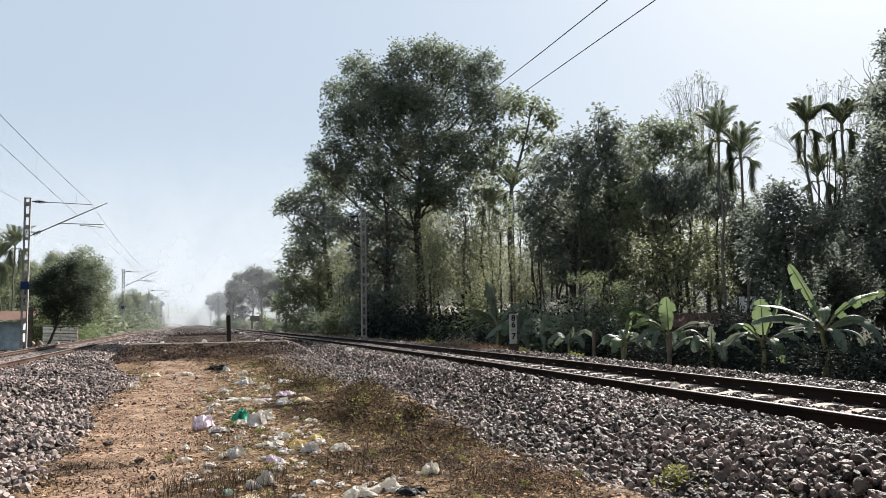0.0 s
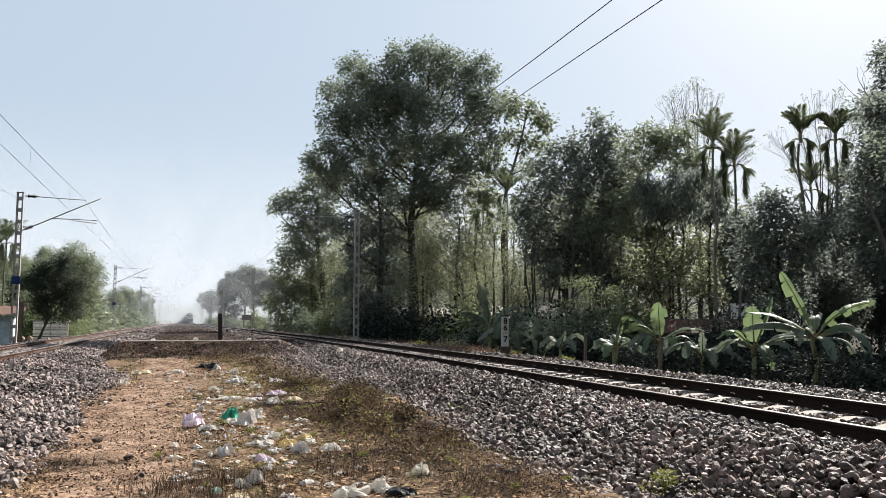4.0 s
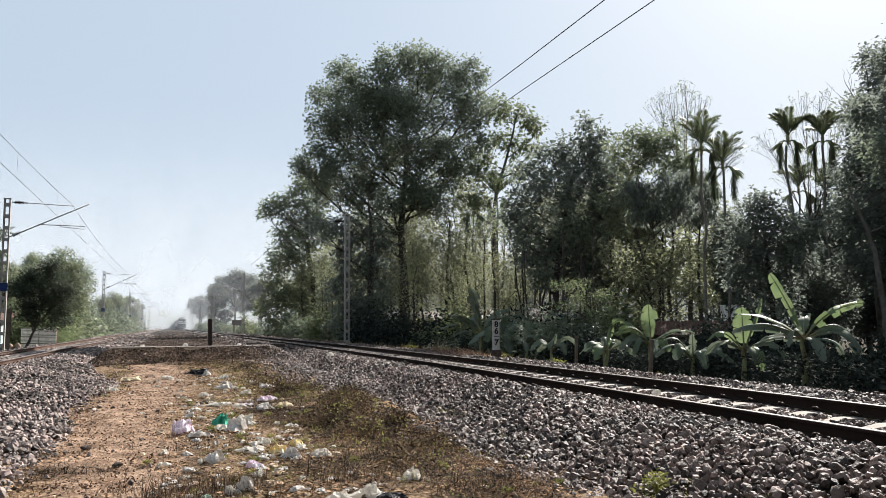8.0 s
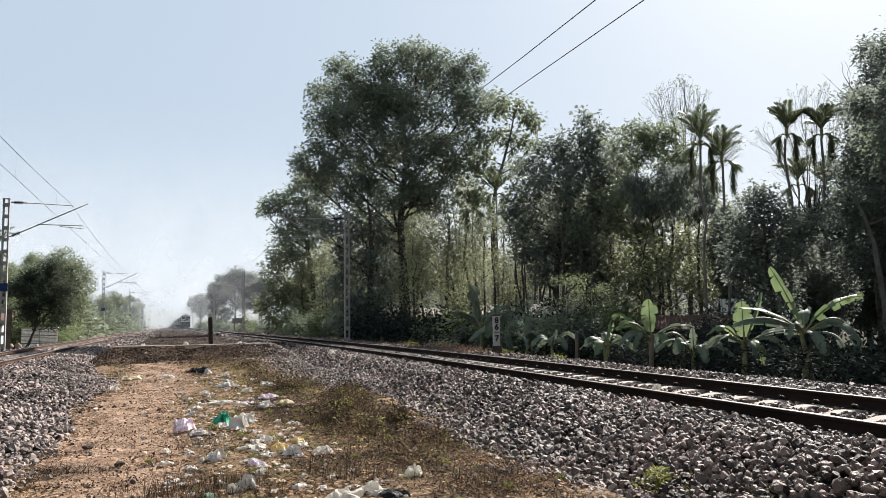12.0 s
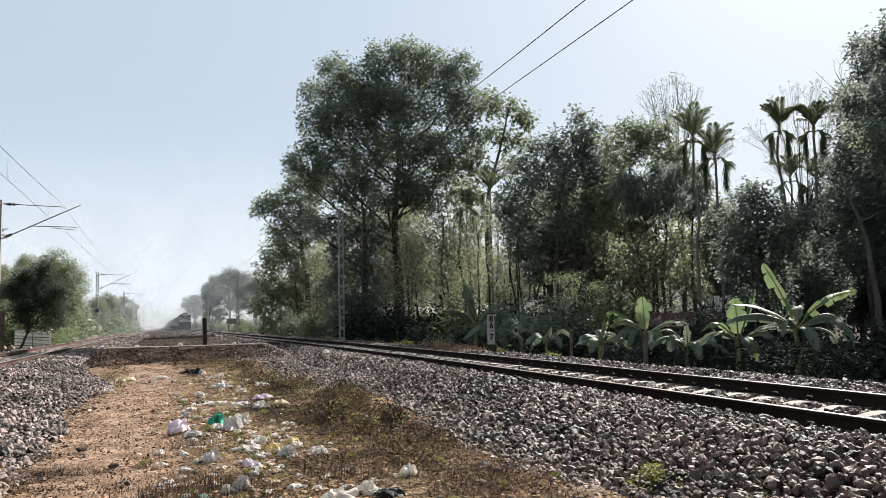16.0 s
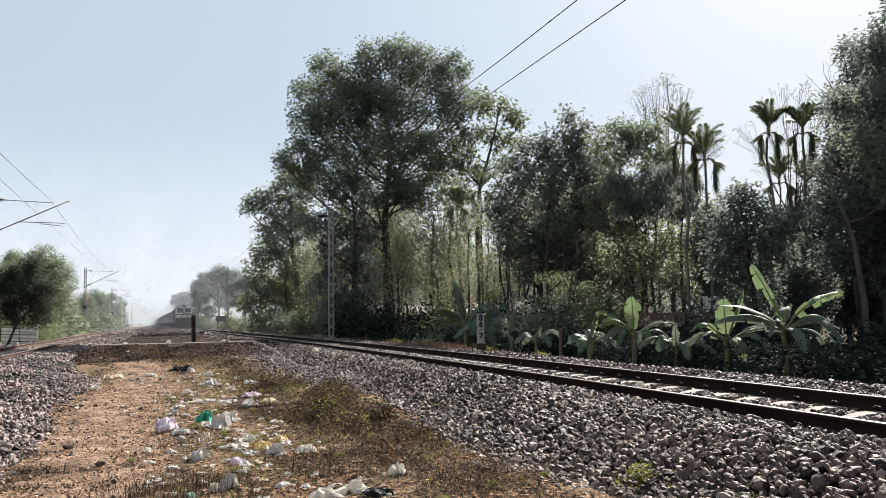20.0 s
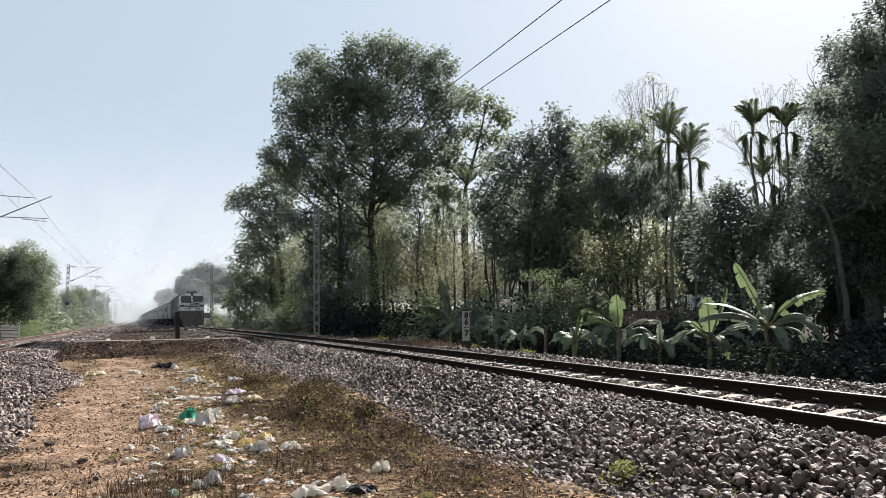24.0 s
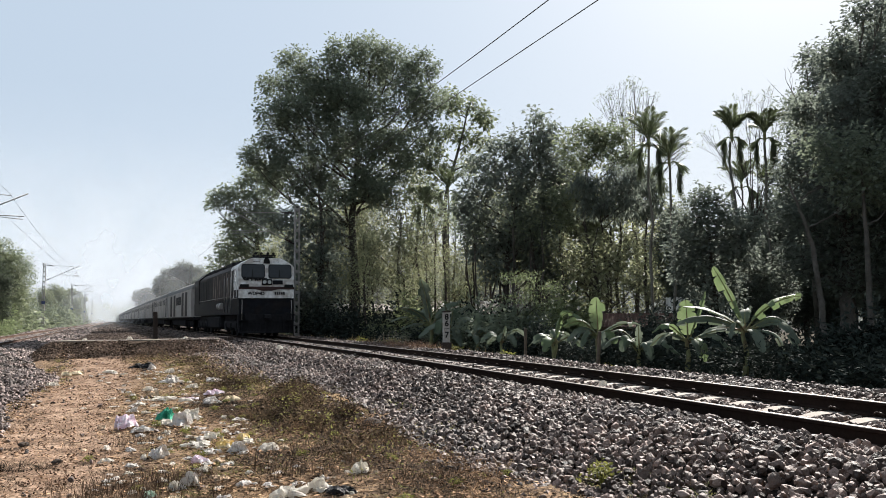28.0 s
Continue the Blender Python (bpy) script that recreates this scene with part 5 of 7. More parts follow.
banana(71, "banana plant with an upright blunt leaf and one arching", 0.95, BAN_A, at(12.3, 18.5, 0.05))
banana(79, "banana plant with pale arching leaves beside another", 0.7, BAN_A2, at(12.0, 20.3, 0.05))
banana(72, "banana plant with one narrow upright leaf", 0.85, BAN_B, at(12.9, 15.5, 0.05))
banana(73, "large banana plant with spreading torn leaves", 1.15, BAN_C, at(13.0, 13.7, 0.05))
banana(74, "low banana plant with grey drooping leaves", 0.5, BAN_D, at(12.7, 17.2, 0.05))
banana(75, "shaded banana plant with dusty drooping leaves by the distance post", 0.95, BAN_C, at(12.0, 30.2, 0.0, 60, 1.3), (M_BANANA_OLD, M_BANANA_OLD))
banana(76, "shaded banana plant with dusty leaves behind the distance post", 0.8, BAN_A, at(12.6, 27.0, 0.0, 130, 0.9), (M_BANANA_OLD, M_BANANA_OLD))
banana(80, "dusty low banana plant among others by the wood", 0.7, BAN_D, at(12.1, 28.6, 0, 20, 1.25), (M_BANANA_OLD, M_BANANA_OLD))
banana(81, "dusty banana plant with broad hanging leaves", 0.8, BAN_B, at(12.9, 29.6, 0, 200, 1.05), (M_BANANA_OLD, M_BANANA_OLD))
banana(77, "young banana plant with bright leaves in the shade", 0.8, BAN_D, at(11.8, 23.4, 0.0, 30, 0.8), (M_BANANA, M_BANANA_OLD))
banana(78, "low banana plant with drooping leaves", 0.9, BAN_D, at(12.4, 21.0, 0.0, 100, 0.85))

M_FEATHER = shader("feathery_leaf", (0.150, 0.182, 0.091), 0.6, spec=0.12, vary=0.25, grain=2, island=0.4, through_light=0.5)
tree(28, "small tree with layers of feathery yellow-green leaves", [(0.1, 0, 2.9, 0.75, 0.16), (0.9, -0.1, 2.5, 0.85, 0.16), (0.2, 0.2, 2.15, 0.8, 0.16), (1.2, 0, 1.85, 0.75, 0.16), (0.5, 0.1, 1.5, 0.6, 0.16)], 1.6, 0.05, M_BARK, M_FEATHER, clumps=110, per=22, length=0.10, width=0.03, spread=0.1, m=at(13.6, 25.6))
M_SEED = shader("pale_seed_heads", (0.34, 0.31, 0.24), 0.9, vary=0.25, grain=5, island=0.4, through_light=0.3)
shrub(44, "bush of pale dry seed heads at the foot of the wood", M_SEED, 0.7, 0.75, 40, 22, 0.09, at(10.7, 31.6))
# low growth at the foot of the wood, shade put into its dark colour
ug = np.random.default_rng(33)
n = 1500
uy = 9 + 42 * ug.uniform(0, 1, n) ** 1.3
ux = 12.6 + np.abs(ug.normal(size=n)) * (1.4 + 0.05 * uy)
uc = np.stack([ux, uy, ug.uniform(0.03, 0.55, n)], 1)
tagged(put("undergrowth", mesh_np("undergrowth", *leaf_cloud(ug, uc, 26, 0.18, 0.16, 0.06, 0.1), M_SHADE)), "dense leafy undergrowth along the wood, its leaves darkened as shade", "undergrowth", kind="stuff")
# trees beyond the other line
tree(81, "compact dark tree with a leaning trunk before the crates", [(1.3, 0, 6.1, 1.0, 0.8), (0.6, 0, 5.4, 1.2, 0.8), (2.1, 0.1, 5.3, 1.2, 0.8), (0.9, -0.3, 4.2, 1.4, 0.8), (2.4, 0, 4.0, 1.3, 0.8), (1.4, 0.2, 3.0, 1.4, 0.8), (2.7, -0.2, 2.5, 0.9, 0.8), (0.1, 0, 3.2, 0.9, 0.8), (1.9, 0, 6.8, 0.6, 0.8), (3.2, 0.1, 4.8, 0.6, 0.8), (-0.3, 0, 4.9, 0.7, 0.8), (0.2, 0.1, 6.0, 0.6, 0.8)], 2.0, 0.11, M_BARK, M_LEAF_GREEN, clumps=110, per=40, length=0.17, width=0.085, spread=0.2, lean=(0.9, 0), m=at(-8.7, 53.3, 0, 0, 0.78))
tree(82, "broad pale-green tree beside the line", [(0, 0, 9.2, 1.7, 0.8), (-1.6, 0, 8.4, 1.8, 0.8), (1.4, 0, 8.2, 1.5, 0.9), (-0.5, -0.6, 6.4, 2.0, 0.8), (1.2, 0, 5.4, 1.8, 0.9), (-1.4, 0, 4.4, 1.8, 0.9), (0.8, 0, 3.2, 1.7, 0.9)], 3.6, 0.2, M_BARK, M_LEAF2, clumps=66, per=30, length=0.28, width=0.13, m=at(-9.8, 80.0, 0, 0, 0.82))
for k, (x, y, s) in enumerate(((-13.5, 120, 0.8), (-15.5, 105, 1.0), (-12.2, 150, 0.85), (-13.0, 185, 1.1), (-12.0, 215, 0.9), (-15.0, 240, 1.2), (-13.0, 285, 1.1), (-14.0, 340, 1.2), (-19.0, 76, 0.9), (-24.0, 88, 1.0), (-30, 110, 1.1))):
    copy_thing(layered if k % 3 == 1 else [o for o in bpy.data.objects if o.get("label", "").startswith("broad pale-green")][0], at(x, y, -0.5, 70 * k, s if k % 3 != 1 else s * 0.55))
back_tree = [o for o in bpy.data.objects if o.get("label", "").startswith("broad pale-green")][0]
for x, y, r, s in ((-14.6, 69.0, 40, 0.62), (-17.5, 71.0, 150, 0.7), (-20.5, 74.0, 250, 0.75), (-12.6, 73.0, 300, 0.5)):
    copy_thing(back_tree, at(x, y, -0.4, r, s))
for x, y, r, s in ((-10.7, 94.4, 10, 1.02), (-13.2, 92.0, 210, 0.95), (-15.6, 76.4, 100, 0.86), (-13.7, 77.5, 300, 0.84), (-18.0, 78.0, 20, 0.9), (-17.0, 93.0, 160, 1.0)):
    copy_thing(back_tree, at(x, y, -0.4, r, s))
sunny = shrub(45, "sunlit yellow-green bush beside the crates", M_FEATHER, 1.0, 1.7, 70, 26, 0.16, at(-7.7, 58.5, 0, 0, 0.9))
copy_thing(sunny, at(-7.9, 61.5, 0, 80, 1.1))
for x, y, r, k in ((-8.3, 60.0, 30, 1.5), (-9.0, 63.5, 140, 1.9), (-10.2, 66.0, 60, 2.0), (-8.9, 70.0, 200, 1.7), (-9.6, 76.0, 10, 2.0)):
    copy_thing(sunny, at(x, y, 0, r, k))
for k in range(16):
    y = 84 + 8.5 * k
    copy_thing(shrubs[(0, 1, 1)[k % 3]], at(-10.4 - 0.9 * (k % 3), y, 0, 61 * k, 1.7 + 0.35 * ((k * 7) % 4)))
for x, y, z in ((-9.6, 62.5, 1.1), (-10.6, 63.5, 1.2), (-9.4, 67, 1.2), (-10.5, 71, 1.5), (-9.8, 78, 1.6), (-11, 82, 1.9), (-10.2, 88, 1.7), (-13.2, 62, 1.5), (-15, 66, 1.8), (-14.2, 70, 2.0)):
    copy_thing(shrubs[2 if y < 80 and x > -12 else 1], at(x, y, 0, 40 * y, z))
for k in range(60):
    copy_thing(shrubs[k % 3], at(wood_rng.uniform(-14.5, -9.9), wood_rng.uniform(68, 230), 0, 50 * k, wood_rng.uniform(0.7, 1.35)))
for k in range(24):
    copy_thing(shrubs[k % 3], at(wood_rng.uniform(-20, -12.5), wood_rng.uniform(62, 84), 0, 50 * k, wood_rng.uniform(0.9, 1.7)))
for x, y, s, r in ((-17.5, 83, 0.75, 20), (-20.5, 78, 0.7, 80), (-22, 95, 1.0, 140), (-16.0, 100, 0.9, 220)):
    copy_thing([o for o in bpy.data.objects if o.get("label", "").startswith("broad pale-green")][0], at(x, y, -0.4, r, s))
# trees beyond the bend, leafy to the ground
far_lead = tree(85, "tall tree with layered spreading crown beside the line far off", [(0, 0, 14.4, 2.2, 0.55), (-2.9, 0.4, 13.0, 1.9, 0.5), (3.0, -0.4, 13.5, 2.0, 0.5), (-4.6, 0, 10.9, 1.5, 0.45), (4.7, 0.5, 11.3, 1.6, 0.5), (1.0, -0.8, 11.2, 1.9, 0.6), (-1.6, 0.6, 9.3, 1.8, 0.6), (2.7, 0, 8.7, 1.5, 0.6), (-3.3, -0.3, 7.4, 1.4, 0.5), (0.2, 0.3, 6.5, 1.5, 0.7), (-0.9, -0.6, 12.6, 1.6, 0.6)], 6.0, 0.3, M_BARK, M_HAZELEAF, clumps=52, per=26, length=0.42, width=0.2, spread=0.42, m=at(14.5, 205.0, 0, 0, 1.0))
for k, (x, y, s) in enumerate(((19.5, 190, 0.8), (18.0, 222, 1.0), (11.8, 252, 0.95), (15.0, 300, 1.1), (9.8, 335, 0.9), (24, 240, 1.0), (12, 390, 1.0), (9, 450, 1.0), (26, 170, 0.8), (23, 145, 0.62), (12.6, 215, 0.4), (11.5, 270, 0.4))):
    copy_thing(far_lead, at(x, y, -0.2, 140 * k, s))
for k in range(34):
    y = wood_rng.uniform(115, 330)
    copy_thing(shrubs[k % 3], at(float(right_x(y)) + wood_rng.uniform(4.5, 8.0), y, 0, 50 * k, wood_rng.uniform(0.8, 1.9)))

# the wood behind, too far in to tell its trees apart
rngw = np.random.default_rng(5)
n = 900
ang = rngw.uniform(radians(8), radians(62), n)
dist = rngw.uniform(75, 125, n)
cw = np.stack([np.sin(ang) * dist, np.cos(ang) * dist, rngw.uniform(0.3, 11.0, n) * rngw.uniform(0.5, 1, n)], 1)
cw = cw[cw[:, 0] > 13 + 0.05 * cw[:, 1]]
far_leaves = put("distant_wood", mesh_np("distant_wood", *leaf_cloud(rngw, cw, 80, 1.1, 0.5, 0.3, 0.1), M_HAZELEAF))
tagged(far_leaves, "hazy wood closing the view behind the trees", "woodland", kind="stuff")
n = 700
xs, ys = rngw.uniform(-260, -40, n), rngw.uniform(40, 700, n)
cw = np.concatenate([np.stack([xs, ys, rngw.uniform(0.5, 9, n)], 1), np.stack([rngw.uniform(-240, 240, 700), rngw.uniform(620, 760, 700), rngw.uniform(0.5, 13, 700)], 1)])
tagged(put("distant_wood", mesh_np("distant_wood", *leaf_cloud(rngw, cw, 40, 2.4, 1.6, 0.9, 0.1), M_LEAF2)), "low hazy woods on the skyline", "woodland", kind="stuff")
# unseen woods added behind the viewer, which cut the sky light from there
n = 420
a = rngw.uniform(radians(95), radians(265), n)
d = rngw.uniform(28, 50, n)
cw = np.stack([np.sin(a) * d, np.cos(a) * d, rngw.uniform(0.5, 14, n)], 1)
cw = cw[(np.abs(cw[:, 0] - 6.9) > 4) & (np.abs(cw[:, 0] + 5.5) > 4)]
tagged(put("distant_wood", mesh_np("distant_wood", *leaf_cloud(rngw, cw, 60, 1.4, 0.8, 0.5, 0.1), M_LEAF)), "unseen wood added behind the viewer to hold back sky light", "woodland", kind="stuff")


# ---- buildings and fences ----
def corrugated(w, d, pitch, thick, wave=0.076, amp=0.012):
    """A corrugated sheet in the plane, waves across w."""
    n = max(8, int(w / wave * 4))
    x = np.linspace(0, w, n)
    z = amp * np.sin(x / wave * 2 * np.pi)
    rows = []
    for yy in (0, d):
        for zz in (0, -thick):
            rows.append(np.stack([x, np.full(n, yy), z + zz], 1))
    v = np.concatenate(rows)
    i = np.arange(n - 1)
    f = [np.stack([i + a * n, i + 1 + a * n, i + 1 + b * n, i + b * n], 1) for a, b in ((0, 2), (3, 1), (1, 0), (2, 3))]
    return v, np.concatenate(f)


hut = thing("hut", "small hut of pale limewashed boards under a rusty tin roof", "hut", m=pose(-13.6, 54.0, 0.0))
part("wall", new_box(0, 3.6, 0, 2.6, 0, 1.75), M_BLUEWALL, hut, "pale blue limewashed wall")
for k in range(14):
    part("board", new_box(2.15 + 0.103 * k, 2.245 + 0.103 * k, -0.03, 0.0, 0.05, 1.72), M_BLUEWALL, hut)
# a solid dark panel gives the shade inside the doorway
part("doorway", new_box(0.9, 1.8, -0.035, -0.002, 0.05, 1.6), M_DARKPOST, hut, "dark panel standing in for the shade inside an open doorway")
part("side_shutter", new_box(3.6, 3.63, 0.8, 1.5, 0.9, 1.5), M_DARKPOST, hut)
for x in (0.1, 2.0, 3.5):
    part("post", new_box(x, x + 0.09, -0.45, -0.36, 0, 1.85), M_WOOD, hut)
put("roof", mesh_np("roof", *corrugated(4.3, 3.7, 0, 0.01, 0.12, 0.02), M_RUST), hut, "rusty corrugated iron roof", m=pose(-0.3, -0.6, 1.86, rx=9))

stack = thing("crate_stack", "stack of whitish slatted crates beside a tree", "crates", m=pose(-9.4, 57.0, 0.0, rz=3))
for c in range(2):
    for r in range(3):
        b = part("crate", new_box(c * 1.05, c * 1.05 + 1.0, 0.05, 0.9, r * 0.47, r * 0.47 + 0.44), M_WOOD, stack)
        for k in range(5):
            part("slat", new_box(c * 1.05 - 0.01, c * 1.05 + 1.01, 0.02, 0.045, r * 0.47 + 0.02 + 0.086 * k, r * 0.47 + 0.085 + 0.086 * k), M_SLAT, b)
part("top_rail", new_box(-0.05, 2.1, 0.0, 0.95, 1.42, 1.47), M_SACK, stack)
post = thing("wooden_post", "weathered wooden post leaning beside the hut", "post", m=pose(-9.3, 52.0, 0, ry=1))
part("shaft", new_box(-0.13, 0.13, -0.12, 0.12, -0.2, 2.6, bevel=0.03), M_WOOD, post)
for k in range(3):
    sk = thing("sack", "orange-brown stuffed sack by the post", "sack", m=pose(-9.9 + 0.4 * k, 54.2, 0.0, rz=30 * k))
    bm = bmesh.new()
    bmesh.ops.create_icosphere(bm, subdivisions=2, radius=0.19)
    for v in bm.verts:
        v.co *= 1 + 0.25 * noise.noise(v.co * 4 + Vector((k, 0, 0)))
        v.co.z = v.co.z * 1.5 + 0.27
    part("bulk", bm, M_MUD, sk)


def house(name, label, m, w, d, wall_h, roof_rise, roof_mat, wall_mat):
    h = thing(name, label, "house", m=m)
    part("wall", new_box(0, w, 0, d, -0.2, wall_h), wall_mat, h)
    part("plinth", new_box(-0.1, w + 0.1, -0.1, d + 0.1, -0.2, 0.35), M_CONC, h)
    run = d / 2 + 0.5
    ang = math.degrees(math.atan2(roof_rise, run))
    L = math.hypot(run, roof_rise)
    v, f = corrugated(w + 1.0, L, 0, 0.012, 0.16, 0.02)
    me = mesh_np("roof_sheet", v, f, roof_mat)
    put("roof_sheet", me, h, m=pose(-0.5, -0.5, wall_h - 0.05, rx=ang))
    put("roof_sheet", me, h, m=pose(w + 0.5, d + 0.5, wall_h - 0.05, rx=ang, rz=180))
    for x in (w * 0.2, w * 0.7):
        # dark panel in place of the unlit room behind the opening
        win = part("window", new_box(x, x + 0.8, -0.04, -0.002, 0.5 * wall_h, 0.86 * wall_h), M_DARKPOST, h, "dark panel standing in for the shade inside a window opening")
        part("sill", new_box(x - 0.05, x + 0.85, -0.08, -0.04, 0.5 * wall_h - 0.07, 0.5 * wall_h), M_WOOD, win)
    part("door", new_box(w * 0.45, w * 0.45 + 0.8, -0.05, -0.002, 0.2, 0.9 * wall_h), M_WOOD, h)
    return h


house("house", "low mud-walled house under a rusty tin roof among trees", pose(18.2, 27.2, 0.0, rz=-38), 2.9, 3.0, 1.05, 0.55, M_RUST, M_MUD)
# next house is added: its pale roof gives the bright sunlit patch
house("house", "added low house whose pale roof stands in for a sunlit patch", pose(22.8, 27.9, 0.0, rz=-38), 1.3, 2.4, 1.55, 0.75, M_SUNPATCH, M_MUD)
house("house", "low house under a weathered tin roof deep among trees", pose(19.2, 48.5, 0.0, rz=-18), 5.0, 4.0, 1.7, 0.9, M_TIN, M_MUD)
house("house", "low shed under a tin roof in the shade of the wood", pose(15.2, 60.0, 0.0, rz=-12), 4.5, 3.0, 1.9, 0.7, M_TIN, M_MUD)

fence = thing("board_fence", "old wooden board fence at the edge of the wood", "fence", m=pose(11.4, 62.0, 0.0, rz=78))
for k in range(16):
    part("board", new_box(0.27 * k, 0.27 * k + 0.2, 0, 0.03, 0, 1.5 + 0.25 * math.sin(k * 2.3)), M_WOOD, fence)
for z in (0.5, 1.2):
    part("rail", new_box(-0.1, 4.4, 0.03, 0.08, z, z + 0.08), M_WOOD, fence)
for k in (3, 5):
    p = thing("fence_stake", "thin wooden stake at the edge of the wood", "stake", "stakes", pose(11.7 + 0.12 * (k % 3), 11 + 2.2 * k, 0.0, ry=random.uniform(-6, 6)))
    part("shaft", new_box(-0.04, 0.04, -0.04, 0.04, -0.1, random.uniform(0.8, 1.2), bevel=0.012), M_WOOD, p)

# ---- litter in the hollow ----
M_BAG_WHITE = shader("white_plastic", (0.72, 0.68, 0.61), 0.35, vary=0.15, grain=12, bump=0.035, bump_scale=22, second=(0.52, 0.49, 0.45), blotch=6, through_light=0.5)
M_BAG_PINK = shader("pink_striped_plastic", (0.72, 0.56, 0.64), 0.35, vary=0.1, grain=12, bump=0.035, bump_scale=22, second=(0.74, 0.70, 0.74), blotch=14, through_light=0.35)
M_BAG_GREEN = shader("green_plastic", (0.05, 0.30, 0.20), 0.35, vary=0.2, grain=12, bump=0.035, bump_scale=22, second=(0.10, 0.50, 0.33), blotch=8, through_light=0.3)
M_BAG_YELLOW = shader("yellow_plastic", (0.74, 0.56, 0.22), 0.35, vary=0.15, grain=12, bump=0.035, bump_scale=22, second=(0.74, 0.70, 0.62), blotch=9, through_light=0.3)
M_BAG_BLACK = shader("black_plastic", (0.015, 0.015, 0.016), 0.3, vary=0.2, grain=12, bump=0.035, bump_scale=22)
M_BAG_TAN = shader("tan_card", (0.42, 0.30, 0.20), 0.8, vary=0.2, grain=12, second=(0.48, 0.41, 0.31), blotch=6)
M_BAG_CREAM = shader("cream_plastic", (0.66, 0.55, 0.36), 0.4, vary=0.15, grain=12, bump=0.035, bump_scale=22, second=(0.50, 0.42, 0.30), blotch=9, through_light=0.3)
M_BAG_MINT = shader("pale_green_plastic", (0.42, 0.62, 0.50), 0.4, vary=0.15, grain=12, bump=0.035, bump_scale=22, second=(0.6, 0.66, 0.6), blotch=9, through_light=0.3)
M_SHEET = shader("grey_film", (0.58, 0.55, 0.52), 0.4, vary=0.15, grain=12, bump=0.035, bump_scale=22, second=(0.48, 0.43, 0.38), blotch=6, through_light=0.3)


def crumpled(seed, name, label, x, y, size, flat, material, stretch=1.0, turn=0.0, category="plastic bag"):
    """A crumpled bag or scrap: a thin creased sheet, pinched up into ridges and sagging to the ground at its ragged rim.
    size: its width; flat: its height as a share of the width."""
    t = thing(name, label, category, m=pose(x, y, float(ground_z(x, y)), rz=turn))
    rim, rings = (27, 10) if size > 0.13 else (15, 6)
    o = Vector((seed * 3.1, seed * 1.7, 0.4))
    v, f = [], []
    peak = Vector((noise.noise(o), noise.noise(o * 2.0), 0)) * 0.35
    for i in range(rings + 1):
        u = i / rings
        for j in range(rim):
            a = 2 * math.pi * j / rim
            edge = 0.5 * (0.78 + 0.55 * noise.noise(Vector((math.cos(a), math.sin(a), 0)) * 1.3 + o))
            p = Vector((math.cos(a) * edge * u * stretch, math.sin(a) * edge * u, 0)) + peak * (1 - u) * 0.5
            q = p * 3.0 + o
            fold = (1 - min(1, 2.4 * abs(noise.noise(q)))) + 0.6 * (1 - min(1, 2.4 * abs(noise.noise(q * 2.1 + o))))
            lump = 0.5 + 0.5 * noise.noise(p * 2.2 + o * 1.3)
            up = flat * ((1 - u ** 4) * (0.25 + 0.55 * lump + 0.30 * fold) + 0.14 * u * fold + 0.10 * noise.noise(q * 3) + 0.07 * noise.noise(q * 6.5))
            p += Vector((noise.noise(q * 1.3), noise.noise(q * 1.3 + o), 0)) * 0.26
            v.append((p.x * size, p.y * size, max(up, 0.0) * size + 0.006))
    for i in range(rings):
        for j in range(rim):
            k = (j + 1) % rim
            f.append((i * rim + j, i * rim + k, (i + 1) * rim + k, (i + 1) * rim + j))
    put("skin", mesh_np("skin", np.array(v), np.array(f), material), t)
    return t


KINDS = {
    "pink": (M_BAG_PINK, "pink-and-white crumpled plastic bag on the earth"),
    "green": (M_BAG_GREEN, "green knotted plastic bag among white ones"),
    "white": (M_BAG_WHITE, "white crumpled plastic wrapper on the earth"),
    "clear": (M_SHEET, "greyish clear plastic bag lying crumpled in dry grass"),
    "pinkish": (M_BAG_PINK, "pinkish torn wrapper on the earth"),
    "yellow": (M_BAG_YELLOW, "yellow-printed white plastic wrapper"),
    "cream": (M_BAG_CREAM, "cream-coloured torn packet on the earth"),
    "mint": (M_BAG_MINT, "pale green torn packet among dead weeds"),
    "tan": (M_BAG_TAN, "tan scrap of card beside white wrappers"),
    "black": (M_BAG_BLACK, "black plastic bag lying flat"),
}
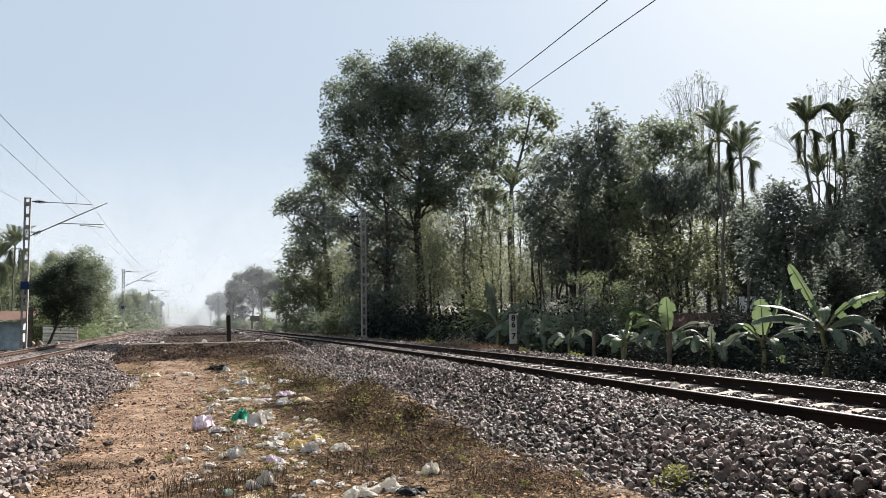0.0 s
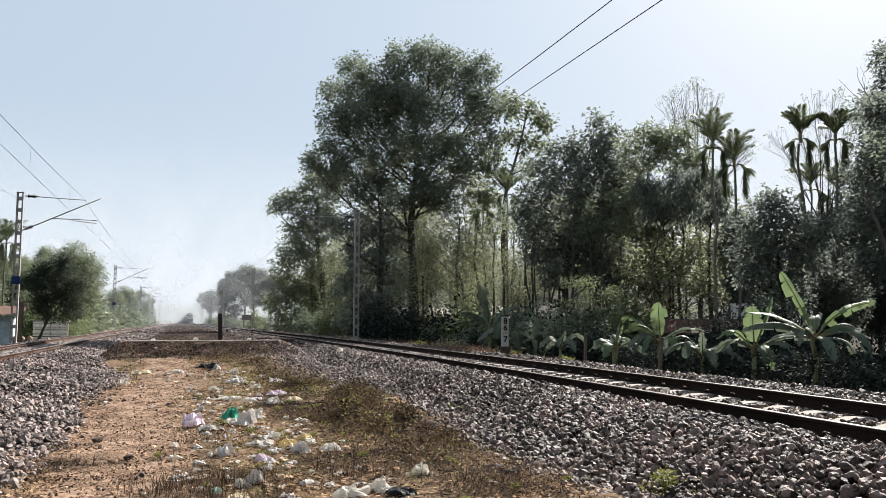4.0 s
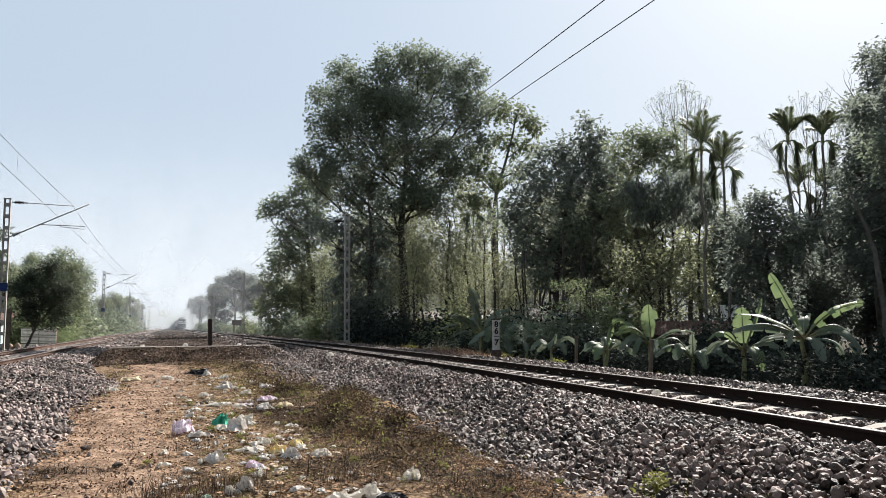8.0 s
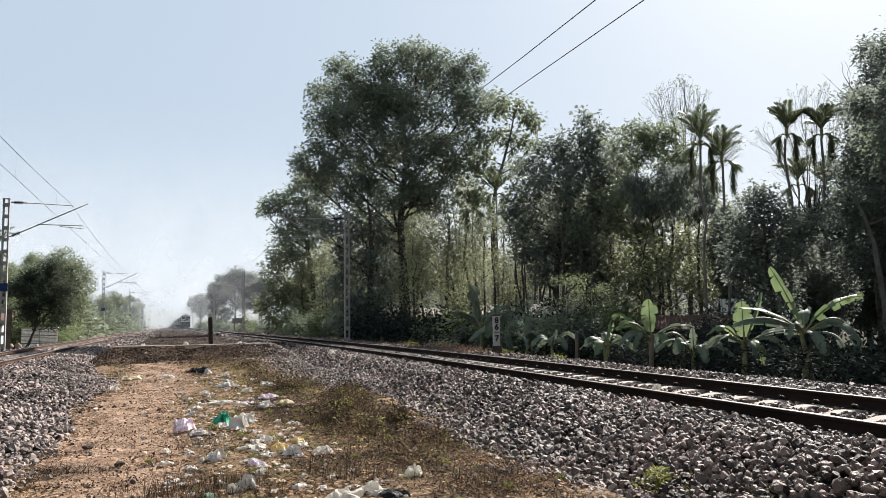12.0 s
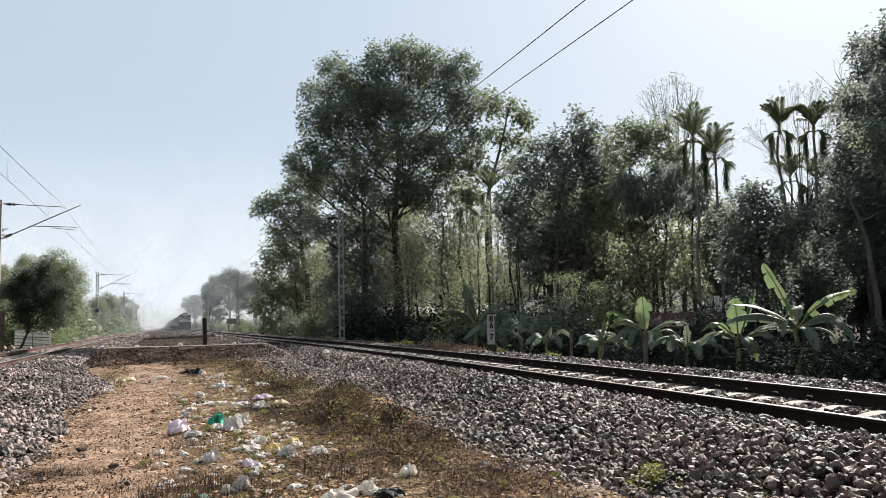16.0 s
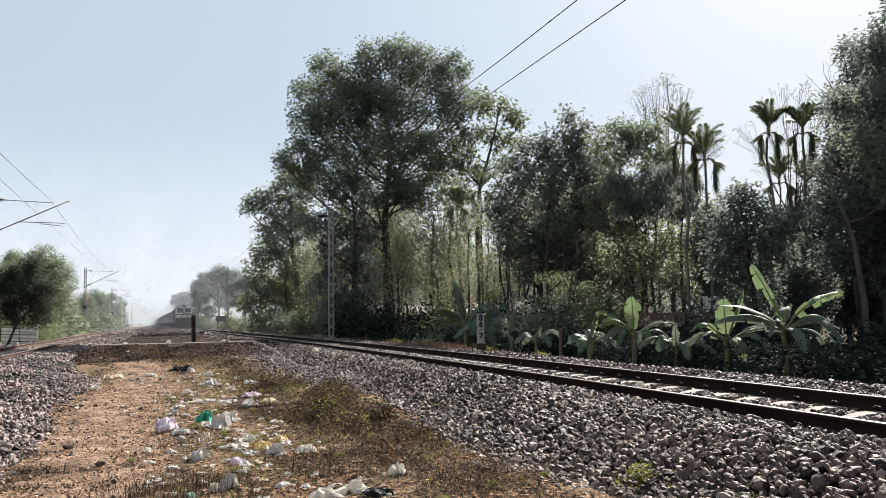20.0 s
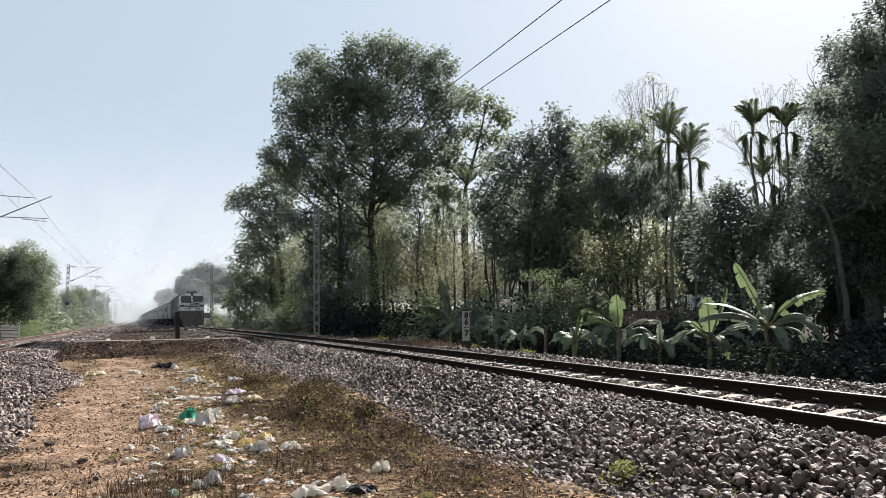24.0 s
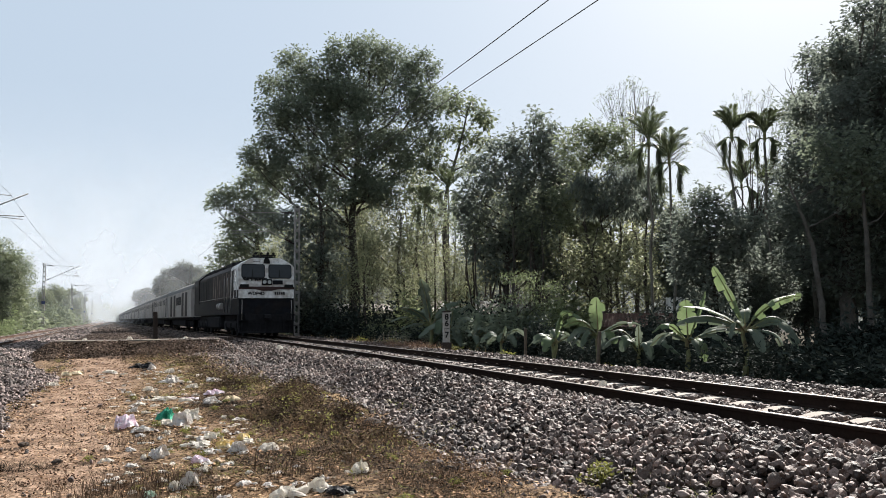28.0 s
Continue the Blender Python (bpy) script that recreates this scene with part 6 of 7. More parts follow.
BAGS = (
    ("pink", 0.16, 11.35, 0.29, 0.22), ("green", 0.70, 11.88, 0.27, 0.22), ("white", 0.65, 11.35, 0.18, 0.10), ("clear", 0.85, 11.2, 0.29, 0.25), ("white", 1.04, 12.1, 0.24, 0.17),
    ("tan", 0.70, 16.6, 0.22, 0.14), ("clear", 1.58, 14.6, 0.28, 0.15), ("clear", 0.44, 9.0, 0.2, 0.17), ("white", 0.88, 9.4, 0.24, 0.08), ("clear", 0.98, 8.85, 0.2, 0.07),
    ("yellow", 1.15, 9.05, 0.18, 0.16), ("clear", 1.24, 8.7, 0.15, 0.16), ("pinkish", 0.80, 8.45, 0.19, 0.1), ("white", 1.57, 8.7, 0.22, 0.11), ("tan", 1.73, 8.75, 0.1, 0.05),
    ("clear", 0.65, 7.5, 0.15, 0.17), ("white", 0.51, 7.4, 0.11, 0.12), ("mint", 0.31, 7.2, 0.09, 0.09), ("cream", 0.46, 6.9, 0.2, 0.07), ("white", 1.35, 6.55, 0.3, 0.13),
    ("white", 1.61, 6.65, 0.14, 0.12), ("black", 1.78, 6.45, 0.29, 0.07), ("white", 2.13, 7.05, 0.15, 0.16), ("tan", 2.22, 7.0, 0.09, 0.05), ("cream", 3.28, 8.15, 0.18, 0.06),
    ("white", 0.63, 17.6, 0.2, 0.13), ("clear", 1.18, 18.9, 0.36, 0.16), ("white", 1.33, 22.4, 0.3, 0.15), ("clear", 1.68, 11.8, 0.22, 0.07), ("white", 0.37, 14.3, 0.17, 0.08),
    ("clear", 0.27, 13.2, 0.17, 0.1), ("white", -0.16, 22.6, 0.3, 0.11), ("clear", 0.32, 10.9, 0.24, 0.09), ("white", 0.30, 9.0, 0.08, 0.09), ("white", 0.17, 7.4, 0.08, 0.06),
    ("black", 0.70, 23.6, 0.5, 0.25), ("clear", 0.88, 23.4, 0.28, 0.18), ("white", 1.2, 15.1, 0.22, 0.1), ("pinkish", 1.75, 15.9, 0.26, 0.14), ("cream", 1.95, 14.7, 0.26, 0.12), ("white", 1.5, 17.4, 0.24, 0.13), ("clear", 2.05, 18.7, 0.3, 0.12), ("white", 1.95, 20.6, 0.3, 0.12), ("clear", 1.25, 20.3, 0.26, 0.1), ("white", -1.3, 19.6, 0.22, 0.14), ("yellow", 1.42, 9.6, 0.2, 0.09), ("white", 1.1, 9.8, 0.2, 0.1), ("cream", -1.06, 22.9, 0.42, 0.14),
)
for k, (kind, x, y, wide, high) in enumerate(BAGS):
    mat, words = KINDS[kind]
    crumpled(1 + k, "scrap" if kind in ("tan", "cream", "mint") else "plastic_bag", words, x, y, wide * 1.1, high / wide * 0.72, mat, 1.0 + 0.2 * (k % 3), 0, "litter" if kind in ("tan", "cream", "mint") else "plastic bag")
crumpled(90, "plastic_sheet", "long strip of white film on the earth", 0.85, 15.6, 0.3, 0.25, M_BAG_WHITE, 2.3, 4, "plastic sheet")
crumpled(91, "plastic_sheet", "pinkish strip of film on the earth", 1.3, 15.5, 0.2, 0.25, M_BAG_PINK, 2.3, -3, "plastic sheet")
for k, (x, y, z, wide, label) in enumerate(((5.35, 8.75, 0.31, 0.15, "white bag caught on the ballast beside a rail"), (5.15, 27.0, 0.40, 0.22, "white bag lying on the ballast by the bank"), (7.35, 10.9, 0.30, 0.17, "white bag between the rails"), (0.4, 31.3, 0.72, 0.22, "white bag lying on the bank top"), (-1.1, 31.2, 0.72, 0.15, "white scrap lying on the bank top"), (2.4, 31.4, 0.72, 0.15, "white scrap lying on the bank top"))):
    crumpled(95 + k, "plastic_bag", label, x, y, wide, 0.6, M_BAG_WHITE, 1.3, 40 * k).location.z = z
lit = random.Random(21)
SCRAPS = ((0.5, 8.6), (0.75, 8.7), (0.9, 9.4), (1.0, 8.4), (0.62, 9.9), (0.3, 10.6), (0.45, 10.9), (1.3, 10.3), (0.25, 12.6), (0.3, 13.4), (0.6, 14.2), (1.3, 13.9), (1.75, 11.9), (0.9, 7.6), (0.55, 7.4), (0.2, 8.0), (1.05, 7.2), (0.1, 6.9), (0.7, 6.7), (1.15, 6.5), (2.3, 8.2), (2.0, 9.9), (2.6, 7.6), (0.9, 18.3), (1.3, 19.4), (0.1, 19.0), (-0.3, 21.6), (0.5, 21.4), (1.7, 18.0), (-0.9, 18.8), (-1.3, 15.2), (1.1, 22.5), (2.2, 21.5), (0.35, 15.0), (1.0, 10.8), (0.7, 11.2), (0.35, 11.9), (0.2, 9.6), (1.5, 16.6), (2.9, 12.0))
MORE = [(lit.gauss(0.9, 0.6), 6.2 + 17 * lit.random() ** 1.5) for _ in range(330)]
for k, (x, y) in enumerate(list(SCRAPS) + MORE):
    mat = (M_BAG_WHITE, M_SHEET, M_BAG_WHITE, M_BAG_TAN, M_SHEET)[k % 5]
    word = ("white", "greyish", "white", "tan", "greyish")[k % 5]
    crumpled(40 + k, "scrap", word + " scrap of litter on the earth", x, y, lit.uniform(0.04, 0.13), lit.uniform(0.15, 0.45), mat, lit.uniform(1.0, 1.9), lit.uniform(0, 360), "litter")
M_ROCK = shader("dark_rock", (0.06, 0.048, 0.04), 0.85, vary=0.3, grain=20, bump=0.01, bump_scale=30, second=(0.035, 0.028, 0.024), blotch=6)
for k, (x, y, s) in enumerate(((3.3, 10.5, 0.14), (3.45, 9.9, 0.10), (2.45, 7.75, 0.07), (-0.55, 9.4, 0.05), (-1.0, 10.8, 0.06), (2.5, 8.4, 0.06))):
    rk = thing("rock", "dark rounded stone lying in dry grass", "rock", m=pose(x, y, float(ground_z(x, y)) + s * 0.25, rz=25 * k))
    bm = bmesh.new()
    bmesh.ops.create_icosphere(bm, subdivisions=3, radius=s)
    for v in bm.verts:
        v.co *= 1 + 0.35 * noise.noise(v.co / s * 0.9 + Vector((k * 5, 0, 0))) + 0.06 * noise.noise(v.co / s * 4)
        v.co.z *= 0.6
    part("body", bm, M_ROCK, rk)

# ---- grass and weeds ----
def blades(rng, x, y, z, h, w, lean):
    n = len(x)
    a = rng.uniform(0, 2 * np.pi, n)
    d = np.stack([np.cos(a), np.sin(a), np.zeros(n)], 1)
    s = np.stack([-np.sin(a), np.cos(a), np.zeros(n)], 1)
    base = np.stack([x, y, z], 1)
    hh = (h * rng.uniform(0.4, 1.3, n))[:, None]
    up = np.array([[0, 0, 1.0]])
    ln = lean * rng.uniform(0.55, 1.3, n)[:, None]
    mid = base + up * hh * np.maximum(0.14, 0.55 - 0.17 * ln) + d * hh * 0.3 * ln
    tip = base + up * hh * np.maximum(0.06, 1 - 0.36 * ln) + d * hh * 0.9 * ln
    v = np.stack([base - s * w, mid - s * w * 0.7, tip, mid + s * w * 0.7, base + s * w], 1)
    f = np.arange(n)[:, None, None] * 5 + np.array([[[0, 1, 3, 4], [1, 2, 2, 3]]])
    tri = np.concatenate([np.arange(n)[:, None] * 5 + np.array([[0, 1, 4]]), np.arange(n)[:, None] * 5 + np.array([[1, 3, 4]]), np.arange(n)[:, None] * 5 + np.array([[1, 2, 3]])])
    return v.reshape(-1, 3), tri


def tufts(name, label, rng, x, y, per, spread, h, w, lean, material):
    X, Y = np.repeat(x, per) + rng.normal(size=len(x) * per) * spread, np.repeat(y, per) + rng.normal(size=len(x) * per) * spread
    Z = ground_z(X, Y) - 0.01
    over = bed_height(BED_R, right_x, X, Y)
    Z = np.maximum(Z, np.where(X > 2.8, over, -1) - 0.01)
    tagged(put(name, mesh_np(name, *blades(rng, X, Y, Z, h, w, lean), material)), label, "grass", kind="stuff")


gr = np.random.default_rng(9)
M_WITHERED = shader("withered_grass", (0.14, 0.095, 0.055), 0.9, vary=0.3, grain=3, second=(0.06, 0.042, 0.025), blotch=1.2, island=0.85)
n = 16000
y, x = 4.8 + 24 * gr.uniform(0, 1, n) ** 1.5, gr.uniform(-1.8, 4.2, n)
pm = -0.55 + 0.25 * np.sin(y * 0.35)
nz = lumps(x * 0.9, y * 0.9, 5.0)
keep = (np.abs(x - pm) > 0.55 + 0.25 * gr.uniform(size=n)) & (x < foot_x(y) + 0.15) & (nz + gr.uniform(-0.35, 0.35, n) > -0.12)
M_STRAW = shader("pale_straw", (0.50, 0.36, 0.20), 0.9, vary=0.3, grain=3, second=(0.20, 0.13, 0.055), blotch=1.2, island=0.6, through_light=0.3)
light = keep & (lumps(x * 1.9, y * 1.9, 25.0) + gr.uniform(-0.3, 0.3, n) > 0.10)
dark = keep & ~light
tufts("dry_grass", "short pale dry grass on the earth", gr, x[light], y[light], 9, 0.06, 0.07, 0.003, 2.2, M_STRAW)
tufts("dry_grass", "short dark withered grass on the earth", gr, x[dark], y[dark], 9, 0.06, 0.075, 0.0035, 2.2, M_WITHERED)
M_RUSSET = shader("russet_dry_grass", (0.26, 0.17, 0.10), 0.9, vary=0.3, grain=3, second=(0.15, 0.085, 0.045), blotch=1.4, island=0.7, through_light=0.3)
n = 7000
yr, xr = 5.0 + 9 * gr.uniform(0, 1, n) ** 1.4, gr.uniform(0.9, 3.9, n)
kr = (lumps(xr * 1.4, yr * 1.4, 55.0) + gr.uniform(-0.3, 0.3, n) > -0.12) & (xr < 2.6 + 0.16 * (yr - 4))
tufts("dry_grass", "matted russet dry grass beside the stones", gr, xr[kr], yr[kr], 10, 0.05, 0.075, 0.0028, 1.9, M_RUSSET)
yb, xb = gr.uniform(-8, 4.8, 1500), gr.uniform(0.3, 3.5, 1500)
tufts("dry_grass", "short dry grass on the earth between the lines", gr, xb, yb, 8, 0.07, 0.07, 0.004, 2.2, M_STRAW)
keep2 = (np.abs(x - pm) > 0.8) & (lumps(x * 0.8, y * 0.8, 15.0) > 0.02)
tufts("green_weeds", "low green weeds among dry grass", gr, x[keep2], y[keep2], 10, 0.05, 0.05, 0.0055, 1.7, M_WEED)
# fallen leaves and crumbs of earth
M_FALLEN = shader("fallen_leaf", (0.22, 0.14, 0.085), 0.85, vary=0.3, grain=6, second=(0.04, 0.026, 0.016), blotch=1.5, island=0.95)
n = 26000
y, x = 4.8 + 25 * gr.uniform(0, 1, n) ** 1.6, gr.uniform(-1.8, 3.5, n)
keep = gr.uniform(size=n) < 0.25 + 0.75 * smooth(0.3, 0.9, np.abs(x + 0.55))
cf = np.stack([x, y, ground_z(x, y) + 0.012], 1)[keep]
fv, ff = leaf_cloud(gr, cf, 2, 0.03, 0.062, 0.028, 0.0)
fv[:, 2] = np.repeat(cf[:, 2], 8) + (fv[:, 2] - np.repeat(cf[:, 2], 8)) * 0.35 + 0.008
tagged(put("fallen_leaves", mesh_np("fallen_leaves", fv, ff, M_FALLEN)), "dry fallen leaves and crumbs strewn over the earth", "leaf litter", kind="stuff")
n = 17000
y, x = 4.8 + 26 * gr.uniform(0, 1, n) ** 1.5, gr.uniform(-1.8, 3.5, n)
M_CLOD = shader("earth_clod", (0.24, 0.155, 0.105), 0.95, vary=0.3, grain=9, second=(0.08, 0.05, 0.034), island=0.85)
stones("earth_clods", "small clods of brown earth", gr, x, y, ground_z(x, y) + 0.004, 0.011, M_CLOD, LUMP_SHAPES)
# dark dead weeds in patches
px, py = [], []
for cx, cy, r, k in ((2.2, 12.2, 0.6, 260), (2.5, 10.6, 0.5, 150), (1.9, 13.2, 0.5, 150), (0.25, 7.3, 0.35, 60), (0.05, 8.0, 0.35, 50), (2.6, 8.6, 0.5, 130), (2.6, 6.8, 0.45, 120), (2.2, 16.5, 0.5, 120), (-1.25, 9.0, 0.3, 70), (1.6, 7.6, 0.35, 60)):
    k = k * 4
    px.append(cx + gr.normal(size=k) * r), py.append(cy + gr.normal(size=k) * r)
tufts("dead_weeds", "dark dead weeds and twigs in patches", gr, np.concatenate(px), np.concatenate(py), 6, 0.09, 0.10, 0.004, 2.4, M_BRUSH)
# blackish tangles near the ballast's foot
px, py = [], []
for cx, cy, r, k in ((2.2, 12.2, 0.5, 360), (2.45, 10.7, 0.35, 260), (1.95, 13.4, 0.4, 240), (2.75, 8.4, 0.3, 160), (2.0, 15.4, 0.4, 160), (1.55, 8.2, 0.22, 70), (-1.2, 9.1, 0.2, 60), (2.9, 11.6, 0.3, 200), (2.6, 9.4, 0.35, 160), (2.2, 7.4, 0.4, 130), (2.7, 6.2, 0.35, 120), (1.7, 14.6, 0.3, 120)):
    px.append(cx + gr.normal(size=k) * r), py.append(cy + gr.normal(size=k) * r * 1.3)
M_TANGLE = shader("blackish_brown_stalks", (0.022, 0.016, 0.011), 0.95, vary=0.3, grain=6, island=0.7)
tufts("dead_weeds", "blackish tangled dead weeds near the stones", gr, np.concatenate(px), np.concatenate(py), 12, 0.09, 0.14, 0.0042, 2.0, M_TANGLE)
px, py = [], []
for cx, cy, r, k in ((-0.04, 7.5, 0.2, 60), (0.3, 7.6, 0.22, 80), (0.55, 7.6, 0.16, 50), (0.15, 6.9, 0.22, 60), (0.5, 6.6, 0.25, 50), (1.6, 7.4, 0.2, 30), (2.5, 6.6, 0.25, 40), (2.0, 8.4, 0.25, 30), (2.6, 9.8, 0.3, 40), (0.3, 10.0, 0.2, 24)):
    px.append(cx + gr.normal(size=k) * r), py.append(cy + gr.normal(size=k) * r)
tufts("dead_weeds", "brown dead stalks standing among litter", gr, np.concatenate(px), np.concatenate(py), 4, 0.035, 0.21, 0.0026, 0.55, M_BRUSH)
# withered low plants heaped along the foot of the ballast, with yellow-green sprigs among them
M_SCRUB = shader("withered_dark_leaf", (0.10, 0.07, 0.043), 0.9, vary=0.3, grain=5, second=(0.03, 0.022, 0.015), blotch=1.5, island=0.8, through_light=0.2)
M_SPRIG = shader("yellow_green_sprig", (0.23, 0.22, 0.075), 0.7, vary=0.25, grain=5, island=0.5, through_light=0.4)


def scrub(label, rng, patches, high, per, spread, length, width, material):
    """patches: (x, y, radius, clumps)."""
    c = []
    for cx, cy, r, k in patches:
        u = rng.normal(size=(k, 2)) * r * np.array([0.75, 1.25])
        x, y = cx + u[:, 0], cy + u[:, 1]
        z = np.maximum(ground_z(x, y), bed_height(BED_R, right_x, x, y) - 0.03)
        c.append(np.stack([x, y, z + 0.015 + high * rng.uniform(0, 1, k) ** 1.4 * np.exp(-(u ** 2).sum(1) / (2 * r * r))], 1))
    tagged(put("withered_scrub", mesh_np("withered_scrub", *leaf_cloud(rng, np.concatenate(c), per, spread, length, width, 0.1), material)), label, "scrub", kind="stuff")


DARK_SCRUB = ((2.65, 12.9, 0.34, 420), (2.95, 14.3, 0.32, 330), (2.2, 11.7, 0.3, 260), (2.45, 10.5, 0.28, 240), (3.35, 15.7, 0.28, 220), (2.7, 17.6, 0.3, 180), (2.2, 17.0, 0.35, 160), (3.15, 11.5, 0.2, 110), (2.2, 19.5, 0.35, 130), (3.0, 9.1, 0.22, 90), (2.1, 22.0, 0.4, 110), (2.2, 25.0, 0.4, 100), (1.2, 26.6, 0.6, 110), (2.3, 8.0, 0.2, 60))
scrub("low heaps of withered dark plants beside the stones", gr, DARK_SCRUB, 0.26, 12, 0.05, 0.06, 0.02, M_SCRUB)
scrub("yellow-green sprigs growing out of withered plants", gr, [(x + 0.05, y - 0.1, r, k // 11) for x, y, r, k in DARK_SCRUB], 0.30, 9, 0.035, 0.045, 0.022, M_SPRIG)
M_CURLED = shader("curled_brown_leaf", (0.17, 0.108, 0.066), 0.9, vary=0.3, grain=5, second=(0.06, 0.04, 0.026), blotch=1.5, island=0.8, through_light=0.2)
scrub("curled brown leaves and stalks of low withered plants", gr, ((2.7, 8.9, 0.25, 110), (3.0, 7.6, 0.25, 110), (2.3, 7.5, 0.16, 50), (2.8, 6.2, 0.28, 110), (2.2, 10.0, 0.25, 90), (1.7, 12.4, 0.3, 90), (3.2, 10.4, 0.2, 70), (3.1, 6.9, 0.2, 60), (2.4, 5.6, 0.25, 70)), 0.12, 12, 0.045, 0.034, 0.009, M_CURLED)
scrub("dull green small weeds spread over the earth", gr, ((2.4, 6.9, 0.5, 26), (3.0, 8.4, 0.4, 26), (2.2, 9.4, 0.5, 26), (1.8, 11.0, 0.5, 30), (2.6, 16.0, 0.6, 60), (1.9, 20.5, 0.6, 70), (1.0, 16.0, 0.6, 24), (1.8, 24.5, 0.6, 70)), 0.08, 9, 0.035, 0.034, 0.016, M_SPRIG)
# rough growth on the bank
M_BANKCLOD = shader("dark_bank_clod", (0.105, 0.074, 0.055), 0.95, vary=0.3, grain=9, second=(0.04, 0.028, 0.02), island=0.6)
n = 1500
x, y = gr.uniform(-2.4, 3.9, n), gr.uniform(27.4, 30.2, n)
M_BANKWEED = shader("blackish_dead_growth", (0.04, 0.028, 0.02), 0.95, vary=0.3, grain=6, island=0.7)
tufts("dead_weeds", "dark rough growth on the earth bank", gr, x, y, 5, 0.09, 0.08, 0.007, 2.6, M_BANKWEED)
n = 7000
x, y = gr.normal(0.9, 1.9, n), 30.3 - np.abs(gr.normal(0, 1.1, n))
ok = (x > -2.6) & (x < 4.2) & (lumps(x * 0.8, y * 0.8, 41.0) + gr.uniform(-0.3, 0.3, n) > -0.15)
x, y = x[ok], y[ok]
stones("earth_clods", "dark crumbling clods on the earth bank", gr, x, y, ground_z(x, y) + 0.01, 0.036, M_BANKCLOD, LUMP_SHAPES)
# dry brush and pale seeding weeds along the foot of the wood
n = 420
y = gr.uniform(24, 60, n)
tufts("brushwood", "dry brown brushwood along the edge of the wood", gr, 10.4 + gr.uniform(0, 1.4, n) + 0.0 * y, y, 9, 0.12, 0.5, 0.006, 0.9, M_STRAW)
n = 90
M_TWIG = shader("reddish_dry_twig", (0.15, 0.098, 0.07), 0.9, vary=0.3, grain=5, second=(0.10, 0.06, 0.04), island=0.6, through_light=0.2)
tufts("brushwood", "reddish-brown dry brushwood round the distance post", gr, gr.normal(9.9, 0.35, n), gr.uniform(24.0, 30.5, n), 16, 0.14, 0.42, 0.005, 1.3, M_TWIG)
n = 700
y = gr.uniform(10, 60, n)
# blades take the leaf colour darkened for shade
tufts("undergrowth_grass", "long grass darkened as shade at the foot of the wood", gr, 11.6 + np.abs(gr.normal(size=n)) * 1.6, y, 9, 0.15, 0.3, 0.008, 0.9, M_SHADE)


def weed(seed, label, m, leaf, n=26, size=0.12):
    rng = np.random.default_rng(seed)
    t = thing("weed", label, "weed", "single weeds", m)
    tips = rng.normal(size=(n, 3)) * np.array([0.12, 0.12, 0.05]) + np.array([0, 0, 0.14])
    put("stalk", mesh_np("stalk", *join_np([tube_np(bent(rng, (0, 0, -0.02), q, 4, 0.01), [0.004, 0.003, 0.003, 0.002], 4) for q in tips]), M_WEED, True), t)["kind"] = "stuff"
    tagged(put("foliage", mesh_np("foliage", *leaf_cloud(rng, tips, 5, 0.03, size * 0.7, size * 0.32, 0.1), leaf), t), kind="stuff")
    return t


weed0 = weed(91, "small bright green weed growing through the stones", at(3.75, 5.6, 0.10, 0, 0.6), M_WEED)
for x, y, s in ((3.4, 6.6, 0.7), (2.9, 9.3, 0.8), (1.2, 10.3, 0.7), (1.55, 9.9, 0.6), (0.75, 8.1, 0.7), (0.2, 7.5, 0.7), (-0.25, 9.3, 0.7), (2.2, 13.5, 0.9), (2.7, 6.2, 0.8), (0.9, 6.4, 0.8), (1.9, 17.5, 0.9)):
    copy_thing(weed0, at(x, y, float(ground_z(x, y)), 40 * x, s * 0.6))
for k in range(40):
    x, y = lit.uniform(0.3, 3.3), 5.6 + 15 * lit.random() ** 1.3
    copy_thing(weed0, at(x, y, float(ground_z(x, y)), 50 * k, lit.uniform(0.28, 0.6)))
for x, y, s in ((11.0, 8.9, 1.5), (10.8, 9.6, 1.0), (11.3, 16.6, 1.6), (11.2, 22.0, 2.4), (11.4, 26.5, 2.6), (11.5, 34.0, 3.2), (11.2, 38.0, 3.0)):
    copy_thing(weed0, at(x, y, 0.0, 60 * x, s))


# ---- the train ----
M_LOCO_WHITE = shader("loco_white", (0.66, 0.65, 0.63), 0.45, vary=0.15, grain=6, second=(0.40, 0.365, 0.33), blotch=2.4)
M_LOCO_DARK = shader("loco_dark_blue_black", (0.010, 0.011, 0.014), 0.6, spec=0.05, vary=0.3, grain=5, second=(0.015, 0.013, 0.013), blotch=1.5)
M_LOCO_SIDE = shader("loco_brown_side", (0.017, 0.014, 0.014), 0.6, spec=0.05, vary=0.25, grain=5, second=(0.034, 0.028, 0.026), blotch=1.2)
M_LOCO_PANEL = shader("loco_grey_panel", (0.24, 0.20, 0.175), 0.6, spec=0.0, vary=0.2, grain=5, second=(0.06, 0.05, 0.047), blotch=1.2)
M_UNDER = shader("sooty_underframe", (0.02, 0.0195, 0.021), 0.9, spec=0.05, vary=0.3, grain=6)
M_COACH = shader("coach_pale_grey", (0.38, 0.355, 0.33), 0.6, spec=0.0, vary=0.12, grain=3, second=(0.32, 0.295, 0.27), blotch=0.5)
M_COACH_ROOF = shader("coach_roof_grey", (0.20, 0.195, 0.19), 0.7, spec=0.0, vary=0.2, grain=4, second=(0.20, 0.19, 0.18), blotch=0.7)
M_BAND = shader("maroon_band", (0.06, 0.038, 0.034), 0.5, vary=0.2, grain=4)
M_GLASS = shader("dark_window_glass", (0.03, 0.033, 0.036), 0.15, vary=0.1, spec=0.2)
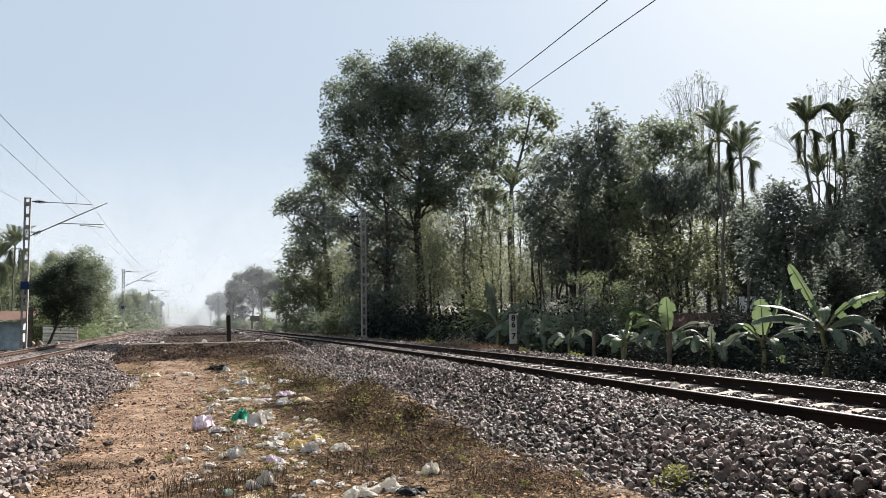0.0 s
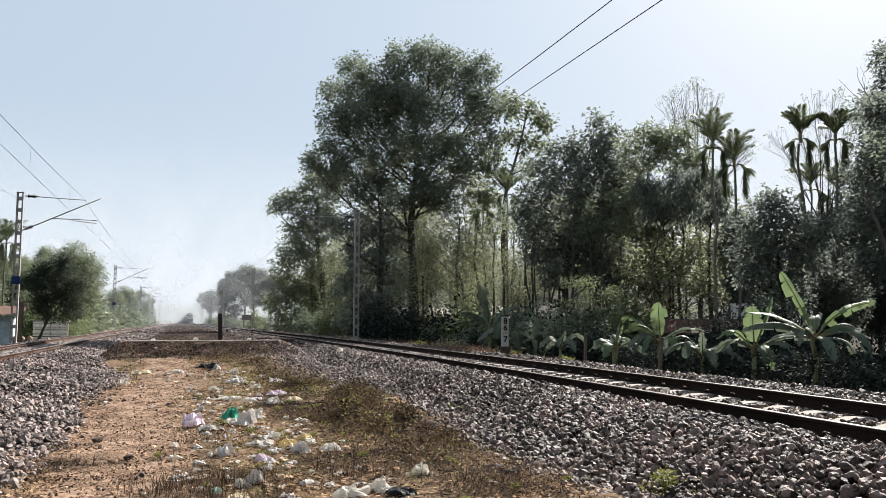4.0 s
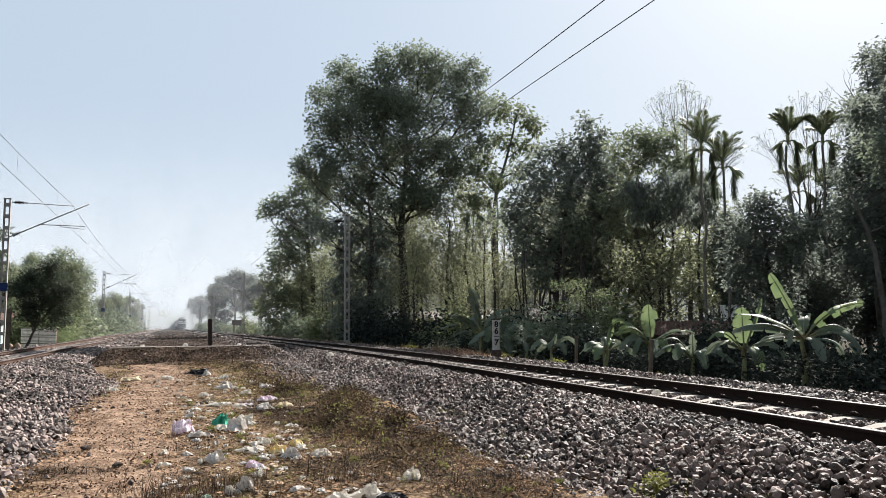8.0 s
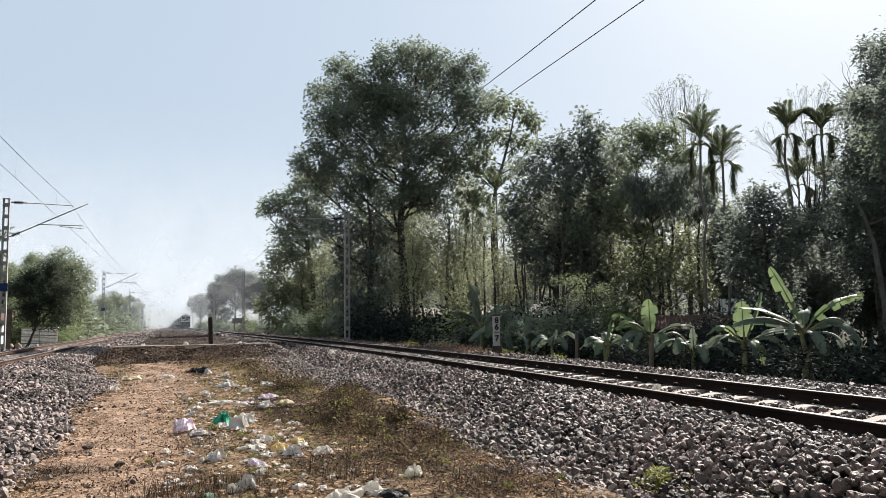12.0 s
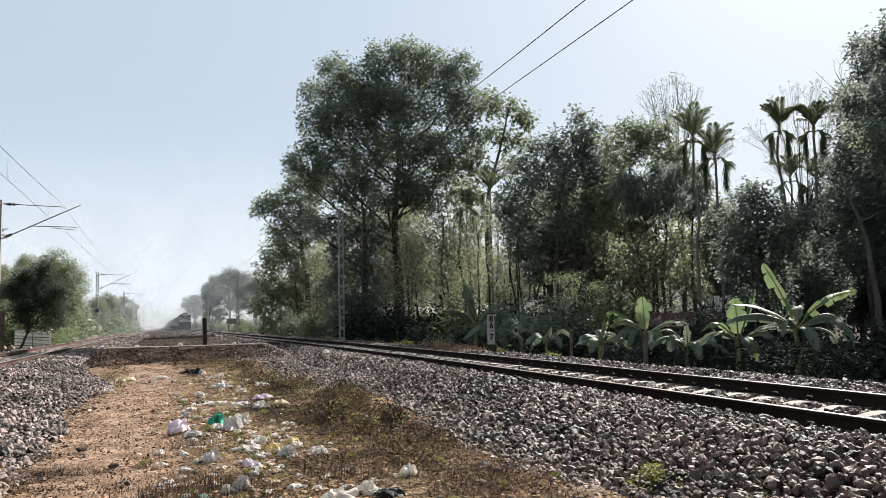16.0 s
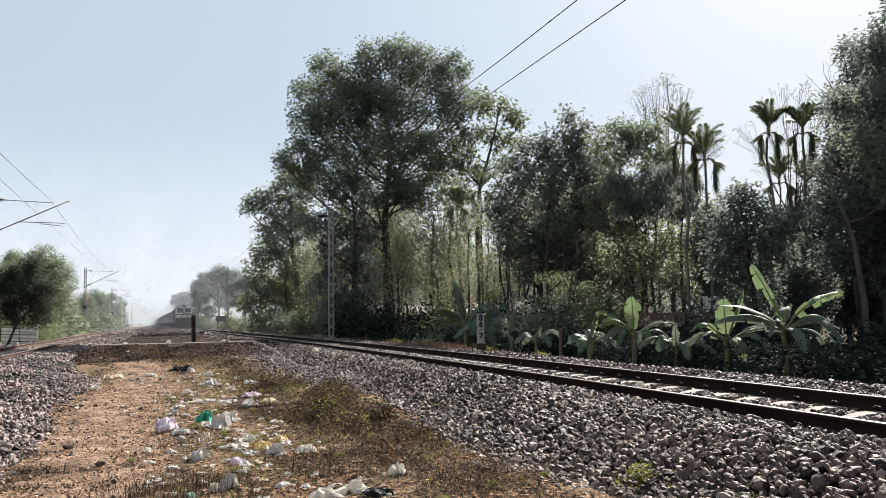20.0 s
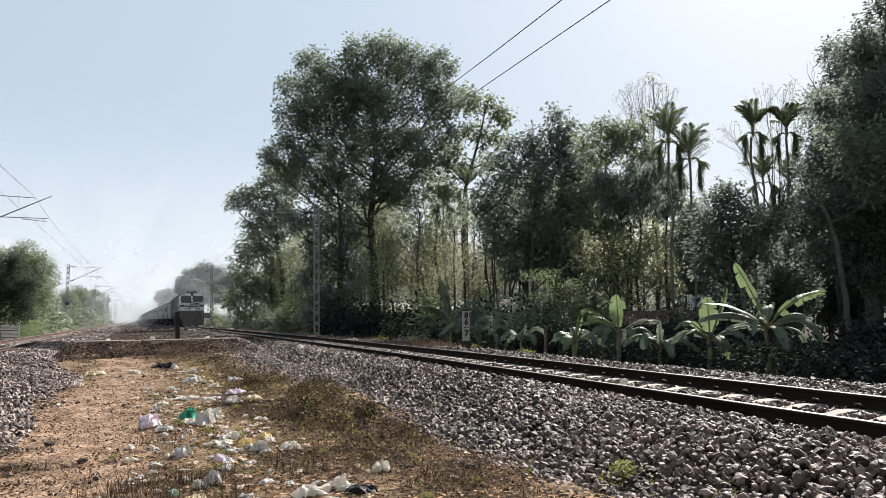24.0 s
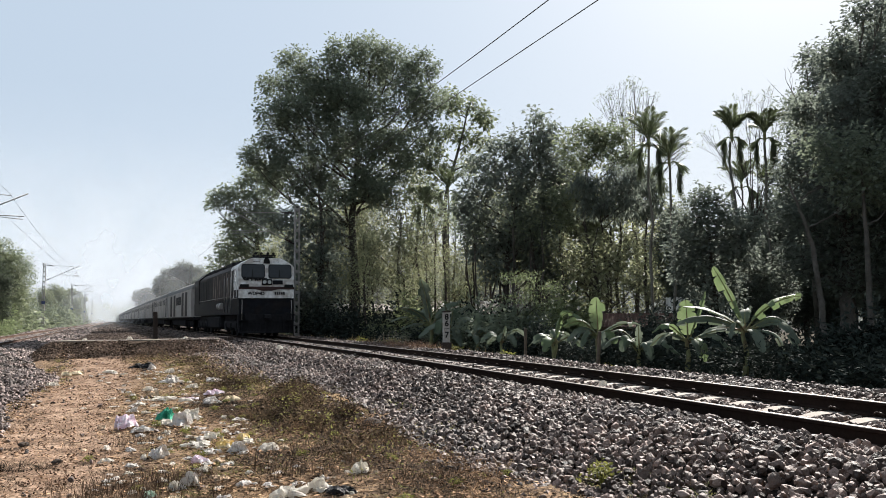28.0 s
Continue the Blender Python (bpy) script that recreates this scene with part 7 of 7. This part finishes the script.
M_DULLGLASS = shader("dusty_window_glass", (0.03, 0.03, 0.03), 0.6, vary=0.15, spec=0.1)
M_LENS = shader("lamp_lens", (0.42, 0.44, 0.43), 0.15, vary=0.05, spec=0.5)


def slab(bm, outline, y0, y1, mat=0):
    """An outline of (x, z) points carried from y0 to y1, closed at both ends."""
    a = [bm.verts.new((x, y0, z)) for x, z in outline]
    b = [bm.verts.new((x, y1, z)) for x, z in outline]
    n = len(a)
    made = [bm.faces.new((a[k], a[(k + 1) % n], b[(k + 1) % n], b[k])) for k in range(n)]
    made += [bm.faces.new(a[::-1]), bm.faces.new(b)]
    for f in made:
        f.material_index = mat
    bmesh.ops.recalc_face_normals(bm, faces=bm.faces)


def rounded(x0, x1, z0, z1, r):
    """The outline of a rectangle with rounded corners."""
    out = []
    for cx, cz, a0 in ((x1 - r, z1 - r, 0), (x0 + r, z1 - r, 90), (x0 + r, z0 + r, 180), (x1 - r, z0 + r, 270)):
        out += [(cx + r * math.cos(radians(a0 + a)), cz + r * math.sin(radians(a0 + a))) for a in (0, 30, 60, 90)]
    return out


def bogie(parent, y, wheels, r):
    bm = bmesh.new()
    span = 1.85 * (wheels - 1)
    for s in (-1, 1):
        box(bm, s * 1.2 - 0.08, s * 1.2 + 0.08, y - span / 2 - 0.7, y + span / 2 + 0.7, 0.45, 0.85, bevel=0.05)
        for k in range(wheels):
            box(bm, s * 1.2 - 0.14, s * 1.2 + 0.14, y - span / 2 + 1.85 * k - 0.18, y - span / 2 + 1.85 * k + 0.18, 0.32, 0.75, bevel=0.04)
    box(bm, -1.1, 1.1, y - 0.3, y + 0.3, 0.5, 0.95)
    b = part("bogie", bm, M_UNDER, parent)
    for k in range(wheels):
        wb = bmesh.new()
        for s in (-1, 1):
            yy = y - span / 2 + 1.85 * k
            rod(wb, (s * 0.80, yy, r), (s * 0.93, yy, r), r, sides=20)
            rod(wb, (s * 0.77, yy, r), (s * 0.80, yy, r), r + 0.028, sides=20)
        rod(wb, (-0.8, y - span / 2 + 1.85 * k, r), (0.8, y - span / 2 + 1.85 * k, r), 0.09)
        part("wheelset", wb, M_UNDER, b)


def locomotive():
    t = thing("diesel_locomotive", "white-faced dark diesel locomotive with twin windscreens", "locomotive")
    face = [(-1.46, 2.05), (1.46, 2.05), (1.48, 3.5), (1.47, 3.7), (1.42, 3.8), (1.30, 3.89), (0.86, 4.15), (0.72, 4.2), (-0.72, 4.2), (-0.86, 4.15), (-1.30, 3.89), (-1.42, 3.8), (-1.47, 3.7), (-1.48, 3.5)]
    bm = bmesh.new()
    slab(bm, face, 0.0, 2.6)
    for v in bm.verts:              # the face leans back above the sill
        if v.co.y < 0.1 and v.co.z > 3.0:
            v.co.y += (v.co.z - 3.0) * 0.12
    part("cab", bm, M_LOCO_WHITE, t, "white cab")
    bm = bmesh.new()
    slab(bm, [(-1.44, 1.2), (1.44, 1.2), (1.455, 2.048), (-1.455, 2.048)], 0.05, 20.4)
    part("sill", bm, M_LOCO_DARK, t, "dark sill under the cab")
    # windscreens with rounded corners, set in dark rubber
    lean = Matrix.Translation((0, 0.065, 3.5)) @ pose(0, 0, 0, rx=-6.8) @ Matrix.Translation((0, 0, -3.5))
    for s, w in ((-1, 1.16), (1, 1.16)):
        x0 = 0.13 if s > 0 else -0.13 - w
        bm = bmesh.new()
        slab(bm, rounded(x0 - 0.04, x0 + w + 0.04, 3.10, 3.86, 0.13), -0.025, 0.02)
        rub = part("windscreen_frame", bm, M_BLACK, t, m=lean)
        bm = bmesh.new()
        slab(bm, rounded(x0, x0 + w, 3.14, 3.82, 0.10), -0.034, -0.026)
        part("pane", bm, M_GLASS, rub, "dark glass")
        part("wiper", new_box(x0 + w * 0.45, x0 + w * 0.48, -0.05, -0.036, 3.1, 3.55), M_BLACK, rub)
    # paint: band, grime drips below the glass, lettering
    for s in (-1, 1):
        part("band", new_box(0.62 * s if s > 0 else -1.462, 1.462 if s > 0 else -0.62, -0.006, 0.0, 2.52, 2.66), M_BAND, t, "dark red-brown band")
        bm = bmesh.new()
        box(bm, s * 1.18 - 0.24, s * 1.18 + 0.24, -0.03, 0.0, 2.6, 2.78, bevel=0.01)
        part("marker_lamp", bm, M_BLACK, t)
    bm = bmesh.new()
    slab(bm, [(-0.62, 2.66), (0.62, 2.66), (0.62, 2.52), (0.25, 2.44), (-0.25, 2.44), (-0.62, 2.52)], -0.006, 0.0)
    part("band", bm, M_BAND, t)
    drip = random.Random(3)
    for k in range(20):
        x = -1.26 + 0.063 * k
        part("grime_streak", new_box(x, x + 0.06, -0.004, 0.0, 3.06 - drip.uniform(0.0, 0.12), 3.12), M_BLACK, t)
    lettering("WDP4D", 0.25, M_BLACK, "class_letters", t, pose(-0.56, -0.006, 2.29, 90), 0.003)
    for k in range(5):
        part("digit_bar", new_box(0.42 + 0.115 * k, 0.50 + 0.115 * k, -0.005, 0.0, 2.23, 2.39), M_BLACK, t)
    hl = part("headlight_box", new_box(-0.27, 0.27, -0.07, 0.02, 2.74, 3.06, bevel=0.02), M_BLACK, t)
    for x in (-0.13, 0.13):
        bm = bmesh.new()
        rod(bm, (x, -0.085, 2.9), (x, -0.06, 2.9), 0.10, sides=18)
        part("headlight", bm, M_LENS, hl, "round clear headlamp")
    part("badge", new_box(0.30, 0.85, -0.03, -0.001, 2.78, 3.0, bevel=0.008), M_LOCO_DARK, t, "dark panel")
    part("side_plate", new_box(0.88, 1.36, -0.012, 0.0, 2.74, 3.08), M_LOCO_WHITE, t)
    bm = bmesh.new()
    slab(bm, [(-0.17, 3.9), (0.17, 3.9), (0.15, 4.08), (0.1, 4.18), (0.0, 4.22), (-0.1, 4.18), (-0.15, 4.08)], 0.06, 0.3)
    part("roof_lamp", bm, M_BLACK, t)
    for s in (-1, 1):
        for k in range(3):
            part("louvre", new_box(s * 0.52 - 0.18, s * 0.52 + 0.18, 0.115 + 0.012 * k, 0.14 + 0.012 * k, 3.98 + 0.045 * k, 4.002 + 0.045 * k), M_LOCO_DARK, t)
    horn = part("roof_horn", new_box(-0.65, 0.65, 0.78, 0.9, 4.36, 4.42, bevel=0.01), M_UNDER, t)
    for x in (-0.5, -0.2, 0.15, 0.45):
        bm = bmesh.new()
        rod(bm, (x, 0.5, 4.47), (x, 0.95, 4.47), 0.07, 0.03, sides=10)
        part("trumpet", bm, M_UNDER, horn)
    for x in (-0.6, 0.56):
        part("bracket", new_box(x, x + 0.04, 0.8, 0.86, 4.18, 4.36), M_UNDER, horn)
    part("roof_box", new_box(-0.55, 0.55, 1.0, 2.2, 4.19, 4.36, bevel=0.03), M_LOCO_DARK, t)
    # pilot, buffers, coupler
    bm = bmesh.new()
    slab(bm, [(-1.42, 0.22), (1.42, 0.22), (1.46, 0.75), (1.46, 1.2), (-1.46, 1.2), (-1.46, 0.75)], 0.02, 0.35)
    part("pilot", bm, M_UNDER, t, "black pilot plate")
    guard = part("cowcatcher", new_box(-1.35, 1.35, -0.1, 0.0, 0.2, 0.3, bevel=0.01), M_UNDER, t)
    for k in range(9):
        part("bar", new_box(-1.3 + 0.31 * k, -1.22 + 0.31 * k, -0.08, 0.02, 0.303, 0.78), M_UNDER, guard)
    for s in (-1, 1):
        for z in (0.55, 0.85, 1.15):
            part("step", new_box(s * 1.28 - 0.2, s * 1.28 + 0.2, -0.16, 0.02, z, z + 0.03), M_UNDER, t)
    for s in (-1, 1):
        bm = bmesh.new()
        rod(bm, (s * 0.98, 0.02, 1.08), (s * 0.98, -0.42, 1.08), 0.09, sides=12)
        rod(bm, (s * 0.98, -0.42, 1.08), (s * 0.98, -0.46, 1.08), 0.22, sides=16)
        part("buffer", bm, M_UNDER, t)
        bm = bmesh.new()
        for z in (1.3, 1.9):
            rod(bm, (s * 1.3, -0.12, z), (s * 1.3, 0.06, z), 0.018)
        rod(bm, (s * 1.3, -0.12, 0.9), (s * 1.3, -0.12, 1.95), 0.018)
        part("handrail", bm, M_GALV, t)
    bm = bmesh.new()
    box(bm, -0.16, 0.16, -0.5, 0.05, 0.95, 1.2, bevel=0.04)
    part("coupler", bm, M_UNDER, t)
    # body side: cab door, hood, its doors, roof gear
    for s in (-1, 1):
        part("side_window", new_box(s * 1.475 - 0.006, s * 1.475 + 0.006, 0.7, 1.35, 2.95, 3.65), M_GLASS, t)
        part("cab_door", new_box(s * 1.48 - 0.008, s * 1.48 + 0.008, 1.65, 2.3, 2.08, 3.6), M_LOCO_SIDE, t)
        for y in (0.55, 1.45, 2.42):
            part("pillar", new_box(s * 1.486 - 0.008, s * 1.486 + 0.008, y, y + 0.1, 2.1, 3.62), M_LOCO_WHITE, t)
        part("cab_side_panel", new_box(s * 1.478 - 0.006, s * 1.478 + 0.006, 0.06, 2.56, 2.07, 2.5), M_LOCO_SIDE, t)
    bm = bmesh.new()
    slab(bm, [(-1.38, 1.95), (1.38, 1.95), (1.38, 3.7), (1.05, 4.02), (-1.05, 4.02), (-1.38, 3.7)], 2.7, 17.6)
    part("hood", bm, M_LOCO_SIDE, t, "grey-brown machine hood")
    for s in (-1, 1):
        for k in range(16):
            part("hood_door", new_box(s * 1.39 - 0.012, s * 1.39 + 0.012, 3.0 + 0.9 * k, 3.78 + 0.9 * k, 2.1, 3.55), M_LOCO_SIDE if k < 9 else M_LOCO_DARK, t)
        for k in range(9):
            part("hood_post", new_box(s * 1.395 - 0.02, s * 1.395 + 0.02, 2.72 + 0.9 * k, 2.98 + 0.9 * k, 2.1, 3.6 - 0.1 * (k % 2)), M_LOCO_PANEL, t, "pale upright strip")
        for y in (2.66, 3.9, 5.0):
            bm = bmesh.new()
            rod(bm, (s * 1.47, y, 1.3), (s * 1.47, y, 3.3), 0.025)
            part("pipe", bm, M_GALV, t)
        bm = bmesh.new()
        rod(bm, (s * 1.43, 2.7, 2.2), (s * 1.43, 17.4, 2.2), 0.02)
        part("grab_rail", bm, M_GALV, t)
        bm = bmesh.new()
        box(bm, s * 1.0 - 0.4, s * 1.0 + 0.4, 7.4, 13.0, 0.35, 1.15, bevel=0.12)
        part("fuel_tank", bm, M_UNDER, t)
        for k in range(2):
            bm = bmesh.new()
            rod(bm, (s * 1.44, 5.6 + 0.95 * k, 1.72), (s * 1.44, 6.4 + 0.95 * k, 1.72), 0.19, sides=12)
            part("air_reservoir", bm, M_GALV, t)
    bm = bmesh.new()
    slab(bm, [(-1.44, 1.95), (1.44, 1.95), (1.46, 3.75), (0.9, 4.25), (-0.9, 4.25), (-1.46, 3.75)], 17.7, 20.4)
    part("rear_cab", bm, M_LOCO_DARK, t)
    for y0, y1, h in ((3.2, 5.0, 0.22), (6.0, 8.6, 0.3), (9.6, 12.6, 0.26), (13.2, 17.0, 0.3)):
        part("roof_gear", new_box(-0.9, 0.9, y0, y1, 4.02, 4.02 + h, bevel=0.05), M_UNDER, t)
    part("underfloor_casing", new_box(-1.05, 1.05, 0.5, 20.0, 0.38, 1.2, bevel=0.05), M_UNDER, t)
    bogie(t, 3.6, 3, 0.55), bogie(t, 16.6, 3, 0.55)
    return t


COACH_L = 22.3


def carriage(label, van=False):
    t = thing("railway_coach", label, "railway coach", "coaches of the train")
    bm = bmesh.new()
    slab(bm, [(-1.6, 1.12), (1.6, 1.12), (1.62, 2.0), (1.62, 3.05), (1.58, 3.3), (-1.58, 3.3), (-1.62, 3.05), (-1.62, 2.0)], 0.35, COACH_L - 0.35)
    part("body", bm, M_COACH, t)
    bm = bmesh.new()
    slab(bm, [(-1.6, 3.3), (1.6, 3.3), (1.45, 3.62), (1.0, 3.88), (0.0, 4.0), (-1.0, 3.88), (-1.45, 3.62)], 0.3, COACH_L - 0.3)
    part("roof", bm, M_COACH_ROOF, t)
    bm = bmesh.new()
    box(bm, -1.5, 1.5, 0.3, COACH_L - 0.3, 0.9, 1.12)
    box(bm, -1.45, 1.45, 6.0, 16.3, 0.4, 0.9, bevel=0.05)
    box(bm, -0.9, 0.9, 0.8, COACH_L - 0.8, 0.4, 0.9)
    part("underframe", bm, M_UNDER, t)
    for y in (0.12, COACH_L - 0.12):
        part("gangway", new_box(-0.75, 0.75, y - 0.24, y + 0.24, 1.15, 3.5), M_UNDER, t)
    for s in (-1, 1):
        xs = (s * 1.625 - 0.008, s * 1.625 + 0.008)
        for y in ((1.0, COACH_L - 1.8) if not van else (3.2, 6.0, 13.5, 17.0)):
            part("door", new_box(*xs, y, y + (0.8 if not van else 1.6), 1.2, 3.15), M_UNDER if not van else M_LOCO_SIDE, t, "dark recessed door")
        if not van:
            for k in range(8):
                y = 3.0 + 2.1 * k
                w = part("window", new_box(*xs, y, y + 0.62, 2.5, 3.0, bevel=0.004), M_UNDER, t)
                part("pane", new_box(s * 1.632 - 0.004, s * 1.632 + 0.004, y + 0.06, y + 0.56, 2.56, 2.94), M_DULLGLASS, w)
        else:
            for k in range(5):
                part("louvre", new_box(*xs, 8.2 + 0.9 * k, 8.9 + 0.9 * k, 2.2, 2.9), M_LOCO_DARK, t)
        part("sole_bar", new_box(s * 1.6 - 0.03, s * 1.6 + 0.03, 0.35, COACH_L - 0.35, 1.05, 1.14), M_LOCO_SIDE, t)
    for y in (4.0, 11.0, 18.0):
        bm = bmesh.new()
        rod(bm, (0.5, y, 3.9), (0.5, y, 4.12), 0.16, 0.2, sides=10)
        part("roof_ventilator", bm, M_COACH_ROOF, t)
    bogie(t, 3.4, 2, 0.45), bogie(t, COACH_L - 3.4, 2, 0.45)
    return t


loco = locomotive()
van = carriage("pale grey luggage van with dark louvred doors", True)
coach = carriage("pale grey passenger coach with a row of dark windows")
train = [(loco, 0.0, 20.6), (van, 20.9, COACH_L), (coach, 20.9 + 22.6, COACH_L)]
for k in range(2, 15):
    train.append((copy_thing(coach, Matrix()), 20.9 + 22.6 * k, COACH_L))

# ---- haze: see-through sheets across the line that stand in for it ----
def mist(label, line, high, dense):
    """A see-through curtain standing in for haze along a line of ground, thinning upwards."""
    m = bpy.data.materials.new("haze_veil")
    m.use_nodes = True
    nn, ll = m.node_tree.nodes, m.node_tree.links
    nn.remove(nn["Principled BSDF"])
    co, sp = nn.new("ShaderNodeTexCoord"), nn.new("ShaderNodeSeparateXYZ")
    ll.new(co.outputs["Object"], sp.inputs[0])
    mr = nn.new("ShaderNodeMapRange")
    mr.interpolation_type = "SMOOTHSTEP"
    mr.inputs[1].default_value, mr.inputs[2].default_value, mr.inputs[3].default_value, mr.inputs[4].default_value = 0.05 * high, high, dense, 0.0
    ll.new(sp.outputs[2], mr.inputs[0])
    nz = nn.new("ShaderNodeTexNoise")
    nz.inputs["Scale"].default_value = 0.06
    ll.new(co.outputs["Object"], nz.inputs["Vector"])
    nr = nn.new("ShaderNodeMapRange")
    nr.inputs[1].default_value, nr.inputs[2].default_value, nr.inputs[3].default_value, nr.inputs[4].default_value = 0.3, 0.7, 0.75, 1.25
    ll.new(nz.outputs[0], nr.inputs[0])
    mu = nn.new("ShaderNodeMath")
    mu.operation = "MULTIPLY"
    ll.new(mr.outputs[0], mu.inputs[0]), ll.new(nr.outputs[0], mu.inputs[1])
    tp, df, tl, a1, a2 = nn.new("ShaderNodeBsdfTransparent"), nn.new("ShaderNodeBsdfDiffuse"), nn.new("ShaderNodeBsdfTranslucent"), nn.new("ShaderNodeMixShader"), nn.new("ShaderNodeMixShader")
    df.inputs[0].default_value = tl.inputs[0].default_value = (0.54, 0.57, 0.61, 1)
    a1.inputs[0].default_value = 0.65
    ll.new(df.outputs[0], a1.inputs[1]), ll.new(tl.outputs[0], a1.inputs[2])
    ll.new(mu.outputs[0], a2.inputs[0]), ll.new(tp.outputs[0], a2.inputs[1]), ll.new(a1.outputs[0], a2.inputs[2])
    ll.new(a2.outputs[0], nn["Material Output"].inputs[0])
    bm = bmesh.new()
    lo = [bm.verts.new((x, y, -0.3)) for x, y in line]
    hi = [bm.verts.new((x, y, high)) for x, y in line]
    for k in range(len(line) - 1):
        bm.faces.new((lo[k], lo[k + 1], hi[k + 1], hi[k]))
    return tagged(part("mist_bank", bm, m, None), label, "mist", kind="stuff")


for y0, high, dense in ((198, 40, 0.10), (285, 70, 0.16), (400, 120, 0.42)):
    mist("thin see-through sheet standing in for bluish-white haze over the line", [(-320 + 640 * k / 24, y0) for k in range(25)], high, dense)

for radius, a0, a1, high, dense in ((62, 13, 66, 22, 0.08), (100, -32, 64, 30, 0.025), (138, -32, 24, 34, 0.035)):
    mist("thin see-through sheet standing in for sunlit haze among the trees and over the line", [(radius * math.sin(radians(a0 + (a1 - a0) * k / 24)), radius * math.cos(radians(a0 + (a1 - a0) * k / 24))) for k in range(25)], high, dense)


# ---- what moves ----
def motions():
    front_end, speed = 42.0, 15.0       # it gathers speed until it has come within 190 metres
    for ob, back, length in train:
        rows = []
        for k in range(29):
            slow = max(0.0, 18.0 - k)
            y = front_end + speed * (28 - k) - 2.4 * slow * slow / (slow + 3.0) + back
            xa, xb = float(right_x(y)), float(right_x(y + length))
            rows.append((k, pose(xa, y, RAIL_TOP, rz=-math.degrees(math.atan2(xb - xa, length)))))
        walk(ob, rows)


motions()
